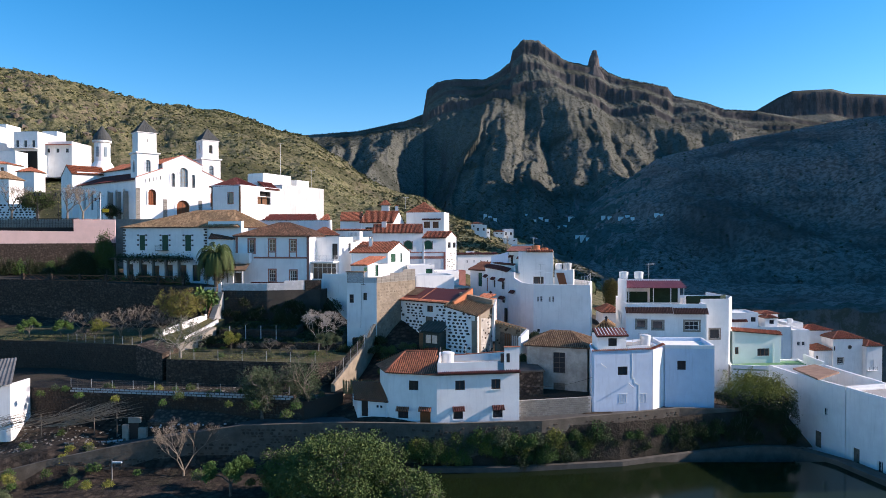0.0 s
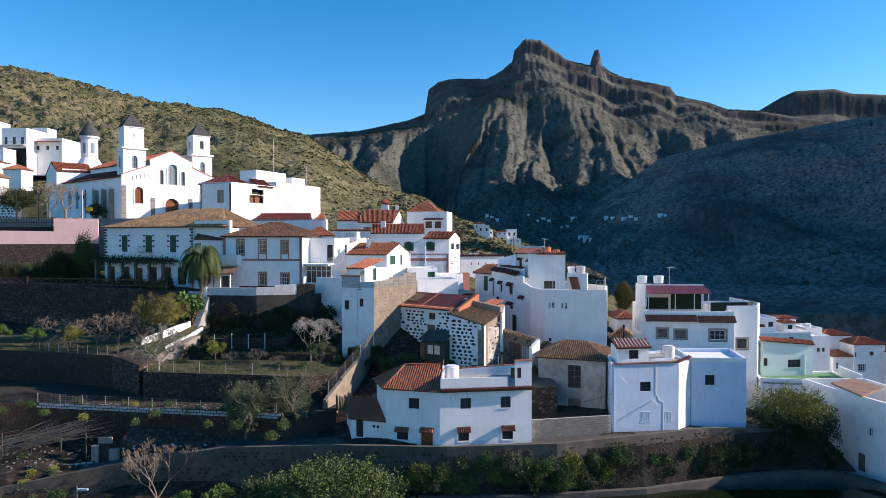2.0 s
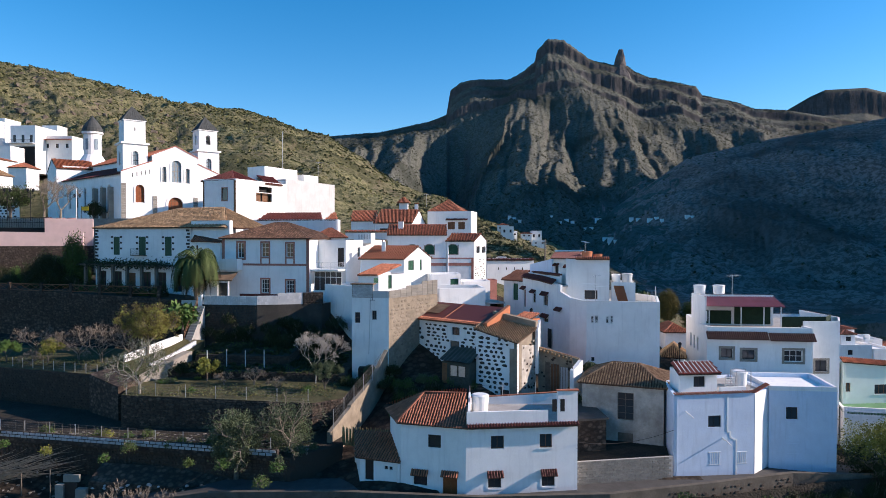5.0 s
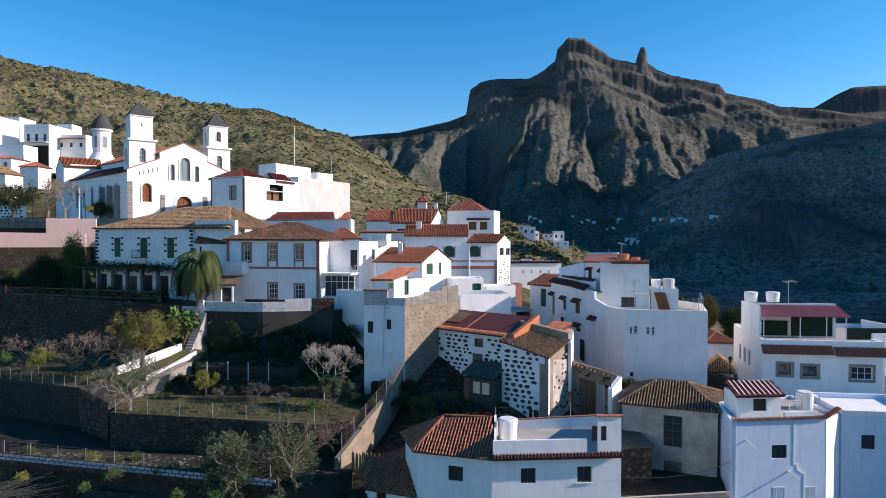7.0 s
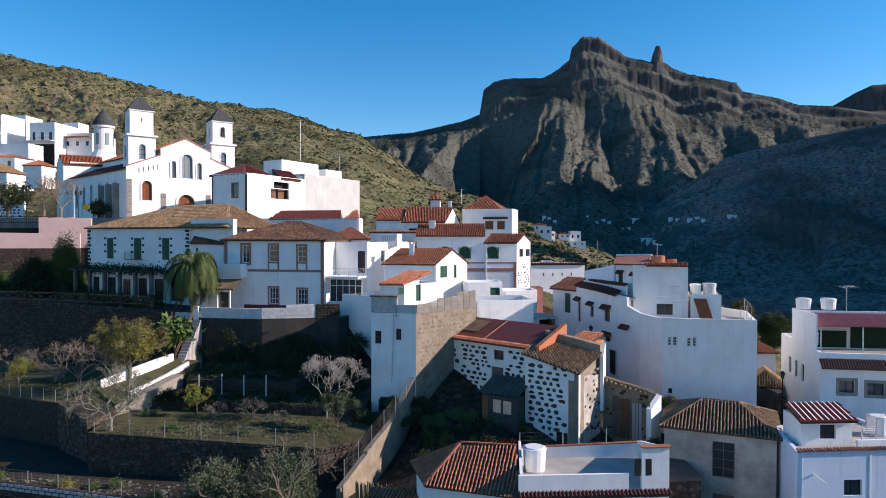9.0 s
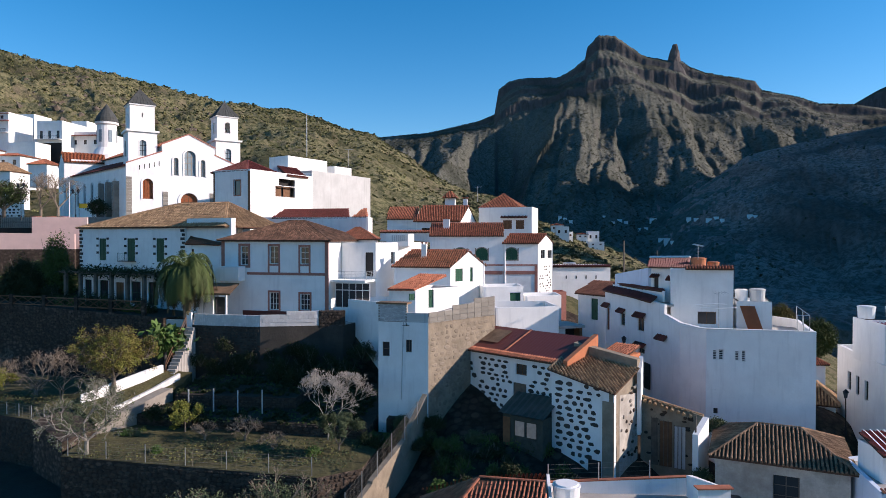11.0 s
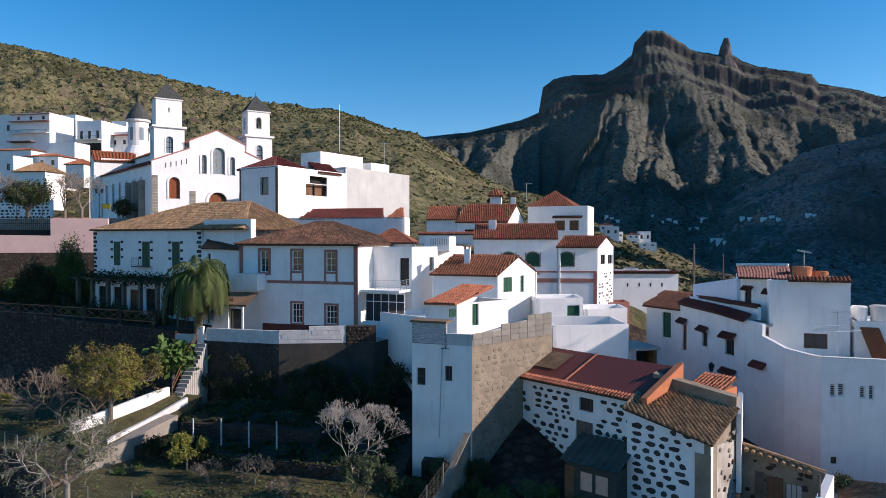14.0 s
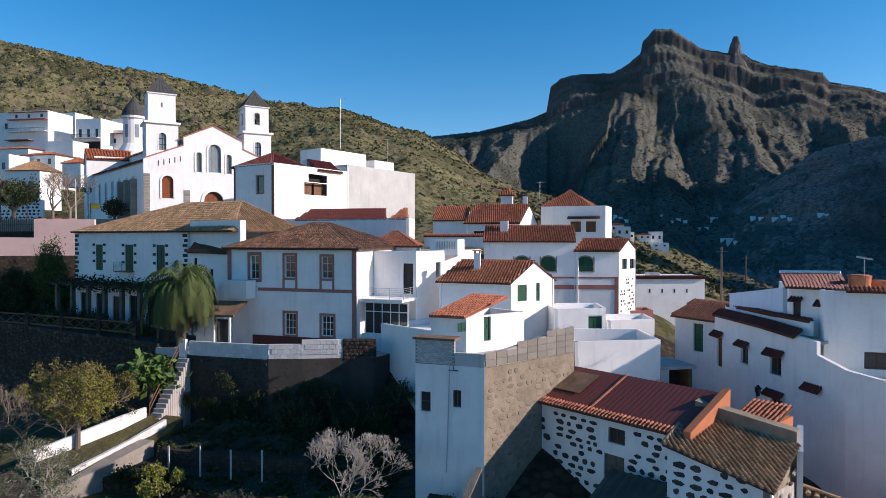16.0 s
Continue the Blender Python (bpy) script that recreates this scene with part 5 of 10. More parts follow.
# --- white block between ---
plain_house("terrace_block", "plain white stepped block on the slope", [(-21.6, 116.6), (-15.2, 112.2), (-11.5, 116.5), (-18.0, 121.0)], 14.0, 23.3)

# --- house with the lit gable and chimney ---
G3_FL = (-16.42, 119.80)
G3_PTS = [(-16.9, 119.8), (-10.0, 118.4), (-6.3, 123.6), (-13.2, 125.2)]
house_g3, G3 = house("gabled_house", "white gabled house with red tiled roof, chimney and green shutters", G3_PTS, 19.0, 27.1, WHITE, [
    (1, "shut", (0.88, 2.22, 25.27, 26.76), {}),
    (1, "door", (3.59, 4.15, 25.14, 26.84), dict(mat=GREENWOOD, panels=1)),
])
gable_roof(house_g3, G3_PTS, 27.1, 1.75, TILE, WHITE)
chimney(house_g3, -13.4, 120.9, 27.0, 29.6, 0.6)

# --- the large white house with arched green shutters ---
G_PTS = [(-14.2, 132.6), (-4.2, 133.6), (-4.6, 141.6), (-14.6, 140.6)]
house_g, G = house("arched_window_house", "large white house with arched green shutters and terracotta bands", G_PTS, 18.5, 30.75, WHITE, [
    (0, "shut", (3.39, 5.03, 27.34, 28.98), dict(arch=0.6, surround=STONE)),
    (0, "shut", (6.32, 7.95, 27.34, 28.99), dict(arch=0.6, surround=STONE)),
    (0, "band", (0.0, 10.0, 26.55, 26.75), dict(mat=TRIM)),
    (0, "band", (0.0, 10.0, 25.35, 25.85), dict(mat=TRIM)),
    (0, "band", (0.0, 10.0, 23.2, 23.5), dict(mat=DARKFRAME)),
])
gable_roof(house_g, G_PTS, 30.75, 1.7, TILE, WHITE)
chimney(house_g, -12.2, 135.4, 31.3, 33.0, 0.9)
G2_PTS = [(-4.15, 133.62), (0.6, 134.2), (2.9, 139.4), (-2.2, 139.6)]
house_g2, G2 = house("arched_window_wing", "white wing with arched green shutter and lit gable end", G2_PTS, 18.5, 29.7, WHITE, [
    (0, "shut", (0.27, 1.96, 27.36, 28.99), dict(arch=0.6, surround=STONE)),
    (1, "win", (1.03, 2.60, 27.51, 28.69), dict(bars=(1, 0))),
    (1, "win", (3.61, 5.26, 27.49, 28.63), dict(bars=(1, 0))),
    (0, "band", (0.0, 4.6, 26.55, 26.75), dict(mat=TRIM)),
    (0, "band", (0.0, 4.6, 25.35, 25.85), dict(mat=TRIM)),
    (0, "band", (4.3, 4.7, 20.0, 26.75), dict(mat=TRIM)),
])
gable_roof(house_g2, G2_PTS, 29.7, 1.2, TILE, WHITE)

# --- roofs behind ---
I_PTS = [(-23.58, 150.00), (-18.68, 150.00), (-19.33, 158.00), (-23.98, 158.00)]
house_i, I = house("upper_house", "white house with red gabled roof and terrace higher up", I_PTS, 24.0, 33.6, WHITE)
gable_roof(house_i, I_PTS, 33.6, 2.0, TILE, WHITE)
I2_PTS = [(-18.87, 149.00), (-11.44, 150.00), (-9.36, 158.00), (-16.86, 158.00)]
house_i2, I2 = house("upper_gabled_house", "white house with long red gabled roof and lit gable end", I2_PTS, 24.0, 33.2, WHITE, [
    (0, "hole", (1.2, 3.4, 29.8, 32.0)),
    (0, "win", (3.9, 6.4, 31.2, 32.2), dict(bars=(4, 2), mat=WHITEFRAME)),
])
gable_roof(house_i2, I2_PTS, 33.2, 2.6, TILE, WHITE)
chimney(house_i2, I2_PTS[1][0] + 0.5, 154.5, 34.5, 37.0, 0.7)
bm = bmesh.new()
box(bm, I_PTS[0][0] - 0.5, I2_PTS[1][0] - 1.5, 146.6, 147.0, 24.0, 31.4)
part("terrace_wall", bm, WHITE, house_i2)
shed_roof(house_i2, [Vector((I_PTS[0][0] - 0.6, 146.4, 31.3)), Vector((I2_PTS[1][0] - 1.4, 146.4, 31.3)), Vector((I2_PTS[1][0] - 1.4, 147.1, 31.6)), Vector((I_PTS[0][0] - 0.6, 147.1, 31.6))], TILE, name="coping_tiles")
H_PTS = [(-8.74, 156.00), (0.28, 154.00), (1.51, 160.00), (-8.07, 164.00)]
house_h, H = house("upper_corner_house", "white house with red hip roof and brown shutters", H_PTS, 22.0, 35.6, WHITE, [
    (0, "shut", (4.3, 5.8, 31.9, 33.4), dict(mat=BROWNWOOD)),
    (0, "shut", (6.5, 7.9, 31.9, 33.4), dict(mat=BROWNWOOD)),
    (0, "hood", (3.9, 8.5, 33.8, 34.1), dict(mat=REDTILE)),
])
parapet_roof(house_h, H_PTS, 35.2, 0.4, WHITE)
hip_roof(house_h, [(-8.63, 157.50), (-1.75, 156.00), (-0.23, 163.00), (-7.80, 164.50)], 35.6, 2.6, TILE, over=0.2, name="hip_roof")
# turret with a little tiled cap
bm = bmesh.new()
tx, ty, tz = -14.23, 162.00, 37.92
box(bm, tx - 0.9, tx + 0.9, ty - 0.9, ty + 0.9, 33.0, tz - 0.2)
lan = lone("roof_lantern", bm, WHITE, "small white roof turret with red tiled cap", "turret")
tiled_roof(lan, [(Vector((tx - 1.3, ty - 1.3, tz - 0.25)), Vector((tx + 1.3, ty - 1.3, tz - 0.25)), Vector((tx, ty, tz + 1.1))),
                 (Vector((tx + 1.3, ty - 1.3, tz - 0.25)), Vector((tx + 1.3, ty + 1.3, tz - 0.25)), Vector((tx, ty, tz + 1.1))),
                 (Vector((tx - 1.3, ty + 1.3, tz - 0.25)), Vector((tx - 1.3, ty - 1.3, tz - 0.25)), Vector((tx, ty, tz + 1.1)))], TILE)

# --- white yards and parapets in front of it ---
K_PTS = [(-4.5, 109.4), (1.9, 111.6), (0.9, 117.5), (-6.0, 116.5)]
K_TOP = 23.3
house_k, K = house("roof_yard", "white walled roof yard over a rough stone ground floor", K_PTS, 16.0, K_TOP - 1.2, WHITE)
parapet_roof(house_k, K_PTS, K_TOP - 1.2, 1.2, WHITE, floor_mat=CONCRETE)
bm = bmesh.new()
K[0].box(bm, 0.0, 4.8, 16.0, 20.5, 0.0, 0.12)
K[0].box(bm, 5.0, 7.2, 16.0, 19.0, 0.0, 0.1)
part("rubble_base", bm, MASONRY, house_k)
# flat near-black panel: the doorway's unlit depth is only its colour
bm = bmesh.new()
K[0].box(bm, 5.4, 6.2, 17.2, 19.8, 0.02, 0.14)
part("doorway", bm, UNLIT_BLACK, house_k)
bm = bmesh.new()
for s in (6.35, 6.75, 7.1):
    K[0].box(bm, s, s + 0.1, 19.4, 20.3, 0.14, 0.16)
    K[0].box(bm, s, s + 0.3, 20.2, 20.3, 0.14, 0.16)
    K[0].box(bm, s, s + 0.26, 19.85, 19.95, 0.14, 0.16)
part("painted_marks", bm, PINK, house_k)
pc = thing("lane_porch", 3.2, 112.5, 16.0, "low flat porch with a dark doorway beside a roof yard", "porch")
pf = Facade((1.95, 111.6), (4.4, 112.7))
bm = bmesh.new()
pf.box(bm, -0.05, pf.len + 0.2, 21.0, 21.25, -3.6, 0.25)
part("roof_slab", bm, CONCRETE, pc)
bm = bmesh.new()
pf.box(bm, 0.0, 0.7, 15.5, 21.0, -3.4, 0.0)
part("wall", bm, GREYWHITE, pc)
# solid near-black block stands for the unlit room behind the porch
bm = bmesh.new()
pf.box(bm, 0.7, pf.len, 15.5, 21.0, -3.4, -1.2)
part("doorway", bm, UNLIT_BLACK, pc)
bm = bmesh.new()
pf.box(bm, pf.len - 0.3, pf.len, 15.5, 21.0, -1.2, 0.0)
part("door_post", bm, BROWNWOOD, pc)
plain_house("yard_house", "low white house with green door and flat dark roof", [(-6.2, 119.5), (-1.6, 121.0), (-2.2, 126.0), (-7.2, 124.5)], 19.0, 24.6, None, 0, None,
            [(0, "door", (3.2, 4.5, 21.6, 24.0), dict(mat=GREENWOOD))])
plain_house("yard_wall_house", "white low garden building beside the lane", [(-1.4, 121.5), (3.0, 123.5), (2.5, 128.0), (-2.0, 126.5)], 18.0, 23.4)
N_PTS = [(3.0, 146.5), (12.4, 148.5), (12.0, 156.0), (2.5, 154.0)]
house_n, N = house("rear_white_house", "white house with red tiled coping and small vents", N_PTS, 12.0, 26.0, WHITE)
parapet_roof(house_n, N_PTS, 25.4, 0.5, WHITE)
f = N[0]
shed_roof(house_n, [f.at(0, 26.2, -0.3), f.at(f.len, 26.2, -0.3), f.at(f.len, 25.9, 0.25), f.at(0, 25.9, 0.25)], REDTILE, name="coping_tiles")
bm = bmesh.new()
for s in (2.4, 4.0, 5.6, 7.2):
    N[0].box(bm, s, s + 0.18, 24.0, 24.5, 0.0, 0.02)
part("vent", bm, UNLIT_BLACK, house_n)
tank(6.2, 150.5, 25.0, 1.0, 1.4, "grey metal roof tank on a white house", STEEL)
plain_house("red_yard_house", "low rust red walled yard with tiled coping", [(1.6, 137.5), (4.8, 138.6), (4.4, 142.0), (1.2, 141.0)], 17.0, 22.6, TRIM)

# --- palm house ---
P_PTS = [(-37.6, 118.5), (-23.9, 116.7), (-22.3, 128.3), (-36.0, 130.1)]
house_p, P = house("palm_house", "white two-storey house with terracotta trim and weathered hip roof", P_PTS, 20.0, 30.05, WHITE, [
    (0, "win", (2.55, 3.51, 27.12, 29.39), dict(mat=WHITEFRAME, bars=(1, 2), surround=TRIM, sw=0.3)),
    (0, "win", (6.33, 7.46, 27.30, 29.41), dict(mat=WHITEFRAME, bars=(1, 2), surround=TRIM, sw=0.22)),
    (0, "win", (10.25, 11.33, 27.30, 29.32), dict(mat=WHITEFRAME, bars=(1, 2), surround=TRIM, sw=0.22)),
    (0, "win", (6.31, 7.50, 21.90, 23.96), dict(mat=WHITEFRAME, bars=(2, 2), surround=TRIM, sw=0.22)),
    (0, "win", (10.23, 11.44, 21.94, 23.84), dict(mat=WHITEFRAME, bars=(2, 2), surround=TRIM, sw=0.22)),
    (0, "band", (0.0, 0.42, 26.3, 30.0), dict(out=0.06, name="corner_pilaster")),
    (0, "band", (13.35, 13.8, 20.2, 30.0), dict(out=0.06, name="corner_pilaster")),
    (0, "band", (3.4, 13.35, 26.0, 26.3), dict(out=0.05)),
    (0, "band", (2.8, 13.3, 20.7, 21.75), dict(out=0.05, mat=REDTILE, name="plinth")),
    (0, "band", (6.1, 6.32, 26.3, 27.1), dict(out=0.035)),
    (0, "band", (7.47, 7.69, 26.3, 27.1), dict(out=0.035)),
    (0, "band", (10.03, 10.25, 26.3, 27.1), dict(out=0.035)),
    (0, "band", (11.33, 11.55, 26.3, 27.1), dict(out=0.035)),
])
hip_roof(house_p, P_PTS, 30.05, 2.45, DARKTILE, over=0.4, label="weathered barrel-tile hip roof")
# balcony wing
Q_PTS = [(-23.35, 120.3), (-19.0, 119.5), (-14.3, 130.6), (-21.8, 131.4)]
house_q, Q = house("balcony_wing", "white flat-roofed wing with balcony and dark glazed door", Q_PTS, 18.5, 29.75, WHITE, [
    (0, "door", (3.09, 4.11, 25.77, 28.64), dict(mat=DARKFRAME, panels=1)),
    (1, "win", (3.26, 4.14, 27.15, 28.68), dict(mat=GREYWHITE, bars=(0, 0))),
])
parapet_roof(house_q, Q_PTS, 29.3, 0.5, WHITE, floor_mat=CONCRETE)
bm = bmesh.new()
Q[0].box(bm, -0.3, 4.5, 25.25, 25.5, 0.0, 3.3)
part("balcony_slab", bm, WHITE, house_q)
bf = Facade((-24.0 + 0.55, 117.05), (-19.5, 116.3))
railing(house_q, bf, 0.0, 4.1, 25.5, 1.0, 0.0, STEEL, 6, "balcony_railing")
rf = Facade((-19.4, 116.3), (-18.95, 119.5))
railing(house_q, rf, 0.0, 3.2, 25.5, 1.0, 0.0, STEEL, 6, "balcony_railing")
bm = bmesh.new()
for k in range(6):
    bf.box(bm, 0.1 + k * 0.85, 0.17 + k * 0.85, 22.3, 25.2, -0.35, -0.28)
for z in (22.3, 24.3, 25.1):
    bf.box(bm, 0.1, 4.4, z, z + 0.08, -0.36, -0.27)
porch = part("porch_frame", bm, WHITEFRAME, house_q)
bm = bmesh.new()
bf.box(bm, 0.12, 4.38, 22.35, 25.15, -0.33, -0.31)
part("pane", bm, GLASS, porch)
bm = bmesh.new()
prism(bm, [(-23.6, 117.3), (-19.1, 116.7), (-18.6, 119.6), (-23.3, 120.3)], 18.5, 22.3)
part("porch_base", bm, WHITE, house_q)
bm = bmesh.new()
box(bm, -18.6, -15.8, 124.0, 128.5, 29.3, 30.9)
part("roof_room", bm, WHITE, house_q)
bm = bmesh.new()
for k in range(8):
    box(bm, -17.9 + k * 0.25, -17.8 + k * 0.25, 123.93, 124.0, 29.95, 30.7)
part("louvre", bm, STEEL, house_q)
# landing and little porch at the left end of the palm house
por = thing("garden_porch", -37.5, 115.5, 20.3, "small garden porch with dark shingle canopy and white posts", "porch")
pf = Facade((-38.8, 114.7), (-34.6, 114.2))
bm = bmesh.new()
quad(bm, pf.at(-0.3, 24.1, 0.4), pf.at(4.4, 24.1, 0.4), pf.at(4.0, 25.1, -2.4), pf.at(0.0, 25.1, -2.4))
quad(bm, pf.at(4.0, 25.0, -2.4), pf.at(4.4, 24.0, 0.4), pf.at(-0.3, 24.0, 0.4), pf.at(0.0, 25.0, -2.4))
pf.box(bm, -0.3, 4.4, 23.9, 24.1, 0.3, 0.42)
part("canopy", bm, OLDTILE, por)
for s in (1.9, 3.6):
    bm = bmesh.new()
    pf.box(bm, s, s + 0.18, 20.3, 24.0, -0.1, 0.1)
    part("post", bm, WHITEFRAME, por)
bm = bmesh.new()
pf.box(bm, 0.0, 1.9, 20.3, 24.0, -0.3, -0.1)
part("wall", bm, WHITE, por)
bm = bmesh.new()
pf.box(bm, 2.1, 3.6, 20.3, 23.6, -0.4, -0.34)
part("door", bm, GLASS, por)
land = thing("outside_stair", -36.0, 117.0, 20.3, "white outside stair landing with solid parapet", "stair")
bm = bmesh.new()
lf = Facade((-37.6, 116.9), (-34.2, 116.4))
lf.box(bm, 0.3, 3.0, 25.3, 27.0, -1.5, 0.0)
prism(bm, [(-39.6, 117.6), (-37.3, 117.2), (-37.1, 118.4), (-39.4, 118.8)], 20.3, [25.0, 26.9, 26.9, 25.0])
part("parapet", bm, WHITE, land)

# --- long house with quoins ---
L_PTS = [(-62.9, 128.5), (-44.0, 121.9), (-40.6, 131.6), (-59.5, 138.2)]
house_l, L = house("quoined_house", "long white house with dark stone quoins and green shutters", L_PTS, 19.0, 31.8, WHITE, [
    (0, "shut", (4.06, 5.40, 27.31, 30.28), {}),
    (0, "shut", (9.53, 11.00, 27.28, 30.29), {}),
    (0, "shut", (14.96, 16.34, 27.26, 30.30), {}),
    (0, "win", (1.0, 2.4, 21.6, 24.6), dict(bars=(1, 1), mat=GREENWOOD)),
    (0, "win", (4.0, 5.8, 21.6, 24.6), dict(bars=(1, 1), mat=GREENWOOD)),
    (0, "door", (7.2, 8.8, 21.2, 24.4), dict(mat=BROWNWOOD)),
    (0, "win", (10.2, 12.0, 21.6, 24.6), dict(bars=(1, 1), mat=GREENWOOD)),
    (0, "win", (13.4, 15.2, 21.6, 24.6), dict(bars=(1, 1), mat=GREENWOOD)),
    (0, "win", (16.6, 18.4, 21.6, 24.6), dict(bars=(1, 1), mat=GREENWOOD)),
])
p = [Vector((q[0], q[1], 31.75)) for q in L_PTS]
u, v = (p[1] - p[0]).normalized(), (p[3] - p[0]).normalized()
e0, e1, e2, e3 = p[0] - (u + v) * 0.35, p[1] - v * 0.35 + u * 7.0, p[2] + u * 7.0 + v * 0.35, p[3] - (u - v) * 0.35
r0, r1 = p[0] + u * 13.5 + v * 5.0 + Vector((0, 0, 3.3)), p[0] + u * 22.5 + v * 5.0 + Vector((0, 0, 3.3))
tiled_roof(house_l, [(e0, e1, r1, r0), (e2, e3, r0, r1), (e3, e0, r0), (e1, e2, r1)], TANTILE, [(r0, r1), (r0, e0), (r1, e1), (r1, e2)], label="sun-bleached barrel-tile hip roof")
rnd = random.Random(12)
for s0 in (0.0, L[0].len - 0.75):
    for k in range(12):
        w = 0.75 if k % 2 else 0.5
        a = s0 if s0 == 0 else L[0].len - w
        bm = bmesh.new()
        L[0].box(bm, a, a + w * rnd.uniform(0.9, 1.0), 25.4 + k * 0.52, 25.4 + k * 0.52 + 0.34, 0.0, 0.05)
        part("quoin", bm, DARKSTONE, house_l, "dark basalt quoin block")
for q in ((4.06, 5.40, 27.31, 30.28), (9.53, 11.00, 27.28, 30.29), (14.96, 16.34, 27.26, 30.30)):
    for k in range(3):
        z = q[2] + 0.9 + k * 0.95
        for a in (q[0] - 0.55, q[1] + 0.12):
            bm = bmesh.new()
            L[0].box(bm, a, a + 0.43, z, z + 0.3, 0.0, 0.045)
            part("window_quoin", bm, DARKSTONE, house_l)
bal = (8.46, 11.20, 27.34, 28.57)
bm = bmesh.new()
L[0].box(bm, bal[0], bal[1], bal[2] - 0.12, bal[2], 0.0, 0.7)
part("balcony_slab", bm, GREYWOOD, house_l)
railing(house_l, L[0], bal[0], bal[1], bal[2], 1.0, 0.68, GREENWOOD, 8, "balcony_railing")
# white stepped blocks between the long house and the palm house
fw = [(p[1] + v * 0.3 + u * 0.02).xy[:], (p[1] + v * 0.3 + u * 7.4).xy[:], (p[1] + v * 1.0 + u * 7.4).xy[:], (p[1] + v * 1.0 + u * 0.02).xy[:]]
plain_house("white_firewall_block", "tall plain white block between two tiled roofs", fw, 20.0, 32.75)
lb_pts = [(-43.28, 120.80), (-38.09, 119.80), (-39.40, 122.50), (-44.27, 122.50)]
lb, LBF = house("link_house", "low white link between houses with small windows and tiled lean-to", lb_pts, 19.0, 29.6, WHITE, [
    (0, "win", (0.75, 1.15, 28.0, 29.0), dict(bars=(0, 0))),
    (0, "win", (2.75, 3.2, 27.2, 27.9), dict(bars=(1, 0))),
])
shed_roof(lb, [Vector((lb_pts[0][0], lb_pts[0][1] - 0.3, 29.6)), Vector((lb_pts[1][0], lb_pts[1][1] - 0.3, 29.6)), Vector((lb_pts[1][0], 122.3, 30.7)), Vector((lb_pts[0][0], 122.3, 30.9))], TILE)

# --- row behind the palm house ---
Y_PTS = [(-39.34, 133.00), (-22.60, 131.50), (-23.22, 137.00), (-41.34, 139.00)]
house_y, Y = house("row_house", "low white row house with dark red tiled roof", Y_PTS, 24.0, 33.3, WHITE)
for t0, t1 in ((0.15, 0.84), (0.86, 1.0)):
    a, b = Vector((*Y_PTS[0], 33.2)).lerp(Vector((*Y_PTS[1], 33.2)), t0), Vector((*Y_PTS[0], 33.2)).lerp(Vector((*Y_PTS[1], 33.2)), t1)
    c, d = b + Vector((-0.9, 3.0, 1.3)), a + Vector((0.9, 3.0, 1.3))
    tiled_roof(house_y, [(a, b, c, d)], REDTILE if t0 < 0.5 else TILE, [(d, c)], name="roof")
plain_house("red_roof_link", "small red tiled roof link between white houses", [(-25.36, 126.00), (-20.06, 124.00), (-20.71, 129.00), (-26.11, 131.00)], 24.0, 30.2, None, 1.5, TILE)

# --- tall white house beside the church ---
X_PTS = [(-51.5, 145.6), (-44.2, 143.0), (-38.4, 156.4), (-45.8, 159.4)]
house_x, X = house("tall_white_house", "tall white house with brown window, stone base and loggia", X_PTS, 29.0, 41.0, WHITE, [
    (0, "win", (4.41, 5.77, 37.19, 39.60), dict(mat=BROWNWOOD, bars=(0, 0), surround=TRIM, sw=0.12)),
    (1, "hole", (5.56, 10.25, 37.28, 39.04)),
    (1, "hole", (6.41, 10.26, 39.15, 40.30)),
])
bm = bmesh.new()
X[0].box(bm, 0.0, X[0].len, 29.0, 34.2, 0.0, 0.06)
part("stone_base", bm, STONE, house_x)
for s0, s1 in ((7.3, 7.78), (0.0, 0.3)):
    bm = bmesh.new()
    X[0].box(bm, s0, s1, 34.2, 41.0, 0.0, 0.05)
    part("corner_trim", bm, BROWNWOOD, house_x)
bm = bmesh.new()
q = (5.56, 10.25, 37.28, 39.04)
X[1].box(bm, q[0] + 0.2, (q[0] + q[1]) / 2 - 0.1, q[2], q[3], -0.9, -0.85)
X[1].box(bm, (q[0] + q[1]) / 2 + 0.4, q[1] - 0.2, q[2], q[3], -0.9, -0.85)
part("loggia_door", bm, BROWNWOOD, house_x)
hip_roof(house_x, [(-51.3, 146.2), (-44.8, 143.9), (-42.2, 149.6), (-48.6, 152.2)], 41.0, 2.2, REDTILE, over=0.6, label="dark red tiled corner roof")
parapet_roof(house_x, X_PTS, 40.9, 0.4, WHITE)
f = X[1]
tiled_roof(house_x, [(f.at(8.2, 40.9, 0.25), f.at(13.4, 40.9, 0.25), f.at(13.0, 42.7, -2.2), f.at(8.2, 42.7, -2.2))], REDTILE, name="dormer_roof")
bm = bmesh.new()
f.box(bm, 8.3, 13.3, 40.9, 42.6, -3.2, -2.2)
part("dormer", bm, WHITE, house_x)
X2_PTS = [(-38.4, 156.4), (-31.4, 172.5), (-41.0, 177.0), (-48.0, 161.0)]
house_x2, X2 = house("grey_wall_block", "plain grey-white rendered block with flat roof", X2_PTS, 29.0, 42.3, [GREYWHITE, GREYWHITE, WHITE, WHITE])
parapet_roof(house_x2, X2_PTS, 42.0, 0.4, GREYWHITE)
plain_house("roof_room_block", "white stepped rooftop rooms with parapets", [(-43.5, 158.5), (-39.0, 168.0), (-43.5, 170.5), (-48.0, 161.0)], 41.5, 45.3)
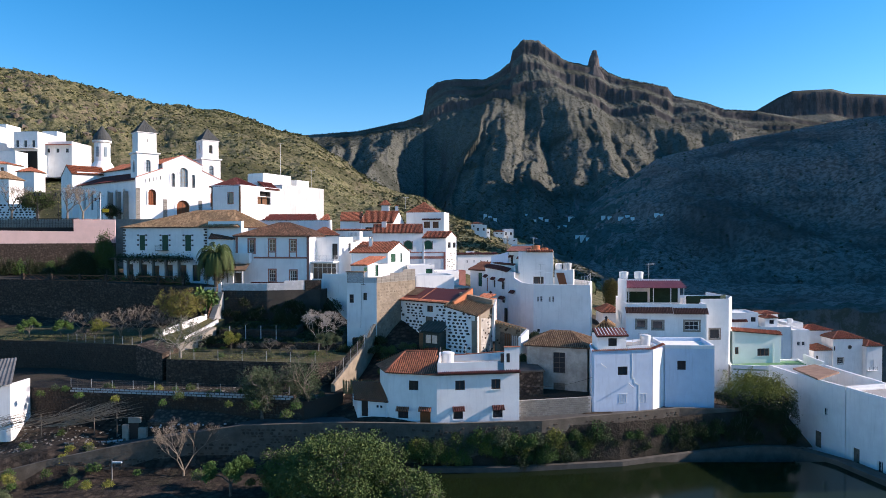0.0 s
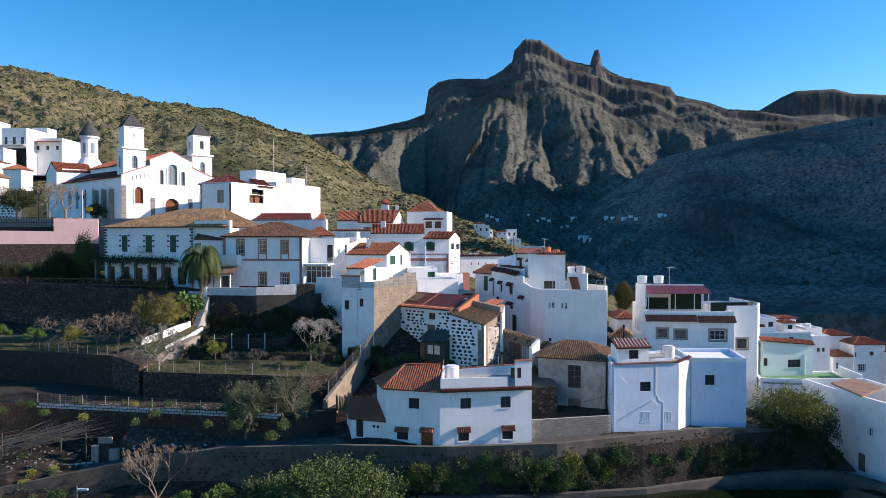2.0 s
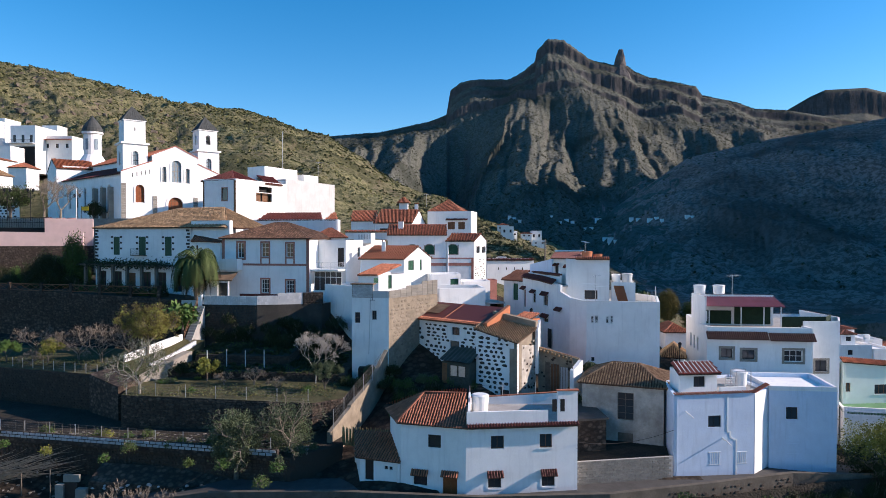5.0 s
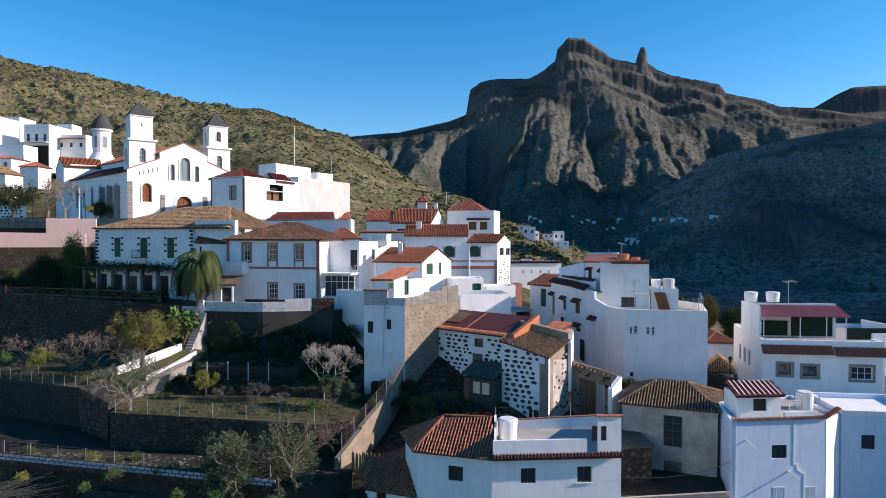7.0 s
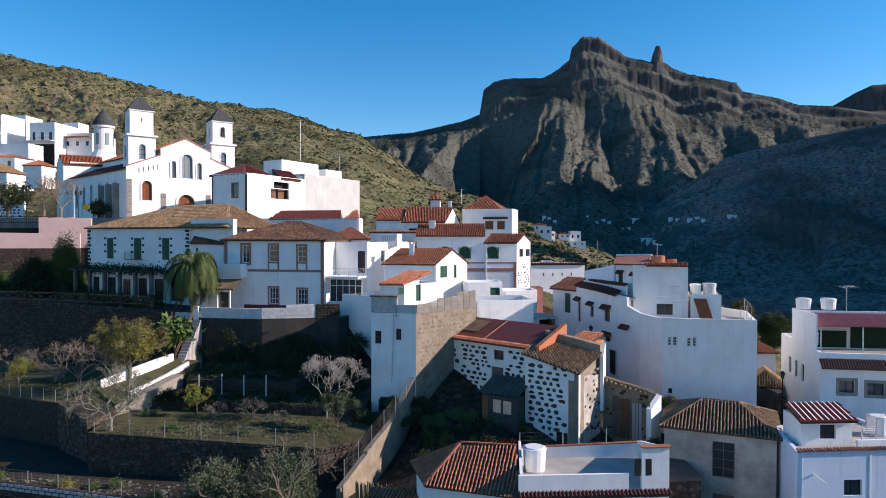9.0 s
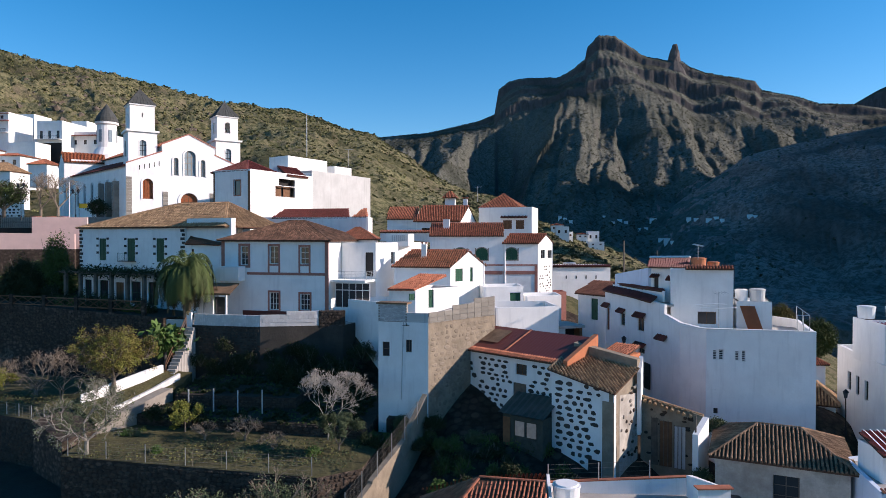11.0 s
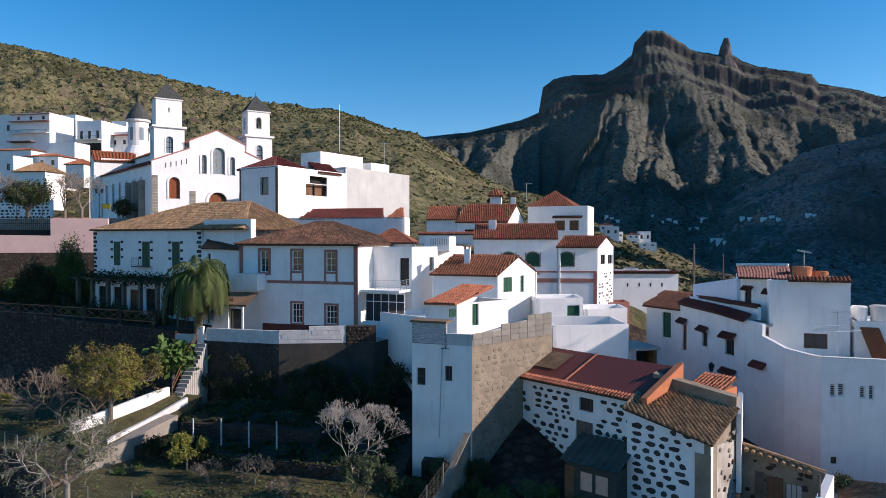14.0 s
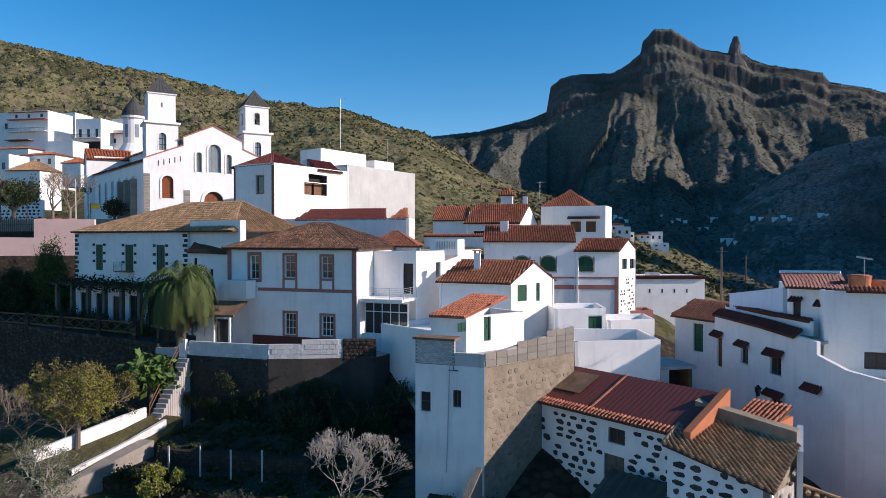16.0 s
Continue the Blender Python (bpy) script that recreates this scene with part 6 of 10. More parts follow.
plain_house("roof_room_block", "small white rooftop room", [(-37.6, 168.5), (-35.4, 173.0), (-39.0, 175.0), (-41.5, 170.0)], 41.8, 44.4)
# --- the church with two towers ---
CH0, CH1 = (-73.4, 156.35), (-56.8, 171.1)
church = thing("church", -73.0, 170.0, 34.0, "white church with twin bell towers, red roofs and arched windows", "church")
cf = Facade(CH0, CH1)
ct = Facade((CH0[0] + cf.out.x * 0.35 + cf.along.x * 6.2, CH0[1] + cf.out.y * 0.35 + cf.along.y * 6.2), (CH0[0] + cf.out.x * 0.35 + cf.along.x * 15.9, CH0[1] + cf.out.y * 0.35 + cf.along.y * 15.9))
BIG = (10.18, 12.28, 42.32, 47.14)
SM1 = (8.22, 9.10, 42.29, 45.64)
SM2 = (13.18, 14.10, 42.23, 45.55)
RED1 = (2.79, 4.57, 37.66, 41.44)
DOOR = (9.45, 12.64, 34.19, 39.02)
left = Facade(CH0, (ct.a.x, ct.a.y))
right = Facade((ct.b.x, ct.b.y), CH1)
RED2 = (22.2 - 6.2 - 9.7 - RED1[1] + 0.35, 22.2 - 6.2 - 9.7 - RED1[0] + 0.35, RED1[2], RED1[3])
wall(church, left, 33.0, (44.1, 46.6), WHITE, [(*RED1, 1)], 0.5)
wall(church, right, 33.0, (46.6, 44.1), WHITE, [(*RED2, 1)], 0.5)
sh = lambda q: (q[0] - 6.2, q[1] - 6.2, q[2], q[3])
BIG, SM1, SM2, DOOR = sh(BIG), sh(SM1), sh(SM2), sh(DOOR)
DOOR = (DOOR[0], DOOR[1], 34.6, DOOR[3])
wall(church, ct, 33.0, 47.95, WHITE, [(*BIG, 1), (*SM1, 1), (*SM2, 1), (*DOOR, 1)], 0.6, name="front_wall")
mid = ct.len / 2
bm = bmesh.new()
for off, flip in ((0.0, False), (-0.6, True)):
    pts = [ct.at(0, 47.95, off), ct.at(ct.len, 47.95, off), ct.at(mid, 50.2, off)]
    quad(bm, *(pts[::-1] if flip else pts))
part("gable", bm, WHITE, church)
bm = bmesh.new()
for a, b in (((-0.15, 47.9), (mid, 50.2)), ((mid, 50.2), (ct.len + 0.15, 47.9))):
    quad(bm, ct.at(a[0], a[1] + 0.22, 0.12), ct.at(b[0], b[1] + 0.22, 0.12), ct.at(b[0], b[1] + 0.22, -0.7), ct.at(a[0], a[1] + 0.22, -0.7))
    quad(bm, ct.at(a[0], a[1], 0.12), ct.at(b[0], b[1], 0.12), ct.at(b[0], b[1] + 0.22, 0.12), ct.at(a[0], a[1] + 0.22, 0.12))
for fa, za, zb in ((left, 44.1, 46.6), (right, 46.6, 44.1)):
    quad(bm, fa.at(0, za + 0.2, 0.1), fa.at(fa.len, zb + 0.2, 0.1), fa.at(fa.len, zb + 0.2, -0.7), fa.at(0, za + 0.2, -0.7))
    quad(bm, fa.at(0, za - 0.02, 0.1), fa.at(fa.len, zb - 0.02, 0.1), fa.at(fa.len, zb + 0.2, 0.1), fa.at(0, za + 0.2, 0.1))
part("coping", bm, TRIM, church)
bm = bmesh.new()
for e in (0.0, ct.len):
    pts = [ct.at(e, 33, 0), ct.at(e, 33, -0.5), ct.at(e, 47.9, -0.5), ct.at(e, 47.9, 0)]
    quad(bm, *pts)
part("return_wall", bm, WHITE, church)


def arch_ring(root, fa, q, width=0.35, out=0.12, mat=None, name="arch_moulding"):
    s0, s1, z0, z1 = q
    r, cx = (s1 - s0) / 2, (s0 + s1) / 2
    zc = z1 - r
    path = [(s0, z0), (s0, zc)] + [(cx - r * math.cos(t), zc + r * math.sin(t)) for t in [math.pi * k / 12 for k in range(1, 12)]] + [(s1, zc), (s1, z0)]
    outp = [(s0 - width, z0), (s0 - width, zc)] + [(cx - (r + width) * math.cos(t), zc + (r + width) * math.sin(t)) for t in [math.pi * k / 12 for k in range(1, 12)]] + [(s1 + width, zc), (s1 + width, z0)]
    bm = bmesh.new()
    for (a, b), (c, d) in zip(zip(path, path[1:]), zip(outp, outp[1:])):
        quad(bm, fa.at(*a, out), fa.at(*b, out), fa.at(*d, out), fa.at(*c, out))
        quad(bm, fa.at(*c, out), fa.at(*d, out), fa.at(*d, 0), fa.at(*c, 0))
        quad(bm, fa.at(*b, out), fa.at(*a, out), fa.at(*a, -0.1), fa.at(*b, -0.1))
    return part(name, bm, mat or WHITE, root)


def arch_fill(root, fa, q, mat, deep=0.3, bars=(2, 3), bar_mat=None, name="window"):
    s0, s1, z0, z1 = q
    bm = bmesh.new()
    fa.box(bm, s0 - 0.05, s1 + 0.05, z0 - 0.05, z1 + 0.05, -deep - 0.06, -deep)
    w = part(name, bm, mat, root)
    bm = bmesh.new()
    for k in range(bars[0] + 2):
        c = s0 + (s1 - s0) * k / (bars[0] + 1)
        fa.box(bm, c - 0.05, c + 0.05, z0, z1, -deep, -deep + 0.05)
    for k in range(bars[1] + 2):
        c = z0 + (z1 - z0) * k / (bars[1] + 1)
        fa.box(bm, s0, s1, c - 0.05, c + 0.05, -deep, -deep + 0.045)
    part("glazing_grid" if mat is LEADGLASS else "panelling", bm, bar_mat or mat, w)


LEADGLASS = material("leaded_grey_glass", (0.22, 0.28, 0.31), 0.25, 0.2, 2.5, 10.0, 0.1)
for q in (BIG, SM1, SM2):
    arch_fill(church, ct, q, LEADGLASS, bar_mat=STONE)
    arch_ring(church, ct, q, 0.3)
arch_fill(church, ct, DOOR, REDWOOD, 0.45, (3, 4), BROWNWOOD, "door")
arch_ring(church, ct, DOOR, 0.5)
for fa, q in ((left, RED1), (right, RED2)):
    arch_fill(church, fa, q, REDWOOD, 0.3, (3, 5), REDWOOD, "shutter")
    arch_ring(church, fa, q, 0.3)
for fa, s, top in ((left, 0.0, 41.6), (ct, 0.0, 39.2), (ct, ct.len - 1.0, 39.2)):
    z = 33.0
    while z < top - 0.3:
        bm = bmesh.new()
        fa.box(bm, s + 0.01, s + 0.96, z + 0.012, z + 0.5, 0.0, 0.08)
        part("corner_block", bm, QUOINSTONE, church)
        z += 0.51
bm = bmesh.new()
for k in range(5):
    left.box(bm, 2.2 + k * 0.85, 2.34 + k * 0.85, 43.0 + k * 0.22, 43.9 + k * 0.22, 0.0, 0.02)
part("slit", bm, DARKFRAME, church)
# nave side wall and roofs
N1 = (-98.6, 176.4)
nv = Facade(N1, CH0)
nh = []
for d in (5.0, 9.0, 13.5, 18.0, 22.5, 27.0):
    nh.append((nv.len - d - 1.3, nv.len - d, 37.0, 41.6))
wall(church, nv, 32.0, 43.6, WHITE, [(*h, 1) for h in nh], 0.5)
for h in nh:
    arch_fill(church, nv, h, LEADGLASS, 0.3, (1, 3), IRON)
    arch_ring(church, nv, h, 0.22, 0.08)
bm = bmesh.new()
for d in (3.6, 7.4, 11.5):
    nv.box(bm, nv.len - d - 0.9, nv.len - d, 32.0, 41.0, 0.0, 0.9)
part("buttress", bm, STONE, church)
Nv = Vector((N1[0], N1[1], 0)) - Vector((CH0[0], CH0[1], 0))
c0, c1 = Vector((*CH0, 0)), Vector((*CH1, 0))


def cp(s, d, z):
    q = c0 + cf.along * s + Nv.normalized() * d
    return Vector((q.x, q.y, z))


deepc = Nv.length
tiled_roof(church, [(cp(-0.4, 0.3, 43.6), cp(6.3, 0.3, 46.3), cp(6.3, deepc, 46.3), cp(-0.4, deepc, 43.6))], REDTILE, name="aisle_roof")
tiled_roof(church, [(cp(22.6, 0.3, 43.6), cp(16, 0.3, 46.3), cp(16, deepc, 46.3), cp(22.6, deepc, 43.6))], REDTILE, name="aisle_roof")
tiled_roof(church, [(cp(6.0, 0.6, 47.6), cp(11.05, 0.6, 50.0), cp(11.05, deepc, 50.0), cp(6.0, deepc, 47.6))], TILE, [(cp(11.05, 0.6, 50.05), cp(11.05, deepc, 50.05))], name="nave_roof")
tiled_roof(church, [(cp(16.1, 0.6, 47.6), cp(11.05, 0.6, 50.0), cp(11.05, deepc, 50.0), cp(16.1, deepc, 47.6))], TILE, name="nave_roof")
for s, zt in ((6.2, 47.7), (16.0, 47.7), (22.2, 43.6)):
    bm = bmesh.new()
    a, b = cp(s, 0.4, 33.0), cp(s, deepc, 33.0)
    o = cf.along * 0.4
    quad(bm, a, b, Vector((b.x, b.y, zt)), Vector((a.x, a.y, zt)))
    quad(bm, a + o, Vector((a.x + o.x, a.y + o.y, zt)), Vector((b.x + o.x, b.y + o.y, zt)), b + o)
    part("nave_wall", bm, WHITE, church)
bm = bmesh.new()
pts = [cp(s, deepc, 0) for s in (0, 22.2)]
bf = Facade((pts[1].x, pts[1].y), (pts[0].x, pts[0].y))
bf.box(bm, 0, bf.len, 33, 47.5, -0.5, 0)
part("rear_wall", bm, WHITE, church)
# transept wing behind
tw = [(-99.18, 175.00), (-93.07, 180.00), (-99.69, 189.00), (-107.86, 185.00)]
tr, TRF = house("church_transept", "white church wing with orange tiled roof", tw, 33.0, 46.90, WHITE, category="church wing", group="")
gable_roof(tr, tw, 46.90, 2.6, ORANGETILE, WHITE)


def tower(s, d, w, zs, bells, name="bell_tower"):
    """A square bell tower in two stages with arched openings and a pyramid roof. zs: base, first cornice, eaves, tip."""
    c = c0 + cf.along * s - cf.out * d
    root = thing(name, c.x, c.y, zs[0], "white square bell tower with arched openings and grey pyramid roof", "bell tower", "church towers")
    u, v = cf.along, -cf.out

    def ring(h):
        return [((c + u * a * h + v * b * h).x, (c + u * a * h + v * b * h).y) for a, b in ((-1, -1), (1, -1), (1, 1), (-1, 1))]

    for h, za, zb, zw, ww, hh in ((w / 2, zs[0], zs[1], zs[1] - 4.4, 1.2, 2.9), (w / 2 * 0.86, zs[1] + 0.35, zs[2], zs[1] + 1.7, 1.0, 2.2)):
        p = ring(h)
        for i in range(4):
            fa = Facade(p[i], p[(i + 1) % 4])
            hole = (fa.len / 2 - ww / 2, fa.len / 2 + ww / 2, zw, zw + hh)
            if za != zs[0] and not bells:
                # the blind upper stage has a narrow slit alone
                hole = (fa.len / 2 - 0.12, fa.len / 2 + 0.12, zw + 1.1, zw + 1.9)
                wall(root, fa, za, zb, WHITE, [hole], 0.35)
                continue
            wall(root, fa, za, zb, WHITE, [(*hole, 1)], 0.35)
            arch_ring(root, fa, hole, 0.2, 0.06)
            if za == zs[0]:
                arch_fill(root, fa, hole, LEADGLASS, 0.25, (1, 2), IRON)
    bm = bmesh.new()
    prism(bm, ring(w / 2 + 0.35), zs[1], zs[1] + 0.35)
    part("cornice", bm, WHITE, root)
    bm = bmesh.new()
    prism(bm, ring(w / 2 * 0.86 + 0.2), zs[2], zs[2] + 0.22)
    part("cornice", bm, WHITE, root)
    bm = bmesh.new()
    p = [Vector((*q, zs[2] + 0.22)) for q in ring(w / 2 * 0.86 + 0.3)]
    tip = Vector((c.x, c.y, zs[3]))
    lo = [bm.verts.new(q) for q in p]
    t = bm.verts.new(tip)
    for i in range(4):
        bm.faces.new((lo[i], lo[(i + 1) % 4], t))
    bm.faces.new(lo[::-1])
    for i in range(4):
        a, b = p[i], p[(i + 1) % 4]
        for k in range(1, 7):
            e = a.lerp(b, k / 7)
            f = tip.lerp(e, abs(k / 7 - 0.5) * 2 * 0.85 + 0.02) if k != 3 and k != 4 else tip
            m = e.lerp(tip, 0.92 - abs(k - 3.5) / 3.5 * 0.86)
            tube(bm, e, m, 0.05, 0.04, 4)
    part("pyramid_roof", bm, SLATE, root, "grey slate pyramid roof")
    bm = bmesh.new()
    tube(bm, tip, tip + Vector((0, 0, 0.5)), 0.05, 0.02, 6)
    part("finial", bm, IRON, root)
    if not bells:
        return
    bm = bmesh.new()
    bell = Vector((c.x, c.y, zs[1] + 2.3))
    tube(bm, bell, bell + Vector((0, 0, 0.9)), 0.5, 0.25, 12)
    tube(bm, bell + Vector((0, 0, 0.9)), bell + Vector((0, 0, 1.4)), 0.05, 0.05, 6)
    part("bell", bm, IRON, root)


tower(3.0, 2.9, 5.0, (42.0, 50.1, 55.1, 58.6), False)
tower(19.4, 4.8, 4.9, (42.0, 50.0, 54.9, 58.5), True)
# lantern over the crossing
lx, ly = -97.2, 187.0
dome = thing("church_lantern", lx, ly, 46.0, "round white church lantern with grey conical roof", "lantern tower")
bm = bmesh.new()
n = 20
prof = [(3.2, 46.0), (3.2, 49.6), (2.6, 50.6), (2.1, 51.4), (2.1, 56.6), (2.5, 56.8), (2.5, 57.3)]
rings = [[bm.verts.new((lx + r * math.cos(2 * math.pi * k / n), ly + r * math.sin(2 * math.pi * k / n), z)) for k in range(n)] for r, z in prof]
for a, b in zip(rings, rings[1:]):
    for k in range(n):
        bm.faces.new((a[k], a[(k + 1) % n], b[(k + 1) % n], b[k]))
bm.faces.new(rings[-1])
part("drum", bm, WHITE, dome)
bm = bmesh.new()
prof = [(2.6, 57.3), (2.3, 58.3), (1.7, 59.3), (0.9, 60.4), (0.06, 61.6)]
rings = [[bm.verts.new((lx + r * math.cos(2 * math.pi * k / n), ly + r * math.sin(2 * math.pi * k / n), z)) for k in range(n)] for r, z in prof]
for a, b in zip(rings, rings[1:]):
    for k in range(n):
        bm.faces.new((a[k], a[(k + 1) % n], b[(k + 1) % n], b[k]))
bm.faces.new(rings[-1])
part("conical_roof", bm, SLATE, dome)
for k in range(6):
    t = 2 * math.pi * k / 6 + 0.4
    bm = bmesh.new()
    m = Matrix.Translation((lx + 2.1 * math.cos(t), ly + 2.1 * math.sin(t), 0)) @ Matrix.Rotation(t, 4, "Z")
    box(bm, -0.03, 0.05, -0.4, 0.4, 52.6, 55.4, m)
    part("lantern_window", bm, LEADGLASS, dome)

# --- stone house with the red roof ---
S_PTS = [(-7.5, 106.0), (1.6, 98.8), (4.2, 102.3), (-4.9, 109.4)]
house_s, S = house("stone_house", "whitewashed rubble stone house with dark stones and red painted roof", S_PTS, 11.5, 19.6, WHITE, [
    (0, "win", (6.31, 7.54, 18.15, 19.13), dict(mat=BROWNWOOD, bars=(1, 0))),
    (0, "door", (6.01, 7.50, 15.19, 17.41), dict(mat=GREYWOOD, panels=2)),
], thick=0.5)
o, u, v = Vector((-7.5, 106.0, 19.75)), S[0].along, -S[0].out
e0, e1 = o - v * 0.4 - u * 0.15, o - v * 0.4 + u * 11.6
r0, r1 = o + v * 4.3 - u * 0.15 + Vector((0, 0, 1.75)), o + v * 4.3 + u * 11.6 + Vector((0, 0, 1.75))
roof_s = tiled_roof(house_s, [(e0, e1, e1.lerp(r1, 0.14), e0.lerp(r0, 0.14))], TILE, [(e0, r0), (e1 + Vector((0, 0, 0.1)), r1 + Vector((0, 0, 0.1))), (e0.lerp(e1, 0.42), r0.lerp(r1, 0.42))], name="eaves_tiles")
bm = bmesh.new()
prism_pts = [e0.lerp(r0, 0.12), e1.lerp(r1, 0.12), r1, r0]
for k in range(68):
    a, b = k / 68, (k + 1) / 68
    p = [prism_pts[0].lerp(prism_pts[1], a), prism_pts[0].lerp(prism_pts[1], b), prism_pts[3].lerp(prism_pts[2], b), prism_pts[3].lerp(prism_pts[2], a)]
    da, db = Vector((0, 0, 0.035 if k % 2 else 0.022)), Vector((0, 0, 0.022 if k % 2 else 0.035))
    quad(bm, p[0] + da, p[1] + db, p[2] + db, p[3] + da)
bmesh.ops.remove_doubles(bm, verts=bm.verts, dist=0.001)
part("painted_roof", bm, REDTILE, house_s, "dark red painted roof")
bm = bmesh.new()
quad(bm, *[q + Vector((0, 0, 0.12)) for q in (e0.lerp(r0, 0.35).lerp(e1.lerp(r1, 0.35), 0.07), e0.lerp(r0, 0.35).lerp(e1.lerp(r1, 0.35), 0.28), e0.lerp(r0, 0.85).lerp(e1.lerp(r1, 0.85), 0.28), e0.lerp(r0, 0.85).lerp(e1.lerp(r1, 0.85), 0.09))])
part("roof_patch", bm, OLDTILE, house_s)
bm = bmesh.new()
ORANGE = material("orange_render", (0.48, 0.17, 0.08), 0.9, 0.12, 0.8, 9.0, 0.15, (0.3, 0.12, 0.07), 0.4)
q0, q1 = o + u * 11.6, o + u * 11.6 + v * 4.4
w = u * 0.45
pts = [q0 - v * 0.4, q1, q1 + w, q0 - v * 0.4 + w]
vs = [bm.verts.new(p + Vector((0, 0, h))) for p, h in zip(pts, (-1.0, -1.0, -1.0, -1.0))] + [bm.verts.new(p + Vector((0, 0, h))) for p, h in zip(pts, (0.35, 2.1, 2.1, 0.35))]
for f in ((0, 1, 5, 4), (1, 2, 6, 5), (2, 3, 7, 6), (3, 0, 4, 7), (4, 5, 6, 7)):
    bm.faces.new([vs[i] for i in f])
part("orange_verge", bm, ORANGE, house_s)
bm = bmesh.new()
box_pts = [o + v * 4.6 + u * 12.2, o + v * 4.6 + u * 14.6, o + v * 7.2 + u * 14.6, o + v * 7.2 + u * 12.2]
prism(bm, [(p.x, p.y) for p in box_pts], 14.0, 20.2)
og = lone("orange_outhouse", bm, ORANGE, "orange rendered outhouse with red tiled top", "outhouse")
tiled_roof(og, [(Vector((*box_pts[0].xy, 20.2)), Vector((*box_pts[1].xy, 20.2)), Vector((*box_pts[2].xy, 20.8)), Vector((*box_pts[3].xy, 20.8)))], TILE, name="roof")
# lower wing with the tan roof
S2_PTS = [(0.4, 97.8), (5.0, 94.9), (7.4, 99.4), (2.4, 101.6)]
root = thing("stone_wing", 4.0, 98.0, 11.0, "whitewashed stone wing with sloping tan tiled roof", "house", "village houses")
s2 = [Facade(S2_PTS[i], S2_PTS[(i + 1) % 4]) for i in range(4)]
tops = [(19.35, 18.25), (18.25, 19.4), (19.4, 20.4), (20.4, 19.35)]
for i, fa in enumerate(s2):
    wall(root, fa, 10.5, tops[i], [WHITE, MASONRY, MASONRY, WHITE][i], (), 0.4)
bm = bmesh.new()
s2[0].box(bm, s2[0].len - 0.95, s2[0].len + 0.02, 10.5, 17.6, 0.0, 0.06)
part("bare_corner", bm, MASONRY, root)
# flat panel on the wall, its colour standing for an unlit cellar hole
bm = bmesh.new()
s2[0].box(bm, 3.3, 4.4, 11.0, 12.8, -0.02, 0.03)
part("cellar_opening", bm, UNLIT_BLACK, root)
tp = [Vector((S2_PTS[0][0] - 0.3, S2_PTS[0][1] - 0.1, 19.55)), Vector((S2_PTS[1][0] + 0.0, S2_PTS[1][1] - 0.4, 18.35)), Vector((7.7, 99.2, 19.45)), Vector((2.2, 101.4, 20.5))]
tiled_roof(root, [tp], TANTILE, [(tp[0], tp[3])], name="roof", label="tan barrel-tile roof")
bm = bmesh.new()
prism(bm, [(2.5, 101.3), (7.5, 99.1), (7.9, 99.9), (2.9, 102.1)], 14.0, [21.2, 20.2, 20.2, 21.2])
part("upstand_wall", bm, MASONRY, root)
bm = bmesh.new()
prism(bm, [(7.45, 98.9), (7.75, 98.8), (8.2, 100.2), (7.9, 100.3)], 14.0, [19.2, 19.2, 20.3, 20.3])
part("white_edge", bm, WHITE, root)
WING, WING_ROOT = s2, root
# roofless ruin beside it
ruin = thing("ruined_shed", 9.5, 97.5, 11.0, "ruined lean-to with broken wall, timber door and tile remnants", "ruin")
for q0, q1, za, zb, m in (((5.6, 96.0), (7.6, 99.3), 17.9, 17.4, CREAM), ((7.9, 99.6), (12.4, 97.6), 17.0, 16.0, MASONRY), ((12.4, 97.6), (11.0, 95.4), 16.0, 15.2, WHITE)):
    fa = Facade(q0, q1)
    wall(ruin, fa, 10.5, (za, zb), m, (), 0.45)
fa = Facade((7.9, 99.6), (12.4, 97.6))
rnd = random.Random(91)
for s, w, m in ((0.9, 0.55, GREYWOOD), (1.55, 1.0, BROWNWOOD), (2.7, 0.9, GREYWHITE)):
    bm = bmesh.new()
    fa.box(bm, s, s + w, 11.5, 15.6 - 0.25 * s, 0.02, 0.08)
    part("door", bm, m, ruin)
    for k in range(3):
        bm = bmesh.new()
        fa.box(bm, s + w * k / 3, s + w * k / 3 + 0.05, 11.5, 15.7 - 0.25 * s, 0.08, 0.14)
        part("door_batten", bm, GREYWOOD, ruin)
for k in range(26):
    bm = bmesh.new()
    s, z = rnd.uniform(0.1, 4.2), rnd.uniform(11.5, 16.0)
    stone(bm, fa, s, s + rnd.uniform(0.3, 0.55), z, z + rnd.uniform(0.2, 0.35), rnd, 0.07)
    part("stone", bm, DRYSTONE, ruin)
fb = Facade((5.6, 96.0), (7.6, 99.3))
for k in range(30):
    bm = bmesh.new()
    s, z = rnd.uniform(0.05, 3.3), rnd.uniform(12.0, 18.0)
    stone(bm, fb, s, s + rnd.uniform(0.3, 0.6), z, z + rnd.uniform(0.2, 0.4), rnd, 0.09)
    part("stone", bm, DRYSTONE if k % 2 else STONE, ruin)
for k in range(9):
    bm = bmesh.new()
    a = fa.at(0.4 + k * 0.45, 16.95 - k * 0.1, -0.2)
    tube(bm, a, a + fa.out * 0.55 + Vector((rnd.uniform(-0.1, 0.1), 0, -0.2)), 0.13, 0.15, 6)
    part("tile", bm, TANTILE, ruin)
bm = bmesh.new()
tube(bm, (11.3, 95.6, 11.0), (11.3, 95.6, 16.6), 0.08, 0.07, 7)
part("post", bm, GREYWOOD, ruin)
bm = bmesh.new()
cap_line(bm, (7.9, 99.6, 17.1), (12.4, 97.6, 16.1), 0.16)
part("wall_tiles", bm, TANTILE, ruin)
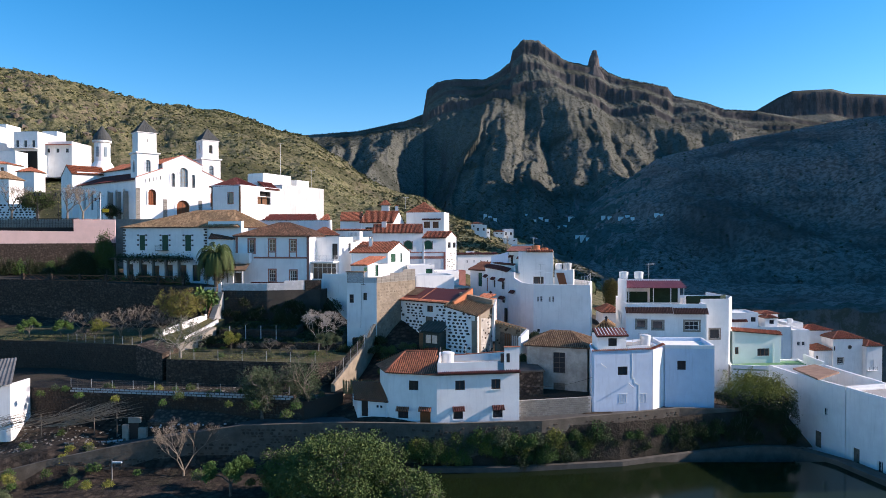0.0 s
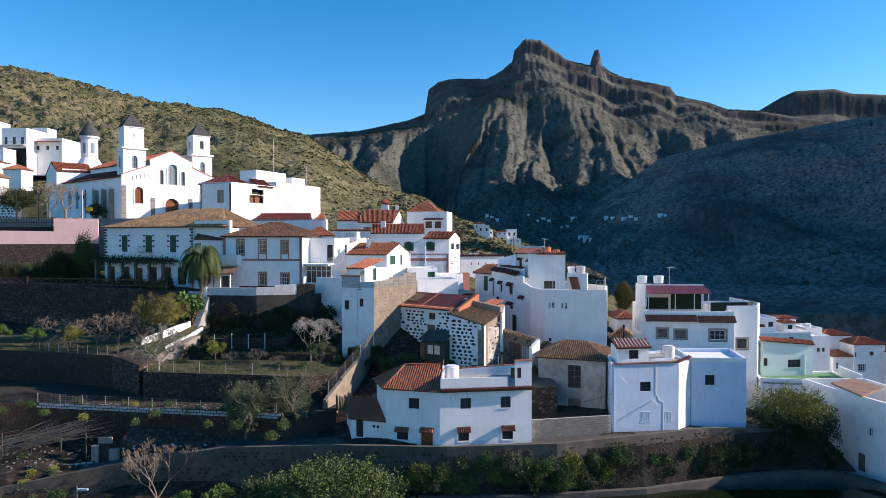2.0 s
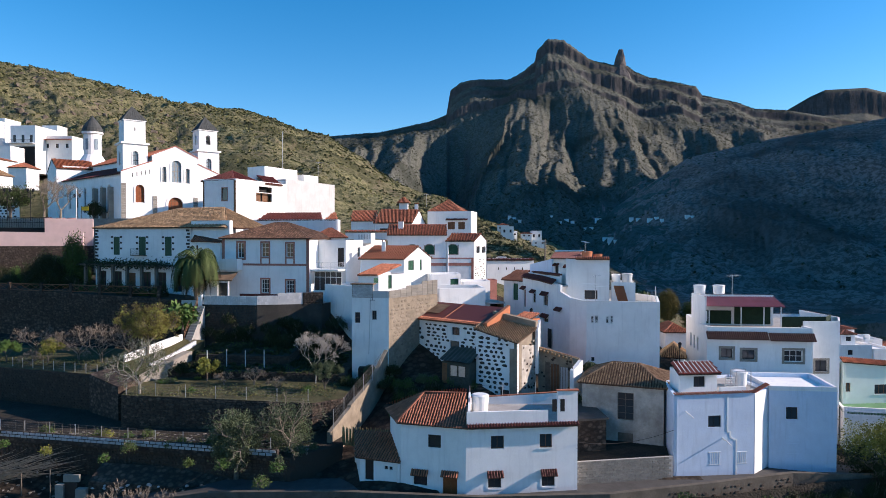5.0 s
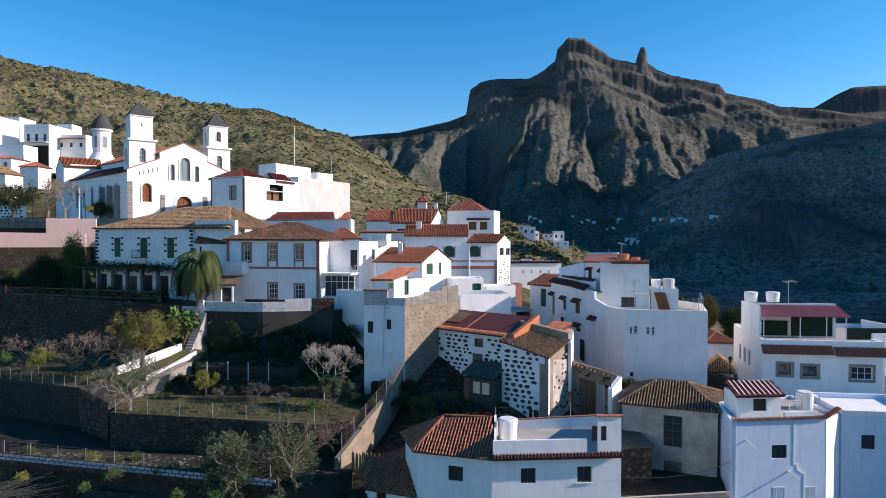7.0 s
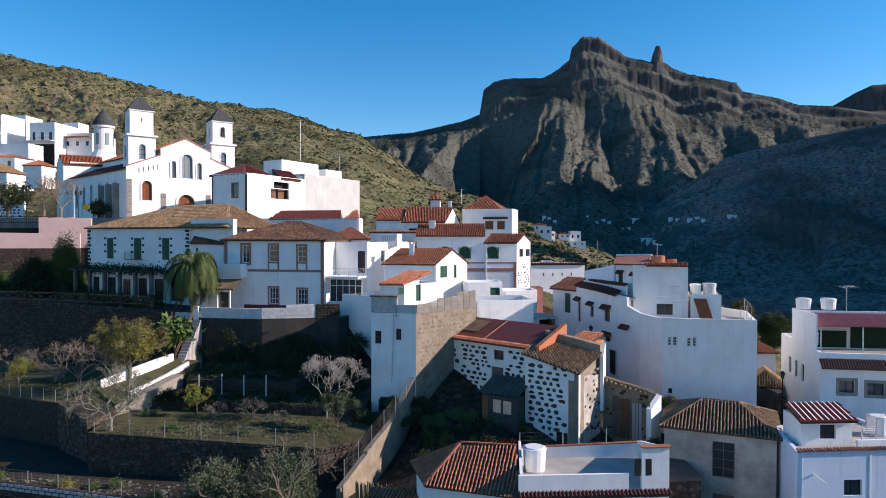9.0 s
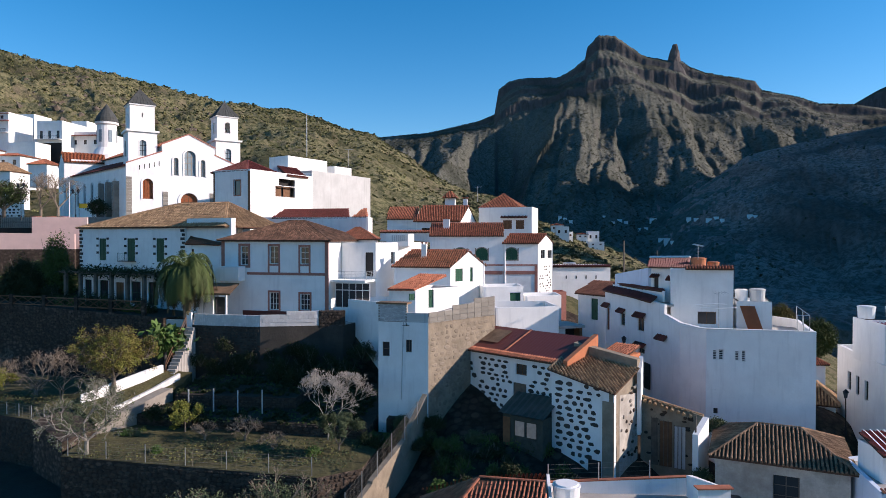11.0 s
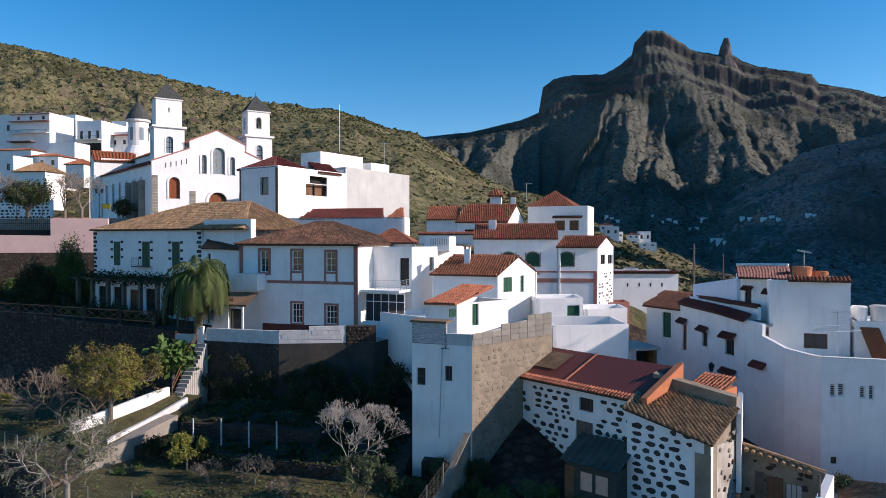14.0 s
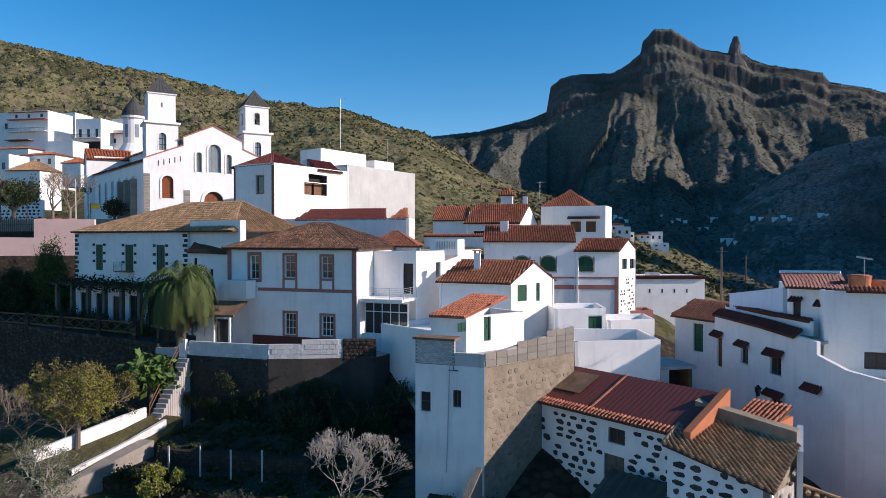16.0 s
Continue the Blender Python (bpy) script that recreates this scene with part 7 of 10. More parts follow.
# tin shed in front of the stone house
shed = thing("tin_shed", -1.0, 97.0, 12.0, "small dark timber shed with green tin roof and two panes", "shed")
sf = Facade((-3.6, 98.3), (-0.4, 96.4))
bm = bmesh.new()
sf.box(bm, 0, sf.len, 11.5, 15.6, -2.6, 0.0)
part("body", bm, material("dark_green_boards", (0.05, 0.06, 0.05), 0.8, 0.3, 2.0, 12.0, 0.3), shed)
bm = bmesh.new()
sf.box(bm, 0.0, 0.7, 11.5, 15.4, 0.0, 0.05)
part("brown_panel", bm, BROWNWOOD, shed)
for s in (1.2, 2.3):
    bm = bmesh.new()
    sf.box(bm, s, s + 0.85, 14.0, 15.2, 0.0, 0.05)
    part("window", bm, STEEL, shed)
bm = bmesh.new()
for k in range(16):
    a, b = -0.3 + k * 0.27, -0.3 + (k + 1) * 0.27
    da, db = (0.08, 0.0) if k % 2 else (0.0, 0.08)
    quad(bm, sf.at(a, 15.75 + da, 0.4), sf.at(b, 15.75 + db, 0.4), sf.at(b, 16.9 + db, -2.7), sf.at(a, 16.9 + da, -2.7))
bmesh.ops.remove_doubles(bm, verts=bm.verts, dist=0.001)
part("tin_roof", bm, material("green_tin", (0.04, 0.06, 0.05), 0.7, 0.3, 1.2, 9.0, 0.2, (0.12, 0.09, 0.07), 0.5), shed)

# --- the big white house on the lane corner ---
R_PTS = [(7.9, 121.5), (9.9, 113.6), (11.8, 108.6), (12.6, 105.9), (14.4, 103.9), (23.2, 102.7), (25.6, 112.0), (20.5, 124.0)]
house_r, R = house("lane_corner_house", "big white house with curved corner and tiled window hoods", R_PTS, 8.0, 22.2, WHITE, [
    (0, "win", (4.57, 5.66, 20.80, 22.10), dict(mat=BROWNWOOD, bars=(0, 0), sill=WHITE)),
    (0, "hood", (4.1, 5.9, 22.19, 22.61), dict(mat=REDTILE)),
    (1, "win", (0.55, 1.80, 20.77, 22.12), dict(mat=BROWNWOOD, bars=(1, 0), sill=WHITE)),
    (1, "hood", (0.15, 2.15, 22.17, 22.66), dict(mat=REDTILE)),
    (0, "door", (0.53, 1.40, 19.73, 22.28), dict(mat=REDWOOD, panels=1)),
    (0, "hood", (-0.1, 1.6, 22.37, 22.82), dict(mat=REDTILE)),
    (1, "win", (0.66, 1.90, 18.47, 18.95), dict(mat=GREYWOOD, bars=(2, 0))),
    (1, "hood", (0.15, 2.2, 19.12, 19.56), dict(mat=REDTILE)),
    (4, "win", (0.54, 0.91, 19.46, 20.36), dict(mat=WHITEFRAME, bars=(0, 5))),
    (4, "win", (1.03, 1.46, 19.48, 20.44), dict(mat=WHITEFRAME, bars=(0, 5))),
    (4, "win", (2.38, 2.75, 19.46, 20.35), dict(mat=WHITEFRAME, bars=(0, 5))),
    (4, "win", (2.93, 3.29, 19.41, 20.43), dict(mat=WHITEFRAME, bars=(0, 5))),
    (4, "vent", (0.38, 0.99, 16.07, 16.77), {}),
    (4, "win", (0.63, 1.00, 14.66, 15.17), dict(bars=(0, 0))),
    (1, "hood", (4.2, 5.95, 20.44, 20.89), dict(mat=REDTILE)),
    (0, "door", (10.09, 11.36, 15.09, 17.70), dict(mat=DARKFRAME, panels=1)),
], tops={0: 24.3, 1: (24.3, 23.9), 2: (23.0, 22.5), 3: (22.5, 22.2), 6: 22.2, 7: 24.0})
# long tiled awning on the bent left face
for i, s0, s1, za, zb in ((0, 0.3, R[0].len, 24.45, 24.4), (1, 0.0, 3.5, 24.4, 24.15)):
    f = R[i]
    tiled_roof(house_r, [(f.at(s0, za + 0.35, -0.4), f.at(s1, zb + 0.35, -0.4), f.at(s1, zb - 0.2, 0.38), f.at(s0, za - 0.2, 0.38))], REDTILE, name="tiled_awning")
    tiled_roof(house_r, [(f.at(s0, 25.22, -1.3), f.at(s1, 25.18, -1.3), f.at(s1, 25.04, -0.85), f.at(s0, 25.08, -0.85))], REDTILE, name="coping_tiles")
bm = bmesh.new()
prism(bm, inset([R_PTS[i] for i in (2, 3, 4, 5, 6)] + [(16.0, 120.0)], 0.06), 21.2, 21.4)
prism(bm, inset([R_PTS[i] for i in (0, 1, 2)] + [(16.0, 113.0), (16.0, 123.0)], 0.06), 23.6, 23.8)
part("roof_deck", bm, CONCRETE, house_r)
bm = bmesh.new()
for i in (0, 1):
    R[i].box(bm, 0, R[i].len if i == 0 else 3.6, 24.0, 25.05, -1.2, -0.95)
part("terrace_parapet", bm, WHITE, house_r)
bm = bmesh.new()
R[4].box(bm, 0.0, R[4].len, 22.2, 22.28, -0.35, 0.06)
R[3].box(bm, 0.0, R[3].len, 22.2, 22.28, -0.35, 0.06)
part("coping", bm, WHITEFRAME, house_r)
RU_PTS = [(12.7, 109.9), (18.4, 109.2), (19.6, 116.0), (13.9, 117.0)]
up, RUF = house("upper_roof_block", "white upper storey block with small brown window", RU_PTS, 21.2, 27.3, WHITE, [
    (0, "win", (2.5, 4.2, 21.95, 23.15), dict(mat=BROWNWOOD, bars=(1, 0))),
])
parapet_roof(up, RU_PTS, 27.0, 0.35, WHITE)
f = RUF[0]
tiled_roof(up, [(f.at(1.3, 27.65, -0.3), f.at(f.len, 27.65, -0.3), f.at(f.len, 27.35, 0.3), f.at(1.3, 27.35, 0.3))], TILE, name="coping_tiles")
RL_PTS = [(11.5, 113.4), (13.7, 111.0), (15.4, 117.2), (12.6, 119.2)]
lt, RLF = house("roof_stair_room", "white rooftop room with sloping dark red roof and narrow doors", RL_PTS, 23.6, 27.4, WHITE, [
    (0, "door", (0.3, 0.9, 24.0, 26.3), dict(mat=DARKFRAME, panels=1)),
    (0, "hood", (0.1, 1.1, 26.3, 26.6), dict(mat=REDTILE)),
    (0, "door", (2.3, 2.75, 24.0, 26.0), dict(mat=DARKFRAME, panels=1)),
    (0, "hood", (2.0, 3.1, 26.1, 26.5), dict(mat=REDTILE)),
])
rt = [Vector((11.1, 113.0, 27.35)), Vector((14.3, 109.9, 27.45)), Vector((16.2, 116.4, 28.15)), Vector((12.5, 119.0, 28.05))]
shed_roof(lt, rt, REDTILE)
bm = bmesh.new()
tube(bm, rt[3] + Vector((0, 0, 0.15)), rt[2] + Vector((0, 0, 0.15)), 0.16, n=6)
part("ridge_coping", bm, WHITEFRAME, lt)
bm = bmesh.new()
prism(bm, [(8.9, 120.5), (11.4, 114.5), (11.8, 114.6), (9.4, 120.8)], 23.8, [26.2, 27.2, 27.2, 26.2])
part("screen_wall", bm, BLUE, house_r)
sd_pts = [(18.6, 108.8), (21.6, 108.2), (22.6, 112.3), (19.4, 113.0)]
low, LOWF = house("roof_shed", "low white rooftop shed with sloping brown door panel", sd_pts, 21.2, 24.3, WHITE)
f = LOWF[0]
bm = bmesh.new()
quad(bm, f.at(0.25, 23.85, 0.06), f.at(1.55, 23.85, 0.06), f.at(2.2, 21.5, 1.3), f.at(0.9, 21.5, 1.3))
bmesh.ops.solidify(bm, geom=bm.faces[:], thickness=0.06)
part("sloping_panel", bm, ORANGE, low, "faded terracotta panel leaning on the wall")
for q0, q1 in (((21.9, 103.4), (22.9, 103.3)), ((22.9, 103.3), (25.2, 111.6))):
    f = Facade(q0, q1)
    bm = bmesh.new()
    for k in range(3):
        tube(bm, f.at(f.len * k / 2, 22.2, 0), f.at(f.len * k / 2, 23.6, 0), 0.03, n=5)
    tube(bm, f.at(0, 23.6, 0), f.at(f.len, 23.6, 0), 0.03, n=5)
    part("roof_rail", bm, STEEL, house_r)
parapet_roof(low, sd_pts, 24.1, 0.2, WHITE)
tank(19.6, 110.6, 24.1, 0.6, 1.15)
tank(21.0, 110.3, 24.1, 0.72, 1.25, "beige plastic water tank on a flat roof", GREYWHITE)
for x, y, z, r, h in ((16.0, 112.5, 27.0, 0.75, 1.3), (17.6, 113.0, 27.0, 0.6, 0.9)):
    tank(x, y, z, r, h, "orange plastic water tank on a flat roof", ORANGE)
# little house at the lane's end
M_PTS = [(5.3, 126.4), (8.4, 122.6), (11.2, 125.4), (8.0, 129.4)]
house_m, M = house("lane_house", "small white house with brown tiled roof and green doorway", M_PTS, 16.0, 23.6, WHITE, [
    (0, "door", (2.2, 3.3, 20.4, 23.0), dict(mat=GREENWOOD, panels=1)),
])
shed_roof(house_m, [Vector((4.8, 126.2, 23.5)), Vector((8.2, 121.9, 23.5)), Vector((11.0, 124.8, 24.9)), Vector((7.6, 129.0, 24.9))], BROWNTILE, label="brown tiled lean-to roof")
# ---- terraces, walls, road and pool ----
SOIL = material("dark_garden_soil", (0.038, 0.030, 0.022), 1.0, 0.35, 0.5, 5.0, 0.8, (0.035, 0.04, 0.018), 0.6, bump_scale=0.2)
GRASS = material("dry_meadow_grass", (0.080, 0.074, 0.031), 1.0, 0.4, 0.45, 4.0, 0.9, (0.045, 0.035, 0.022), 0.6, bump_scale=0.2)
WATER = bpy.data.materials.new("dark_pool_water")
WATER.use_nodes = True
b = WATER.node_tree.nodes["Principled BSDF"]
b.inputs["Base Color"].default_value = (0.009, 0.016, 0.006, 1)
b.inputs["Roughness"].default_value = 0.12
b.inputs["Specular IOR Level"].default_value = 0.25
wv = WATER.node_tree.nodes.new("ShaderNodeTexNoise")
wv.inputs["Scale"].default_value = 1.2
wb = WATER.node_tree.nodes.new("ShaderNodeBump")
wb.inputs["Strength"].default_value, wb.inputs["Distance"].default_value = 0.08, 0.05
WATER.node_tree.links.new(wv.outputs["Fac"], wb.inputs["Height"])
WATER.node_tree.links.new(wb.outputs["Normal"], b.inputs["Normal"])


STONEPILE = material("field_stones", (0.078, 0.060, 0.046), 0.95, 0.3, 1.5, 9.0, 0.5, (0.05, 0.043, 0.035), 0.5, island=0.55)
MASONSTONE = material("tan_masonry_stones", (0.27, 0.22, 0.165), 0.95, 0.25, 1.5, 9.0, 0.5, (0.20, 0.16, 0.12), 0.5, island=0.4)


def terrace(name, label, pts, z0, z1, top, faces=(0,), size=0.42, wall_mat=None, seed=1, stone_mat=None):
    """A level of ground held by a stone wall along the given edges."""
    bm = bmesh.new()
    prism(bm, pts, z0, z1)
    for f in bm.faces:
        f.material_index = 0 if f.normal.z > 0.5 else 1
    bm.normal_update()
    for f in bm.faces:
        f.material_index = 0 if f.normal.z > 0.5 else 1
    ob = lone(name, bm, [top, wall_mat or DRYSTONE], label, "terrace", kind="structure")
    tops = z1 if isinstance(z1, (list, tuple)) else [z1] * len(pts)
    rnd = random.Random(seed)
    for e in faces:
        a, b = pts[e], pts[(e + 1) % len(pts)]
        fa = Facade(a, b)
        za, zb = tops[e], tops[(e + 1) % len(pts)]
        bm = bmesh.new()
        stones(bm, fa, 0, fa.len, min(za, zb) - 4.5 if min(za, zb) - z0 > 4.5 else z0, min(za, zb) - 0.02, size, rnd, 0.93, 0.08, 0.0, 0.0)
        st = part("stonework", bm, stone_mat or STONEPILE, ob)
        tagged(st, kind="stuff")
    return ob


terrace("terrace_lower_field", "lower field with dry stone edge", [(-75, 93.0), (-46, 90.0), (-18.0, 84.2), (-13.5, 88.0), (-15, 96), (-75, 108)], 3.0, [9.0, 8.8, 8.6, 8.9, 9.0, 9.0], SOIL, (0, 1), 0.4, seed=2)
terrace("terrace_grass", "grassy terrace held by a dark stone wall", [(-39.5, 92.8), (-17.5, 91.2), (-14.6, 93.5), (-13.8, 101.8), (-41.5, 104.0)], 6.0, [12.5, 12.2, 12.2, 12.6, 12.8], GRASS, (0, 1), 0.42, seed=3)
terrace("terrace_left_field", "left field terrace held by a tall dark stone wall", [(-95, 106.5), (-62, 104.0), (-45.5, 99.0), (-41.5, 103.0), (-44, 114), (-95, 122)], 6.0, [13.6, 13.3, 13.4, 13.4, 13.8, 13.8], GRASS, (0, 1), 0.45, seed=4)
terrace("terrace_post_garden", "upper garden bed below the palm house wall", [(-40.0, 101.6), (-15.5, 99.8), (-15.0, 112.5), (-41.0, 113.5)], 8.0, [13.7, 13.5, 14.6, 14.8], SOIL, (0,), 0.4, seed=5)
terrace("terrace_palm_house", "paved terrace of the palm house on a dark rendered wall", [(-41.0, 111.9), (-38.0, 112.18), (-30.0, 111.4), (-27.3, 112.1), (-24.0, 113.1), (-21.4, 113.6), (-19.5, 119.0), (-42, 120)], 10.0, 20.75, CONCRETE, (0, 1), 0.45,
        material("dark_render", (0.06, 0.053, 0.045), 0.95, 0.3, 0.5, 6.0, 0.5, (0.05, 0.05, 0.04), 0.6), 6)
terrace("terrace_upper_bed", "raised bed of dark soil behind a low stone wall", [(-36.0, 104.6), (-30.0, 104.0), (-23.6, 104.2), (-23.2, 111.0), (-36.2, 111.2)], 12.0, [14.9, 15.0, 14.9, 15.5, 15.6], SOIL, (0, 1), 0.36, seed=15)
terrace("terrace_quoin_house", "garden terrace of the long house on a dark stone wall", [(-96, 126.5), (-66, 121.8), (-43.5, 115.8), (-40.5, 119.5), (-42, 127), (-96, 140)], 11.0, [22.2, 21.6, 21.0, 21.0, 21.3, 22.4], SOIL, (0, 1), 0.5, seed=7)
terrace("terrace_church_square", "paved church square on a wall", [(-100, 146.5), (-70, 147.5), (-50, 143), (-44, 150), (-58, 172), (-100, 178)], 22.0, 33.9, CONCRETE, (), wall_mat=STONE, seed=8)
terrace("terrace_pergola_houses", "rough ground under the upper lane", [(-14, 100.5), (-4.5, 106.5), (4.5, 103.0), (9.0, 113), (6, 122), (-14, 121)], 8.0, 14.2, SOIL, (), seed=9)

# white parapet of the palm house terrace
wl = thing("terrace_parapet", -32, 111.5, 20.75, "low whitewashed block parapet on a terrace edge", "parapet wall")
for q0, q1, za in (((-37.9, 112.2), (-30.0, 111.42), 21.95), ((-30.0, 111.42), (-27.3, 112.12), 22.0), ((-27.3, 112.12), (-24.0, 113.12), 22.35)):
    fa = Facade(q0, q1)
    bm = bmesh.new()
    fa.box(bm, 0, fa.len, 20.5, za, -0.25, 0.0)
    part("wall", bm, WORNWHITE, wl)
    for r in range(3):
        for k in range(int(fa.len / 0.52)):
            bm = bmesh.new()
            fa.box(bm, k * 0.52 + (0.26 if r % 2 else 0.0) + 0.02, min(k * 0.52 + (0.26 if r % 2 else 0.0) + 0.5, fa.len), za - 0.42 * (r + 1) + 0.02, za - 0.42 * r - 0.02, 0.0, 0.03)
            part("block", bm, WORNWHITE, wl)
for x0, x1, z, m in ((-41.0, -38.9, 21.3, GREYWHITE), (-38.7, -38.1, 22.1, WHITE)):
    bm = bmesh.new()
    box(bm, x0, x1, 111.95, 112.3, 20.5, z)
    part("pier", bm, m, wl)
rw = thing("garden_end_wall", -22.7, 113.3, 20.7, "dark overgrown stone wall at the end of the terrace", "garden wall")
fa = Facade((-24.0, 113.1), (-21.2, 113.7))
bm = bmesh.new()
fa.box(bm, 0.0, fa.len, 20.5, 22.35, -0.5, 0.02)
part("wall", bm, DRYSTONE, rw)
bm = bmesh.new()
stones(bm, fa, 0.05, fa.len, 20.6, 22.3, 0.42, random.Random(61), 0.93, 0.07)
tagged(part("stonework", bm, STONEPILE, rw), kind="stuff")
# low block walls with white faces across the fields
BLOCKWALL = material("whitewashed_block", (0.46, 0.46, 0.45), 0.9, 0.1, 1.0, 9.0, 0.2, (0.4, 0.38, 0.35), 0.5, island=0.2)


def block_wall(name, label, q0, q1, za, zb, rows=2, w=0.75, h=0.32):
    fa = Facade(q0, q1)
    root = thing(name, (q0[0] + q1[0]) / 2, (q0[1] + q1[1]) / 2, min(za, zb), label, "garden wall")
    bm = bmesh.new()
    n = int(fa.len / w)
    prism(bm, [fa.at(0, 0, -0.3).xy[:], fa.at(0, 0, -0.02).xy[:], fa.at(fa.len, 0, -0.02).xy[:], fa.at(fa.len, 0, -0.3).xy[:]],
          [za - 0.5, za - 0.5, zb - 0.5, zb - 0.5], [za + rows * h, za + rows * h, zb + rows * h, zb + rows * h])
    part("core", bm, DRYSTONE, root)
    me = bpy.data.meshes.new("block")
    bm = bmesh.new()
    box(bm, 0.06, w - 0.08, -0.02, 0.06, 0.04, h - 0.05)
    bm.to_mesh(me)
    bm.free()
    me.materials.append(BLOCKWALL)
    for r in range(rows):
        for k in range(n):
            s = k * w + (w / 2 if r % 2 else 0)
            if s + w > fa.len:
                continue
            ob = new("block", me)
            ob.parent = root
            z = za + (zb - za) * s / fa.len + r * h
            p = fa.at(s, z, 0.04) - PLACE[root]
            ob.matrix_basis = Matrix.Translation(p) @ Matrix.Rotation(math.atan2(fa.along.y, fa.along.x), 4, "Z") @ Matrix.Rotation(math.atan2(zb - za, fa.len) * -1, 4, "Y")


block_wall("field_wall", "low stone field wall with whitewashed blocks", (-52, 90.6), (-19.2, 83.9), 8.4, 8.8, 2)
block_wall("field_wall", "low garden wall with whitewashed blocks along the road", (-50.78, 82.60), (-40.89, 84.40), 2.63, 3.20, 2, 0.7, 0.3)

# road and its retaining wall
ROADWALL = material("old_road_wall", (0.115, 0.098, 0.077), 0.95, 0.3, 0.8, 5.0, 0.6, (0.07, 0.06, 0.048), 0.7)
ROAD = [(-62, 74.5, -0.6), (-48, 78.5, 2.2), (-36, 80.5, 4.2), (-25, 80.3, 5.9), (-13, 79.8, 6.4), (0, 78.6, 6.55), (12, 79.3, 6.7), (22, 82.3, 6.7), (31, 85.5, 6.6), (40, 87.0, 6.0), (47, 90.0, 5.0)]
bm = bmesh.new()
prev = None
for i, (x, y, z) in enumerate(ROAD):
    j = min(i + 1, len(ROAD) - 1)
    k = max(i - 1, 0)
    d = Vector((ROAD[j][0] - ROAD[k][0], ROAD[j][1] - ROAD[k][1], 0)).normalized()
    nrm = Vector((-d.y, d.x, 0))
    cur = [bm.verts.new(Vector((x, y, z)) + nrm * w + Vector((0, 0, dz))) for w, dz in ((0.0, 0.75), (0.35, 0.75), (0.35, 0.0), (5.0, 0.05))] + [bm.verts.new(Vector((x, y, z)) - nrm * 0.12 + Vector((0, 0, dz))) for dz in (0.75, -7.0)]
    if prev:
        for a, b, m in ((0, 1, 1), (1, 2, 1), (2, 3, 0), (4, 0, 1), (5, 4, 1)):
            f = bm.faces.new((prev[a], cur[a], cur[b], prev[b]) if a < 4 else (prev[a], cur[a], cur[b], prev[b]))
            f.material_index = m
    prev = cur
bmesh.ops.recalc_face_normals(bm, faces=bm.faces)
road = lone("road", bm, [ASPHALT, ROADWALL], "narrow village road with a low stone kerb wall", "road", kind="structure")
bm = bmesh.new()
rnd = random.Random(21)
for (x, y, z), (x2, y2, z2) in zip(ROAD, ROAD[1:]):
    fa = Facade((x, y), (x2, y2))
    stones(bm, fa, 0, fa.len, min(z, z2) - 3.6, min(z, z2) + 0.4, 0.5, rnd, 0.5, 0.05, 0.13)
rs = part("stonework", bm, STONEPILE, road)
tagged(rs, kind="stuff")

# the pool
bm = bmesh.new()
quad(bm, (-3.5, 40, 1.7), (53, 40, 1.7), (53, 81, 1.7), (-3.5, 81, 1.7))
lone("water", bm, WATER, "dark green still pool water", "water", kind="structure")
bm = bmesh.new()
RIM = [(-3.0, 77.4), (8, 77.6), (22, 79.6), (34, 83.6), (41, 85.3), (45.5, 85.0), (48.3, 80.0), (50.5, 70.0), (52, 55)]
prev = None
for i, (x, y) in enumerate(RIM):
    j, k = min(i + 1, len(RIM) - 1), max(i - 1, 0)
    d = Vector((RIM[j][0] - RIM[k][0], RIM[j][1] - RIM[k][1], 0)).normalized()
    nrm = Vector((-d.y, d.x, 0))
    cur = [bm.verts.new(Vector((x, y, 0)) + nrm * w + Vector((0, 0, z))) for w, z in ((0, -1.0), (0, 2.3), (0.5, 2.35), (0.5, 1.9), (2.6, 2.0))]
    if prev:
        for a in range(4):
            bm.faces.new((prev[a], cur[a], cur[a + 1], prev[a + 1]))
    prev = cur
bmesh.ops.recalc_face_normals(bm, faces=bm.faces)
lone("pool_rim", bm, WETCONCRETE, "weathered concrete pool edge and footpath", "pool edge", kind="structure")
bm = bmesh.new()
for (x, y), (x2, y2) in zip(RIM[:5], RIM[1:6]):
    o = Vector((0, 1.0, 0))
    p = [Vector((x, y, 1.9)) + o, Vector((x2, y2, 1.9)) + o, Vector((x2, y2 + 1.6, 6.6)), Vector((x, y + 1.6, 6.6))]
    quad(bm, *p)
quad(bm, (45, 85.5, 1.9), (49.0, 86.0, 1.9), (49.0, 99, 6.6), (40, 88, 6.6))
lone("pool_bank", bm, SOIL, "steep dark stone bank above the pool", "bank", kind="structure")

bm = bmesh.new()
box(bm, -3.9, -3.4, 39.5, 77.6, -2.5, 2.25)
box(bm, -3.4, 53.4, 39.5, 40.0, -2.5, 2.25)
box(bm, 52.9, 53.4, 40.0, 56.0, -2.5, 2.25)
lone("pool_wall", bm, WETCONCRETE, "low concrete wall round the pool", "pool wall", kind="structure")

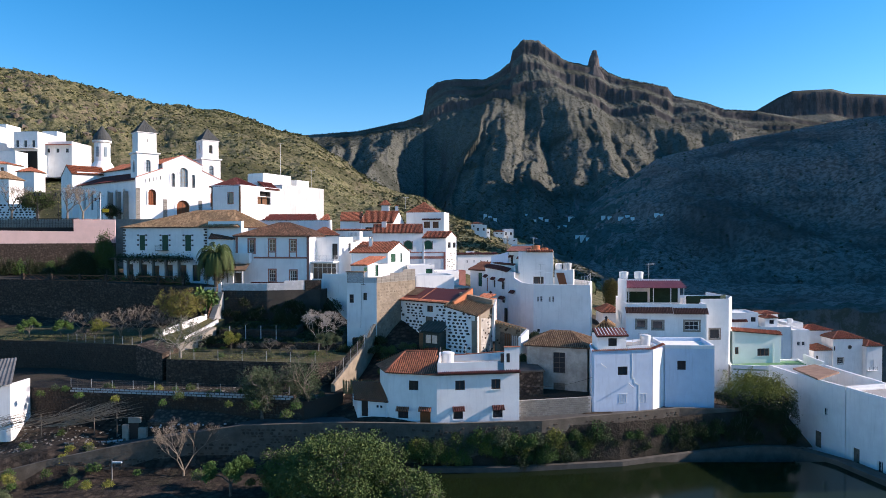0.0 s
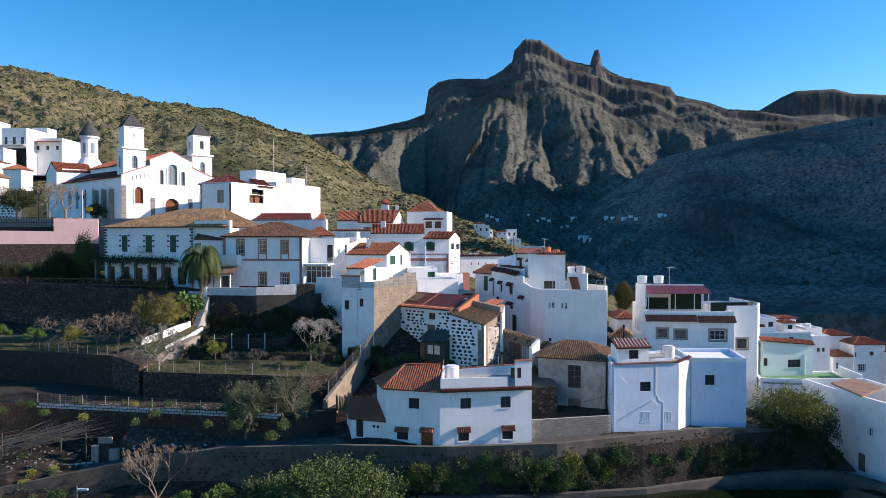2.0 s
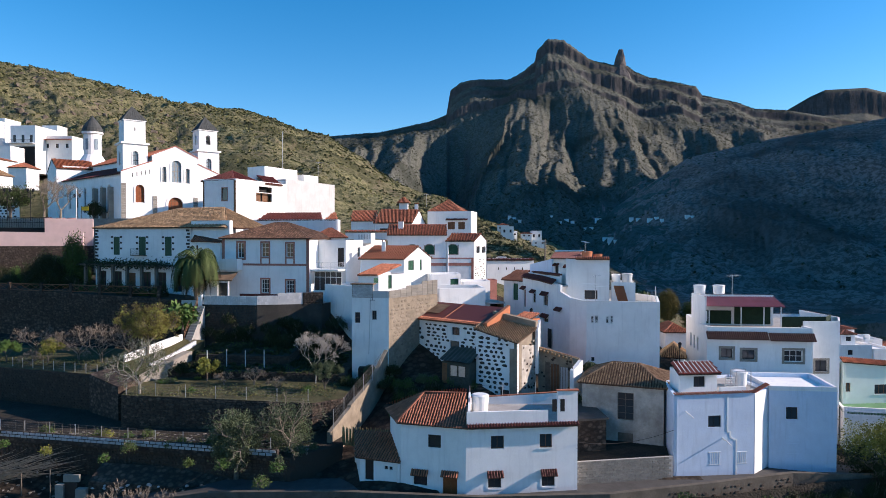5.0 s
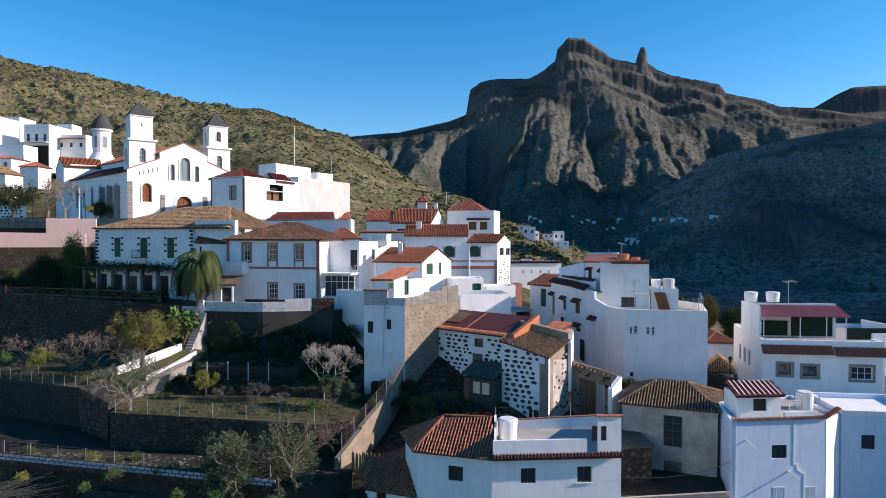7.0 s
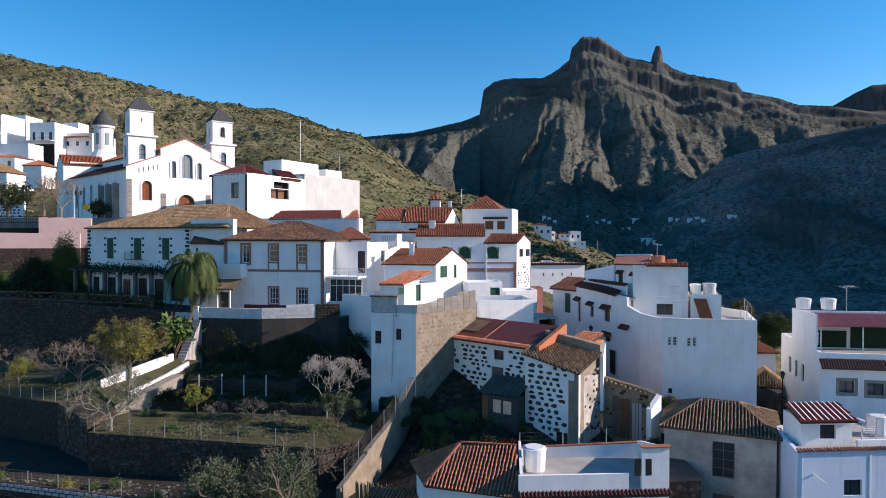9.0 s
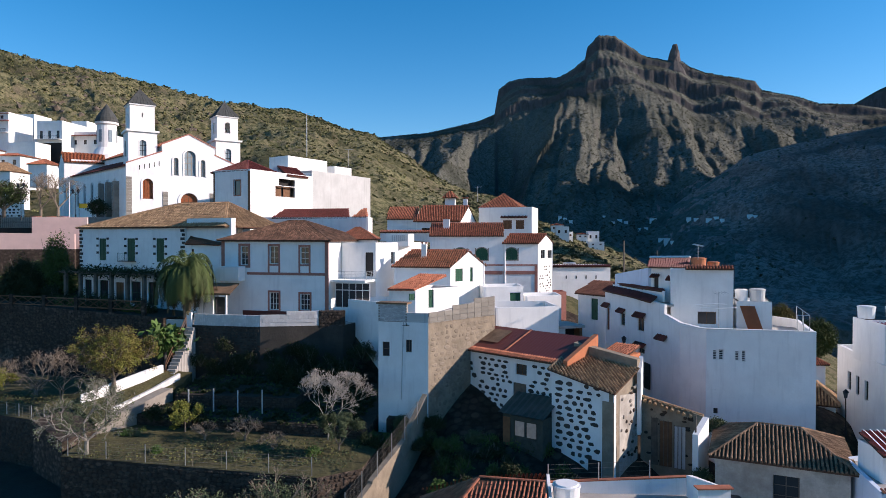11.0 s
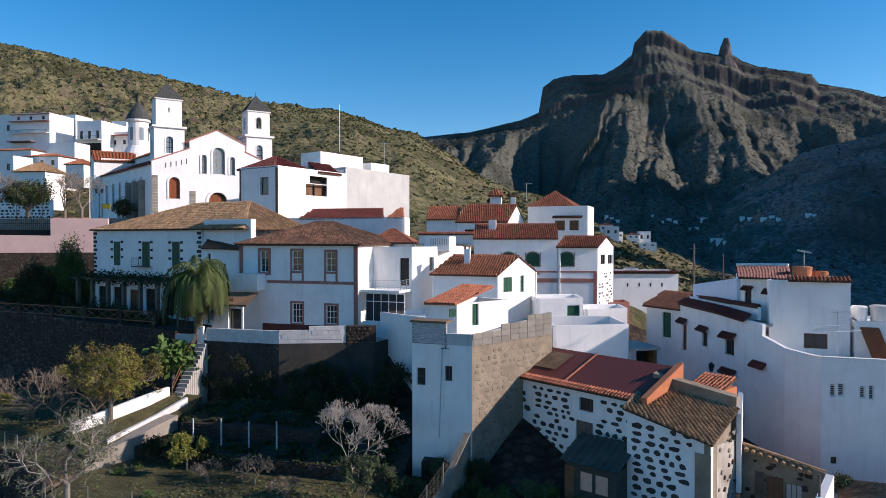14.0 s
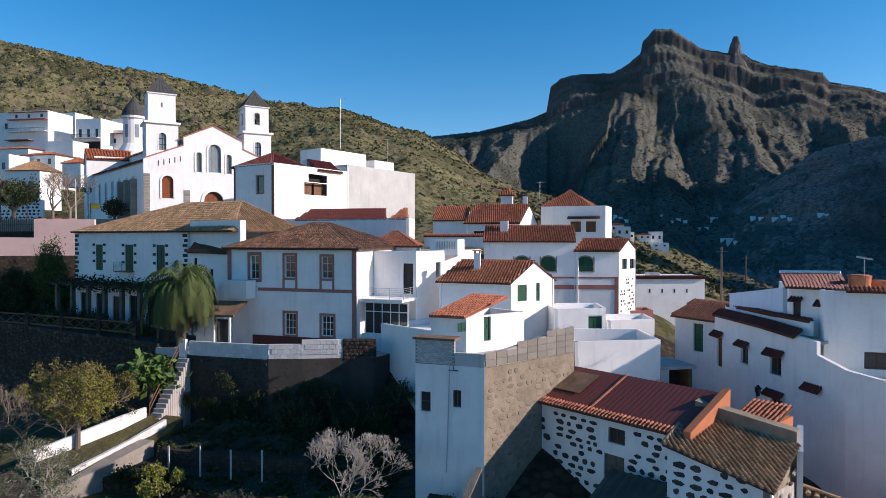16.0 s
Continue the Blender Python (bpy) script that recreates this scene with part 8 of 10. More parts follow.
# block wall and yard in front of the old house
yard = thing("yard_wall", 14, 86, 6.0, "grey concrete block yard wall", "garden wall")
fa = Facade((9.7, 83.2), (19.4, 85.2))
bm = bmesh.new()
fa.box(bm, 0, fa.len, 5.5, 8.9, -0.25, 0)
part("core", bm, CONCRETE, yard)
me = bpy.data.meshes.new("block")
bm = bmesh.new()
box(bm, 0.015, 0.485, -0.03, 0.035, 0.01, 0.235)
bm.to_mesh(me)
bm.free()
me.materials.append(BLOCK)
for r in range(13):
    for k in range(19):
        ob = new("block", me)
        ob.parent = yard
        ob.matrix_basis = Matrix.Translation(fa.at(k * 0.5 + (0.25 if r % 2 else 0), 5.65 + r * 0.25, 0.01) - PLACE[yard]) @ Matrix.Rotation(math.atan2(fa.along.y, fa.along.x), 4, "Z")
terrace("terrace_yard", "rough yard of the old house", [(9.8, 83.6), (19.3, 85.6), (20.2, 90.0), (12.0, 97.5), (9.4, 96.0)], 4.0, 8.4, SOIL, ())
out = thing("yard_outbuilding", 12.0, 90.0, 8.0, "low grey stone outbuilding with flat roof", "outbuilding")
op = [(9.8, 87.4), (13.6, 88.3), (13.0, 94.6), (9.4, 94.2)]
bm = bmesh.new()
prism(bm, op, 6.0, 11.6)
part("wall", bm, DRYSTONE, out)
bm = bmesh.new()
prism(bm, [(9.6, 87.2), (13.8, 88.1), (13.2, 94.8), (9.2, 94.4)], 11.6, 11.8)
part("flat_roof", bm, WETCONCRETE, out)

# stones on the whitewashed house, each one on its own
def loose_stones(parent, fa, s0, s1, z0, z1, size, rnd, cover, avoid=(), limit=260):
    z, count = z0, 0
    at = PLACE[parent]
    while z < z1:
        h = size * rnd.uniform(0.55, 0.8)
        s = s0 + rnd.uniform(0, 0.3)
        while s < s1 and count < limit:
            w = size * rnd.uniform(0.7, 1.5)
            c = s + w / 2
            if s + w < s1 and rnd.random() < cover and not any(a - 0.1 < c < b + 0.1 and za - 0.2 < z + h / 2 < zb + 0.2 for a, b, za, zb in avoid):
                bm = bmesh.new()
                stone(bm, fa, s, s + w, z, z + h, rnd, 0.05)
                bm.transform(Matrix.Translation(-at))
                me = bpy.data.meshes.new("stone")
                bm.to_mesh(me)
                bm.free()
                me.materials.append(DARKSTONE)
                ob = new("stone", me)
                ob.parent = parent
                count += 1
            s += w + size * rnd.uniform(0.15, 0.5)
        z += h + size * rnd.uniform(0.08, 0.22)


rnd = random.Random(31)
loose_stones(house_s, S[0], 0.0, 1.8, 13.0, 19.2, 0.75, rnd, 0.97)
loose_stones(house_s, S[0], 1.8, 11.2, 13.0, 19.1, 0.56, rnd, 0.85, [(5.81, 7.79, 14.79, 19.31)])
loose_stones(WING_ROOT, WING[0], 0.15, 4.4, 12.2, 18.5, 0.6, rnd, 0.92, limit=190)
# dark little stones on the lit side of the arched house
loose_stones(house_g2, G2[1], 0.3, 5.2, 21.0, 26.5, 0.45, rnd, 0.4, limit=70)
# masonry and blocks on the tall retaining wall
bm = bmesh.new()
stones(bm, T[1], 0.1, T[1].len, 10.6, 22.5, 0.62, random.Random(8), 0.72, 0.028)
tagged(part("stonework", bm, MASONSTONE, house_t), kind="stuff")
bm = bmesh.new()
prism(bm, [T[1].at(0, 0, 0.0).xy[:], T[1].at(T[1].len, 0, 0.0).xy[:], T[1].at(T[1].len, 0, -0.3).xy[:], T[1].at(0, 0, -0.3).xy[:]], 22.7, [23.45, 24.6, 24.6, 23.45])
part("block_course", bm, CONCRETE, house_t)
me = bpy.data.meshes.new("block")
bm = bmesh.new()
box(bm, 0.02, 0.98, -0.03, 0.03, 0.02, 0.44)
bm.to_mesh(me)
bm.free()
me.materials.append(BLOCK)
for k in range(9):
    for r in range(4):
        if 22.8 + r * 0.45 + 0.45 > 23.5 + 1.15 * k / 9 + 0.35:
            continue
        ob = new("block", me)
        ob.parent = house_t
        ob.matrix_basis = Matrix.Translation(T[1].at(k * 1.0 + 0.03 + (0.0 if r % 2 else 0.02), 22.78 + r * 0.45, 0.02) - PLACE[house_t]) @ Matrix.Rotation(math.atan2(T[1].along.y, T[1].along.x), 4, "Z")
# white painted brick top of the tall house
me = bpy.data.meshes.new("brick")
bm = bmesh.new()
box(bm, 0.01, 0.265, -0.03, 0.03, 0.008, 0.112)
bm.to_mesh(me)
bm.free()
me.materials.append(material("whitewashed_brick", (0.62, 0.61, 0.60), 0.95, 0.15, 3.0, 12.0, 0.3, (0.35, 0.32, 0.3), 0.5, obj_random=0.3))
bm = bmesh.new()
T[0].box(bm, 0.0, 2.72, 22.75, 24.35, -0.3, -0.01)
part("brick_backing", bm, STONE, house_t)
for r in range(13):
    for k in range(10):
        s = k * 0.275 + (0.137 if r % 2 else 0)
        if s > 2.5:
            continue
        ob = new("brick", me)
        ob.parent = house_t
        ob.matrix_basis = Matrix.Translation(T[0].at(s, 22.8 + r * 0.12, 0.0) - PLACE[house_t]) @ Matrix.Rotation(math.atan2(T[0].along.y, T[0].along.x), 4, "Z")
bm = bmesh.new()
T[0].box(bm, -0.15, 2.8, 24.35, 24.5, -1.2, 0.15)
part("cap_slab", bm, OLDTILE, house_t)
# sloping garden wall up to the tall house
gw = thing("stepped_garden_wall", -12, 95, 8, "light stepped masonry wall with mesh fence climbing the slope", "garden wall")
for q0, q1, za, zb in (((-14.8, 88.0), (-13.4, 92.0), 10.0, 11.6), ((-13.4, 92.0), (-11.6, 97.0), 11.8, 13.6), ((-11.6, 97.0), (-10.4, 100.9), 13.8, 16.4)):
    fa = Facade(q0, q1)
    bm = bmesh.new()
    prism(bm, [fa.at(0, 0, 0.0).xy[:], fa.at(fa.len, 0, 0.0).xy[:], fa.at(fa.len, 0, -0.45).xy[:], fa.at(0, 0, -0.45).xy[:]], 7.5, [za, zb, zb, za])
    part("wall", bm, MASONRY, gw)
MESH = material("rusty_wire_mesh", (0.20, 0.18, 0.15), 0.8, 0.2, 2.0, 20.0, 0.1)


def wire_fence(q0, q1, za, zb, h, n, label="thin wire mesh fence on steel posts", step=0.35):
    fa = Facade(q0, q1)
    root = thing("wire_fence", q0[0], q0[1], min(za, zb), label, "fence", "wire fences")
    for k in range(n + 1):
        s = fa.len * k / n
        z = za + (zb - za) * k / n
        bm = bmesh.new()
        tube(bm, fa.at(s, z - 0.3), fa.at(s, z + h), 0.04, n=6)
        part("post", bm, STEEL, root)
    bm = bmesh.new()
    m = int(fa.len / step)
    for k in range(m):
        s = fa.len * k / m
        z = za + (zb - za) * k / m
        tube(bm, fa.at(s, z), fa.at(s, z + h * 0.95), 0.006, n=3)
    for r in range(5):
        tube(bm, fa.at(0, za + h * 0.95 * r / 4), fa.at(fa.len, zb + h * 0.95 * r / 4), 0.008, n=3)
    part("wire", bm, MESH, root)


wire_fence((-14.6, 88.4), (-11.0, 99.0), 10.6, 14.6, 1.7, 5, step=0.18)
wire_fence((-0.40, 88.00), (6.36, 88.30), 13.7, 14.1, 1.3, 2, step=4.0)
wire_fence((-39.0, 93.0), (-18.0, 91.5), 12.5, 12.25, 1.4, 6, step=1.2)
wire_fence((-60.0, 104.2), (-46.0, 99.4), 13.3, 13.4, 1.2, 8, step=1.0)
wire_fence((-52.0, 90.9), (-20.0, 84.4), 9.1, 9.4, 1.1, 10, step=1.0)
# row of white posts in the upper garden
for k, (x, y) in enumerate(((-33.6, 102.6), (-31.1, 102.6), (-28.7, 102.6), (-26.3, 102.6))):
    bm = bmesh.new()
    box(bm, x - 0.05, x + 0.05, y - 0.05, y + 0.05, 12.4, 15.9 + 0.12 * (k % 2))
    lone("garden_post", bm, GREYWHITE, "slender whitewashed concrete garden post", "post", "garden posts")
# curved white walls of the raised garden bed
cw = thing("curved_garden_wall", -40, 106, 13.4, "curved whitewashed garden wall round a raised bed", "garden wall")
CURVE = [(-43.4, 100.9, 15.5), (-42.4, 102.2, 15.9), (-41.2, 103.9, 16.4), (-39.9, 106.0, 16.9), (-39.2, 107.9, 17.1)]
CURVE2 = [(-39.9, 100.4, 14.5), (-39.2, 102.6, 14.9), (-38.4, 104.6, 15.4), (-37.6, 106.2, 16.0), (-37.2, 107.6, 16.3)]
for cv in (CURVE, CURVE2):
    bm = bmesh.new()
    prev = None
    for i, (x, y, z) in enumerate(cv):
        j, k = min(i + 1, len(cv) - 1), max(i - 1, 0)
        d = Vector((cv[j][0] - cv[k][0], cv[j][1] - cv[k][1], 0)).normalized()
        nrm = Vector((-d.y, d.x, 0)) * 0.15
        cur = [bm.verts.new(Vector((x, y, h)) + nrm * sgn) for sgn, h in ((1, z - 1.3), (1, z), (-1, z), (-1, z - 0.9 if cv is CURVE2 else 13.0))]
        if prev:
            for a in range(3):
                bm.faces.new((prev[a], cur[a], cur[a + 1], prev[a + 1]))
        prev = cur
    bmesh.ops.recalc_face_normals(bm, faces=bm.faces)
    part("wall", bm, WHITE if cv is CURVE else WORNWHITE, cw)
bm = bmesh.new()
prism(bm, [(-40.1, 98.1), (-38.4, 100.9), (-37.4, 103.1), (-36.7, 105.4), (-38.2, 105.4)], 11.0, [13.6, 14.3, 14.9, 15.3, 15.3])
part("footing", bm, STONE, cw)
bm = bmesh.new()
prism(bm, [(-44.6, 101.2), (-40.2, 98.4), (-36.4, 106.8), (-36.6, 109.2), (-39.4, 108.2)], 11.0, [14.9, 13.6, 15.4, 16.1, 16.5])
part("bed_soil", bm, GRASS, cw)
bm = bmesh.new()
prism(bm, [(-46.5, 98.6), (-41.0, 95.0), (-39.6, 97.6), (-44.5, 101.0)], 8.0, [13.6, 12.9, 13.4, 14.2])
part("retaining_wall", bm, DRYSTONE, cw)
# garden steps with a rail beside the palm
steps = thing("garden_steps", -38.2, 110.5, 15.0, "narrow garden steps with rusty handrail beside the palm", "stairs")
for k in range(14):
    bm = bmesh.new()
    box(bm, -38.95 + k * 0.03, -38.0 + k * 0.03, 108.0 + k * 0.27, 108.4 + k * 0.27, 13.0, 16.2 + k * 0.33)
    part("step", bm, CONCRETE, steps)
for a, b in (((-38.95, 108.1, 17.3), (-38.55, 111.7, 21.7)), ((-38.95, 108.1, 16.85), (-38.55, 111.7, 21.25))):
    bm = bmesh.new()
    tube(bm, a, b, 0.045, n=6)
    part("handrail", bm, BROWNWOOD, steps)
for k in range(4):
    bm = bmesh.new()
    tube(bm, (-38.95 + k * 0.13, 108.1 + k * 1.2, 16.2 + k * 1.45), (-38.95 + k * 0.13, 108.1 + k * 1.2, 17.35 + k * 1.46), 0.04, n=6)
    part("rail_post", bm, BROWNWOOD, steps)
# balustrade fence of the long house garden
bal = thing("garden_fence", -60, 121, 21.5, "dark timber cross-braced garden fence on stone piers", "fence")
FP = [(-80.0, 124.2), (-74.0, 123.2), (-68.0, 122.2), (-62.5, 121.0), (-57.0, 119.5), (-51.5, 118.1), (-46.5, 116.8)]
for i, (x, y) in enumerate(FP):
    bm = bmesh.new()
    box(bm, x - 0.22, x + 0.22, y - 0.22, y + 0.22, 20.5, 23.0)
    part("pier", bm, DRYSTONE, bal)
    if i:
        fa = Facade(FP[i - 1], (x, y))
        for z in (21.7, 22.7):
            bm = bmesh.new()
            fa.box(bm, 0.2, fa.len - 0.2, z, z + 0.12, -0.06, 0.06)
            part("rail", bm, BROWNWOOD, bal)
        n = 3
        for k in range(n):
            a, c = 0.2 + (fa.len - 0.4) * k / n, 0.2 + (fa.len - 0.4) * (k + 1) / n
            bm = bmesh.new()
            tube(bm, fa.at(a, 21.8), fa.at(c, 22.7), 0.05, n=5)
            tube(bm, fa.at(a, 22.7), fa.at(c, 21.8), 0.05, n=5)
            part("cross_brace", bm, BROWNWOOD, bal)
# vine pergola along the long house
vp = thing("vine_pergola", -55, 122, 21.3, "timber vine pergola with white pillars along a house front", "pergola")
off = L[0]
for s in (0.6, 3.6, 6.6, 9.6, 12.6, 15.6):
    bm = bmesh.new()
    off.box(bm, s, s + 0.4, 20.5, 25.6, 2.4, 2.8)
    part("pillar", bm, GREYWOOD, vp)
bm = bmesh.new()
for o in (0.2, 1.3, 2.5):
    off.box(bm, -0.5, 17.0, 25.6, 25.78, o, o + 0.14)
for k in range(24):
    off.box(bm, -0.3 + k * 0.72, -0.2 + k * 0.72, 25.78, 25.9, 0.1, 3.0)
part("beam_grid", bm, GREYWOOD, vp)
rv = np.random.RandomState(6)
n = 900
sv, ov = rv.uniform(-0.5, 17.0, n), rv.uniform(0.0, 3.2, n)
cv = np.array([tuple(off.at(a, 25.9 + h, o)) for a, o, h in zip(sv, ov, rv.normal(0, 0.25, n))])
VINE_AT = (vp, cv)
# small hut and corrugated roof at the far left of the fields
hut2, H2 = house("field_hut", "small white field hut with grey corrugated roof", [(-65.4, 84.0), (-57.0, 85.6), (-57.8, 91.0), (-66.4, 89.6)], 3.0, 9.6, WHITE, tops={0: (9.6, 10.6), 1: (10.6, 10.2)})
bm = bmesh.new()
for k in range(34):
    a, c = k / 34, (k + 1) / 34
    da, dc = (0.07, 0.0) if k % 2 else (0.0, 0.07)
    p0, p1, p2, p3 = Vector((-66.0, 83.3, 9.7)), Vector((-56.4, 85.0, 10.7)), Vector((-59.9, 91.5, 13.0)), Vector((-67.0, 90.0, 12.6))
    quad(bm, p0.lerp(p1, a) + Vector((0, 0, da)), p0.lerp(p1, c) + Vector((0, 0, dc)), p3.lerp(p2, c) + Vector((0, 0, dc)), p3.lerp(p2, a) + Vector((0, 0, da)))
bmesh.ops.remove_doubles(bm, verts=bm.verts, dist=0.001)
part("corrugated_roof", bm, material("grey_fibre_cement", (0.16, 0.155, 0.15), 0.95, 0.25, 0.7, 9.0, 0.3, (0.08, 0.075, 0.07), 0.5), hut2)
# bamboo fence by the road house
bf = thing("bamboo_fence", -10.5, 88.5, 8.8, "split bamboo cane fence", "fence")
fa = Facade((-13.6, 88.4), (-8.6, 87.2))
BAMBOO = material("dry_bamboo", (0.34, 0.24, 0.11), 0.8, 0.3, 2.0, 15.0, 0.2, obj_random=0.4)
rnd = random.Random(9)
for k in range(44):
    bm = bmesh.new()
    s = fa.len * k / 44
    tube(bm, fa.at(s, 8.6), fa.at(s + rnd.uniform(-0.06, 0.06), 10.5 + rnd.uniform(-0.2, 0.2), 0.05), 0.06, 0.05, 5)
    part("cane", bm, BAMBOO, bf)
# little gateway to the garden beside the road
gt = thing("garden_gateway", -40.28, 84.60, 3.41, "narrow dark garden door between whitewashed stone piers", "gate")
x, y, z = -40.28, 84.60, 3.41
for a, c, h in ((-1.45, -0.62, 2.1), (0.62, 1.7, 1.7)):
    bm = bmesh.new()
    box(bm, x + a, x + c, y - 0.25, y + 0.35, z - 1.2, z + h)
    part("pier", bm, STONE, gt)
bm = bmesh.new()
box(bm, x - 0.62, x + 0.62, y + 0.0, y + 0.08, z - 0.3, z + 2.3)
part("door", bm, DARKFRAME, gt)
bm = bmesh.new()
box(bm, x - 0.8, x + 0.8, y + 0.1, y + 0.4, z + 2.3, z + 3.0)
part("stone_head", bm, STONE, gt)
dw = thing("stone_slope_wall", x + 6, y + 0.6, z, "dark dry stone bank beside the garden door", "stone wall")
fa = Facade((x + 1.7, y + 0.2), (x + 16.0, y - 0.6))
bm = bmesh.new()
prism(bm, [fa.at(0, 0, 0).xy[:], fa.at(fa.len, 0, 0).xy[:], fa.at(fa.len, 0, -2.5).xy[:], fa.at(0, 0, -2.5).xy[:]], z - 2.0, [z + 2.4, z + 2.0, z + 3.0, z + 3.4])
part("bank", bm, DRYSTONE, dw)
bm = bmesh.new()
stones(bm, fa, 0, fa.len, z - 0.5, z + 2.1, 0.45, random.Random(4), 0.85, 0.09)
tagged(part("stonework", bm, STONEPILE, dw), kind="stuff")
rnd = random.Random(14)
for k in range(26):
    bm = bmesh.new()
    a = fa.at(rnd.uniform(0, fa.len), z + rnd.uniform(0.2, 2.2))
    stone(bm, Facade((a.x, a.y), (a.x + 1, a.y)), 0, rnd.uniform(0.25, 0.5), a.z, a.z + rnd.uniform(0.15, 0.3), rnd, 0.2)
    part("pale_stone", bm, BLOCKWALL, dw)
# ---- houses up the hill behind the church ----
def hill_house(name, label, a, b, deep, z0, z1, mat=None, rows=(), cols=0, flank=0, parapet=0.5, roof=None, rise=1.6, group="hill houses"):
    """A plain house: front from a to b, going back by deep. rows: (sill, head) heights of its windows."""
    a, b = Vector(a), Vector(b)
    u = (b - a).normalized()
    v = Vector((-u.y, u.x)) * deep
    pts = [tuple(a), tuple(b), tuple(b + v), tuple(a + v)]
    feats = []
    for lo, hi in rows:
        n = (b - a).length
        for k in range(cols):
            c = n * (k + 0.5) / cols
            feats.append((0, "win", (c - min(0.55, n / cols * 0.3), c + min(0.55, n / cols * 0.3), lo, hi), dict(bars=(1, 0), mat=BROWNWOOD)))
        for k in range(flank):
            c = deep * (k + 0.5) / flank
            feats.append((1, "win", (c - 0.5, c + 0.5, lo, hi), dict(bars=(1, 0), mat=DARKFRAME)))
    root, fas = house(name, label, pts, z0, z1, mat or WHITE, feats, group=group)
    if roof:
        hip_roof(root, pts, z1, rise, roof)
    else:
        parapet_roof(root, pts, z1, parapet, mat or WHITE, floor_mat=GREYWHITE)
    return root, fas


def eave(root, fa, s0, s1, z, out=0.7, mat=None):
    bm = bmesh.new()
    fa.box(bm, s0, s1, z, z + 0.22, -0.1, out)
    part("eave", bm, mat or TRIM, root)


def balcony(root, fa, s0, s1, z, out=1.4, h=1.0):
    bm = bmesh.new()
    fa.box(bm, s0, s1, z - 0.2, z, 0, out)
    part("balcony_slab", bm, WHITE, root)
    bm = bmesh.new()
    n = int((s1 - s0) / 0.35)
    for k in range(n + 1):
        s = s0 + (s1 - s0) * k / n
        tube(bm, fa.at(s, z, out - 0.08), fa.at(s, z + h, out - 0.08), 0.03, n=4)
    tube(bm, fa.at(s0, z + h, out - 0.08), fa.at(s1, z + h, out - 0.08), 0.05, n=5)
    part("railing", bm, IRON, root)


r, f = hill_house("balcony_block", "three-storey white house with railed balcony and terracotta eaves", (-184.50, 245.00), (-170.29, 245.00), 11.0, 52.0, 71.91, rows=((70.22, 71.35),), cols=3)
for k, s in enumerate((0.22, 0.5, 0.78)):
    n = f[0].len
    door(r, f[0], n * s - 0.9, n * s + 0.9, 65.72, 67.78, BROWNWOOD)
balcony(r, f[0], 0.0, f[0].len, 65.72)
eave(r, f[0], -0.3, f[0].len + 0.3, 69.47, 1.3)
eave(r, f[0], -0.3, f[0].len + 0.3, 71.91, 0.5)
for k in range(2):
    eave(r, f[0], 0.0, f[0].len * 0.62, 62.71 - 0.1 * k, 2.4 - k * 1.6, TRIM if k == 0 else DARKFRAME)
hill_house("side_block", "white flat-roofed house with dark ribbon window", (-205.67, 248.00), (-187.06, 248.00), 10.0, 54.0, 72.34, rows=((67.34, 69.26),), cols=5)
hill_house("lower_block", "low white house with terracotta tiled roof", (-185.04, 232.00), (-165.66, 232.00), 8.0, 48.0, 58.23, rows=((54.70, 56.47),), cols=6, roof=TILE, rise=1.0)
hill_house("white_wall_block", "white house with terrace walls on the slope", (-170.84, 238.00), (-155.27, 238.00), 7.0, 50.0, 60.66)
hill_house("rear_block", "narrow white house with grey shutters between others", (-180.63, 262.00), (-174.44, 262.00), 9.0, 56.0, 74.51, rows=((67.63, 70.06),), cols=2)
r, f = hill_house("terraced_villa", "large white terraced villa with balustrades and dark ground floor", (-162.40, 248.00), (-153.32, 248.00), 18.0, 53.0, 69.30, rows=((63.85, 66.48),), cols=3)
balcony(r, f[0], 0.0, f[0].len, 63.47, 2.0)
# flat near-black sheet: shade under the balcony is put into its colour
bm = bmesh.new()
f[0].box(bm, 0.2, f[0].len - 0.2, 54.0, 62.35, 0.02, 0.08)
part("dark_opening", bm, UNLIT_BLACK, r)
r, f = hill_house("villa_wing", "long white villa wing with terracotta eave and balustrade", (-158.35, 254.00), (-143.81, 254.00), 14.0, 53.0, 66.45, rows=((62.61, 64.15),), cols=4)
eave(r, f[0], f[0].len * 0.25, f[0].len, 65.49, 1.6)
hill_house("villa_roof_room", "white rooftop room of a villa", (-159.97, 262.00), (-154.19, 262.00), 6.0, 58.0, 71.66, group="")
hill_house("gable_cottage", "small white cottage with low red tiled roof", (-158.52, 222.00), (-147.60, 222.00), 8.0, 45.0, 54.69, rows=((52.05, 53.54),), cols=3, roof=TILE, rise=1.2)
hill_house("red_roof_cottage", "small white cottage with bright orange tiled roof", (-141.84, 218.00), (-136.06, 218.00), 6.0, 45.0, 51.65, roof=TILE, rise=1.8)
hill_house("edge_cottage", "white cottage wall on the church lane", (-168.72, 214.00), (-155.03, 214.00), 7.0, 42.0, 53.47, rows=((49.81, 51.72),), cols=4)
hill_house("brown_roof_cottage", "old cottage with weathered orange tile roof by the square", (-141.90, 200.00), (-132.65, 200.00), 7.0, 38.0, 47.74, roof=TANTILE, rise=2.6)
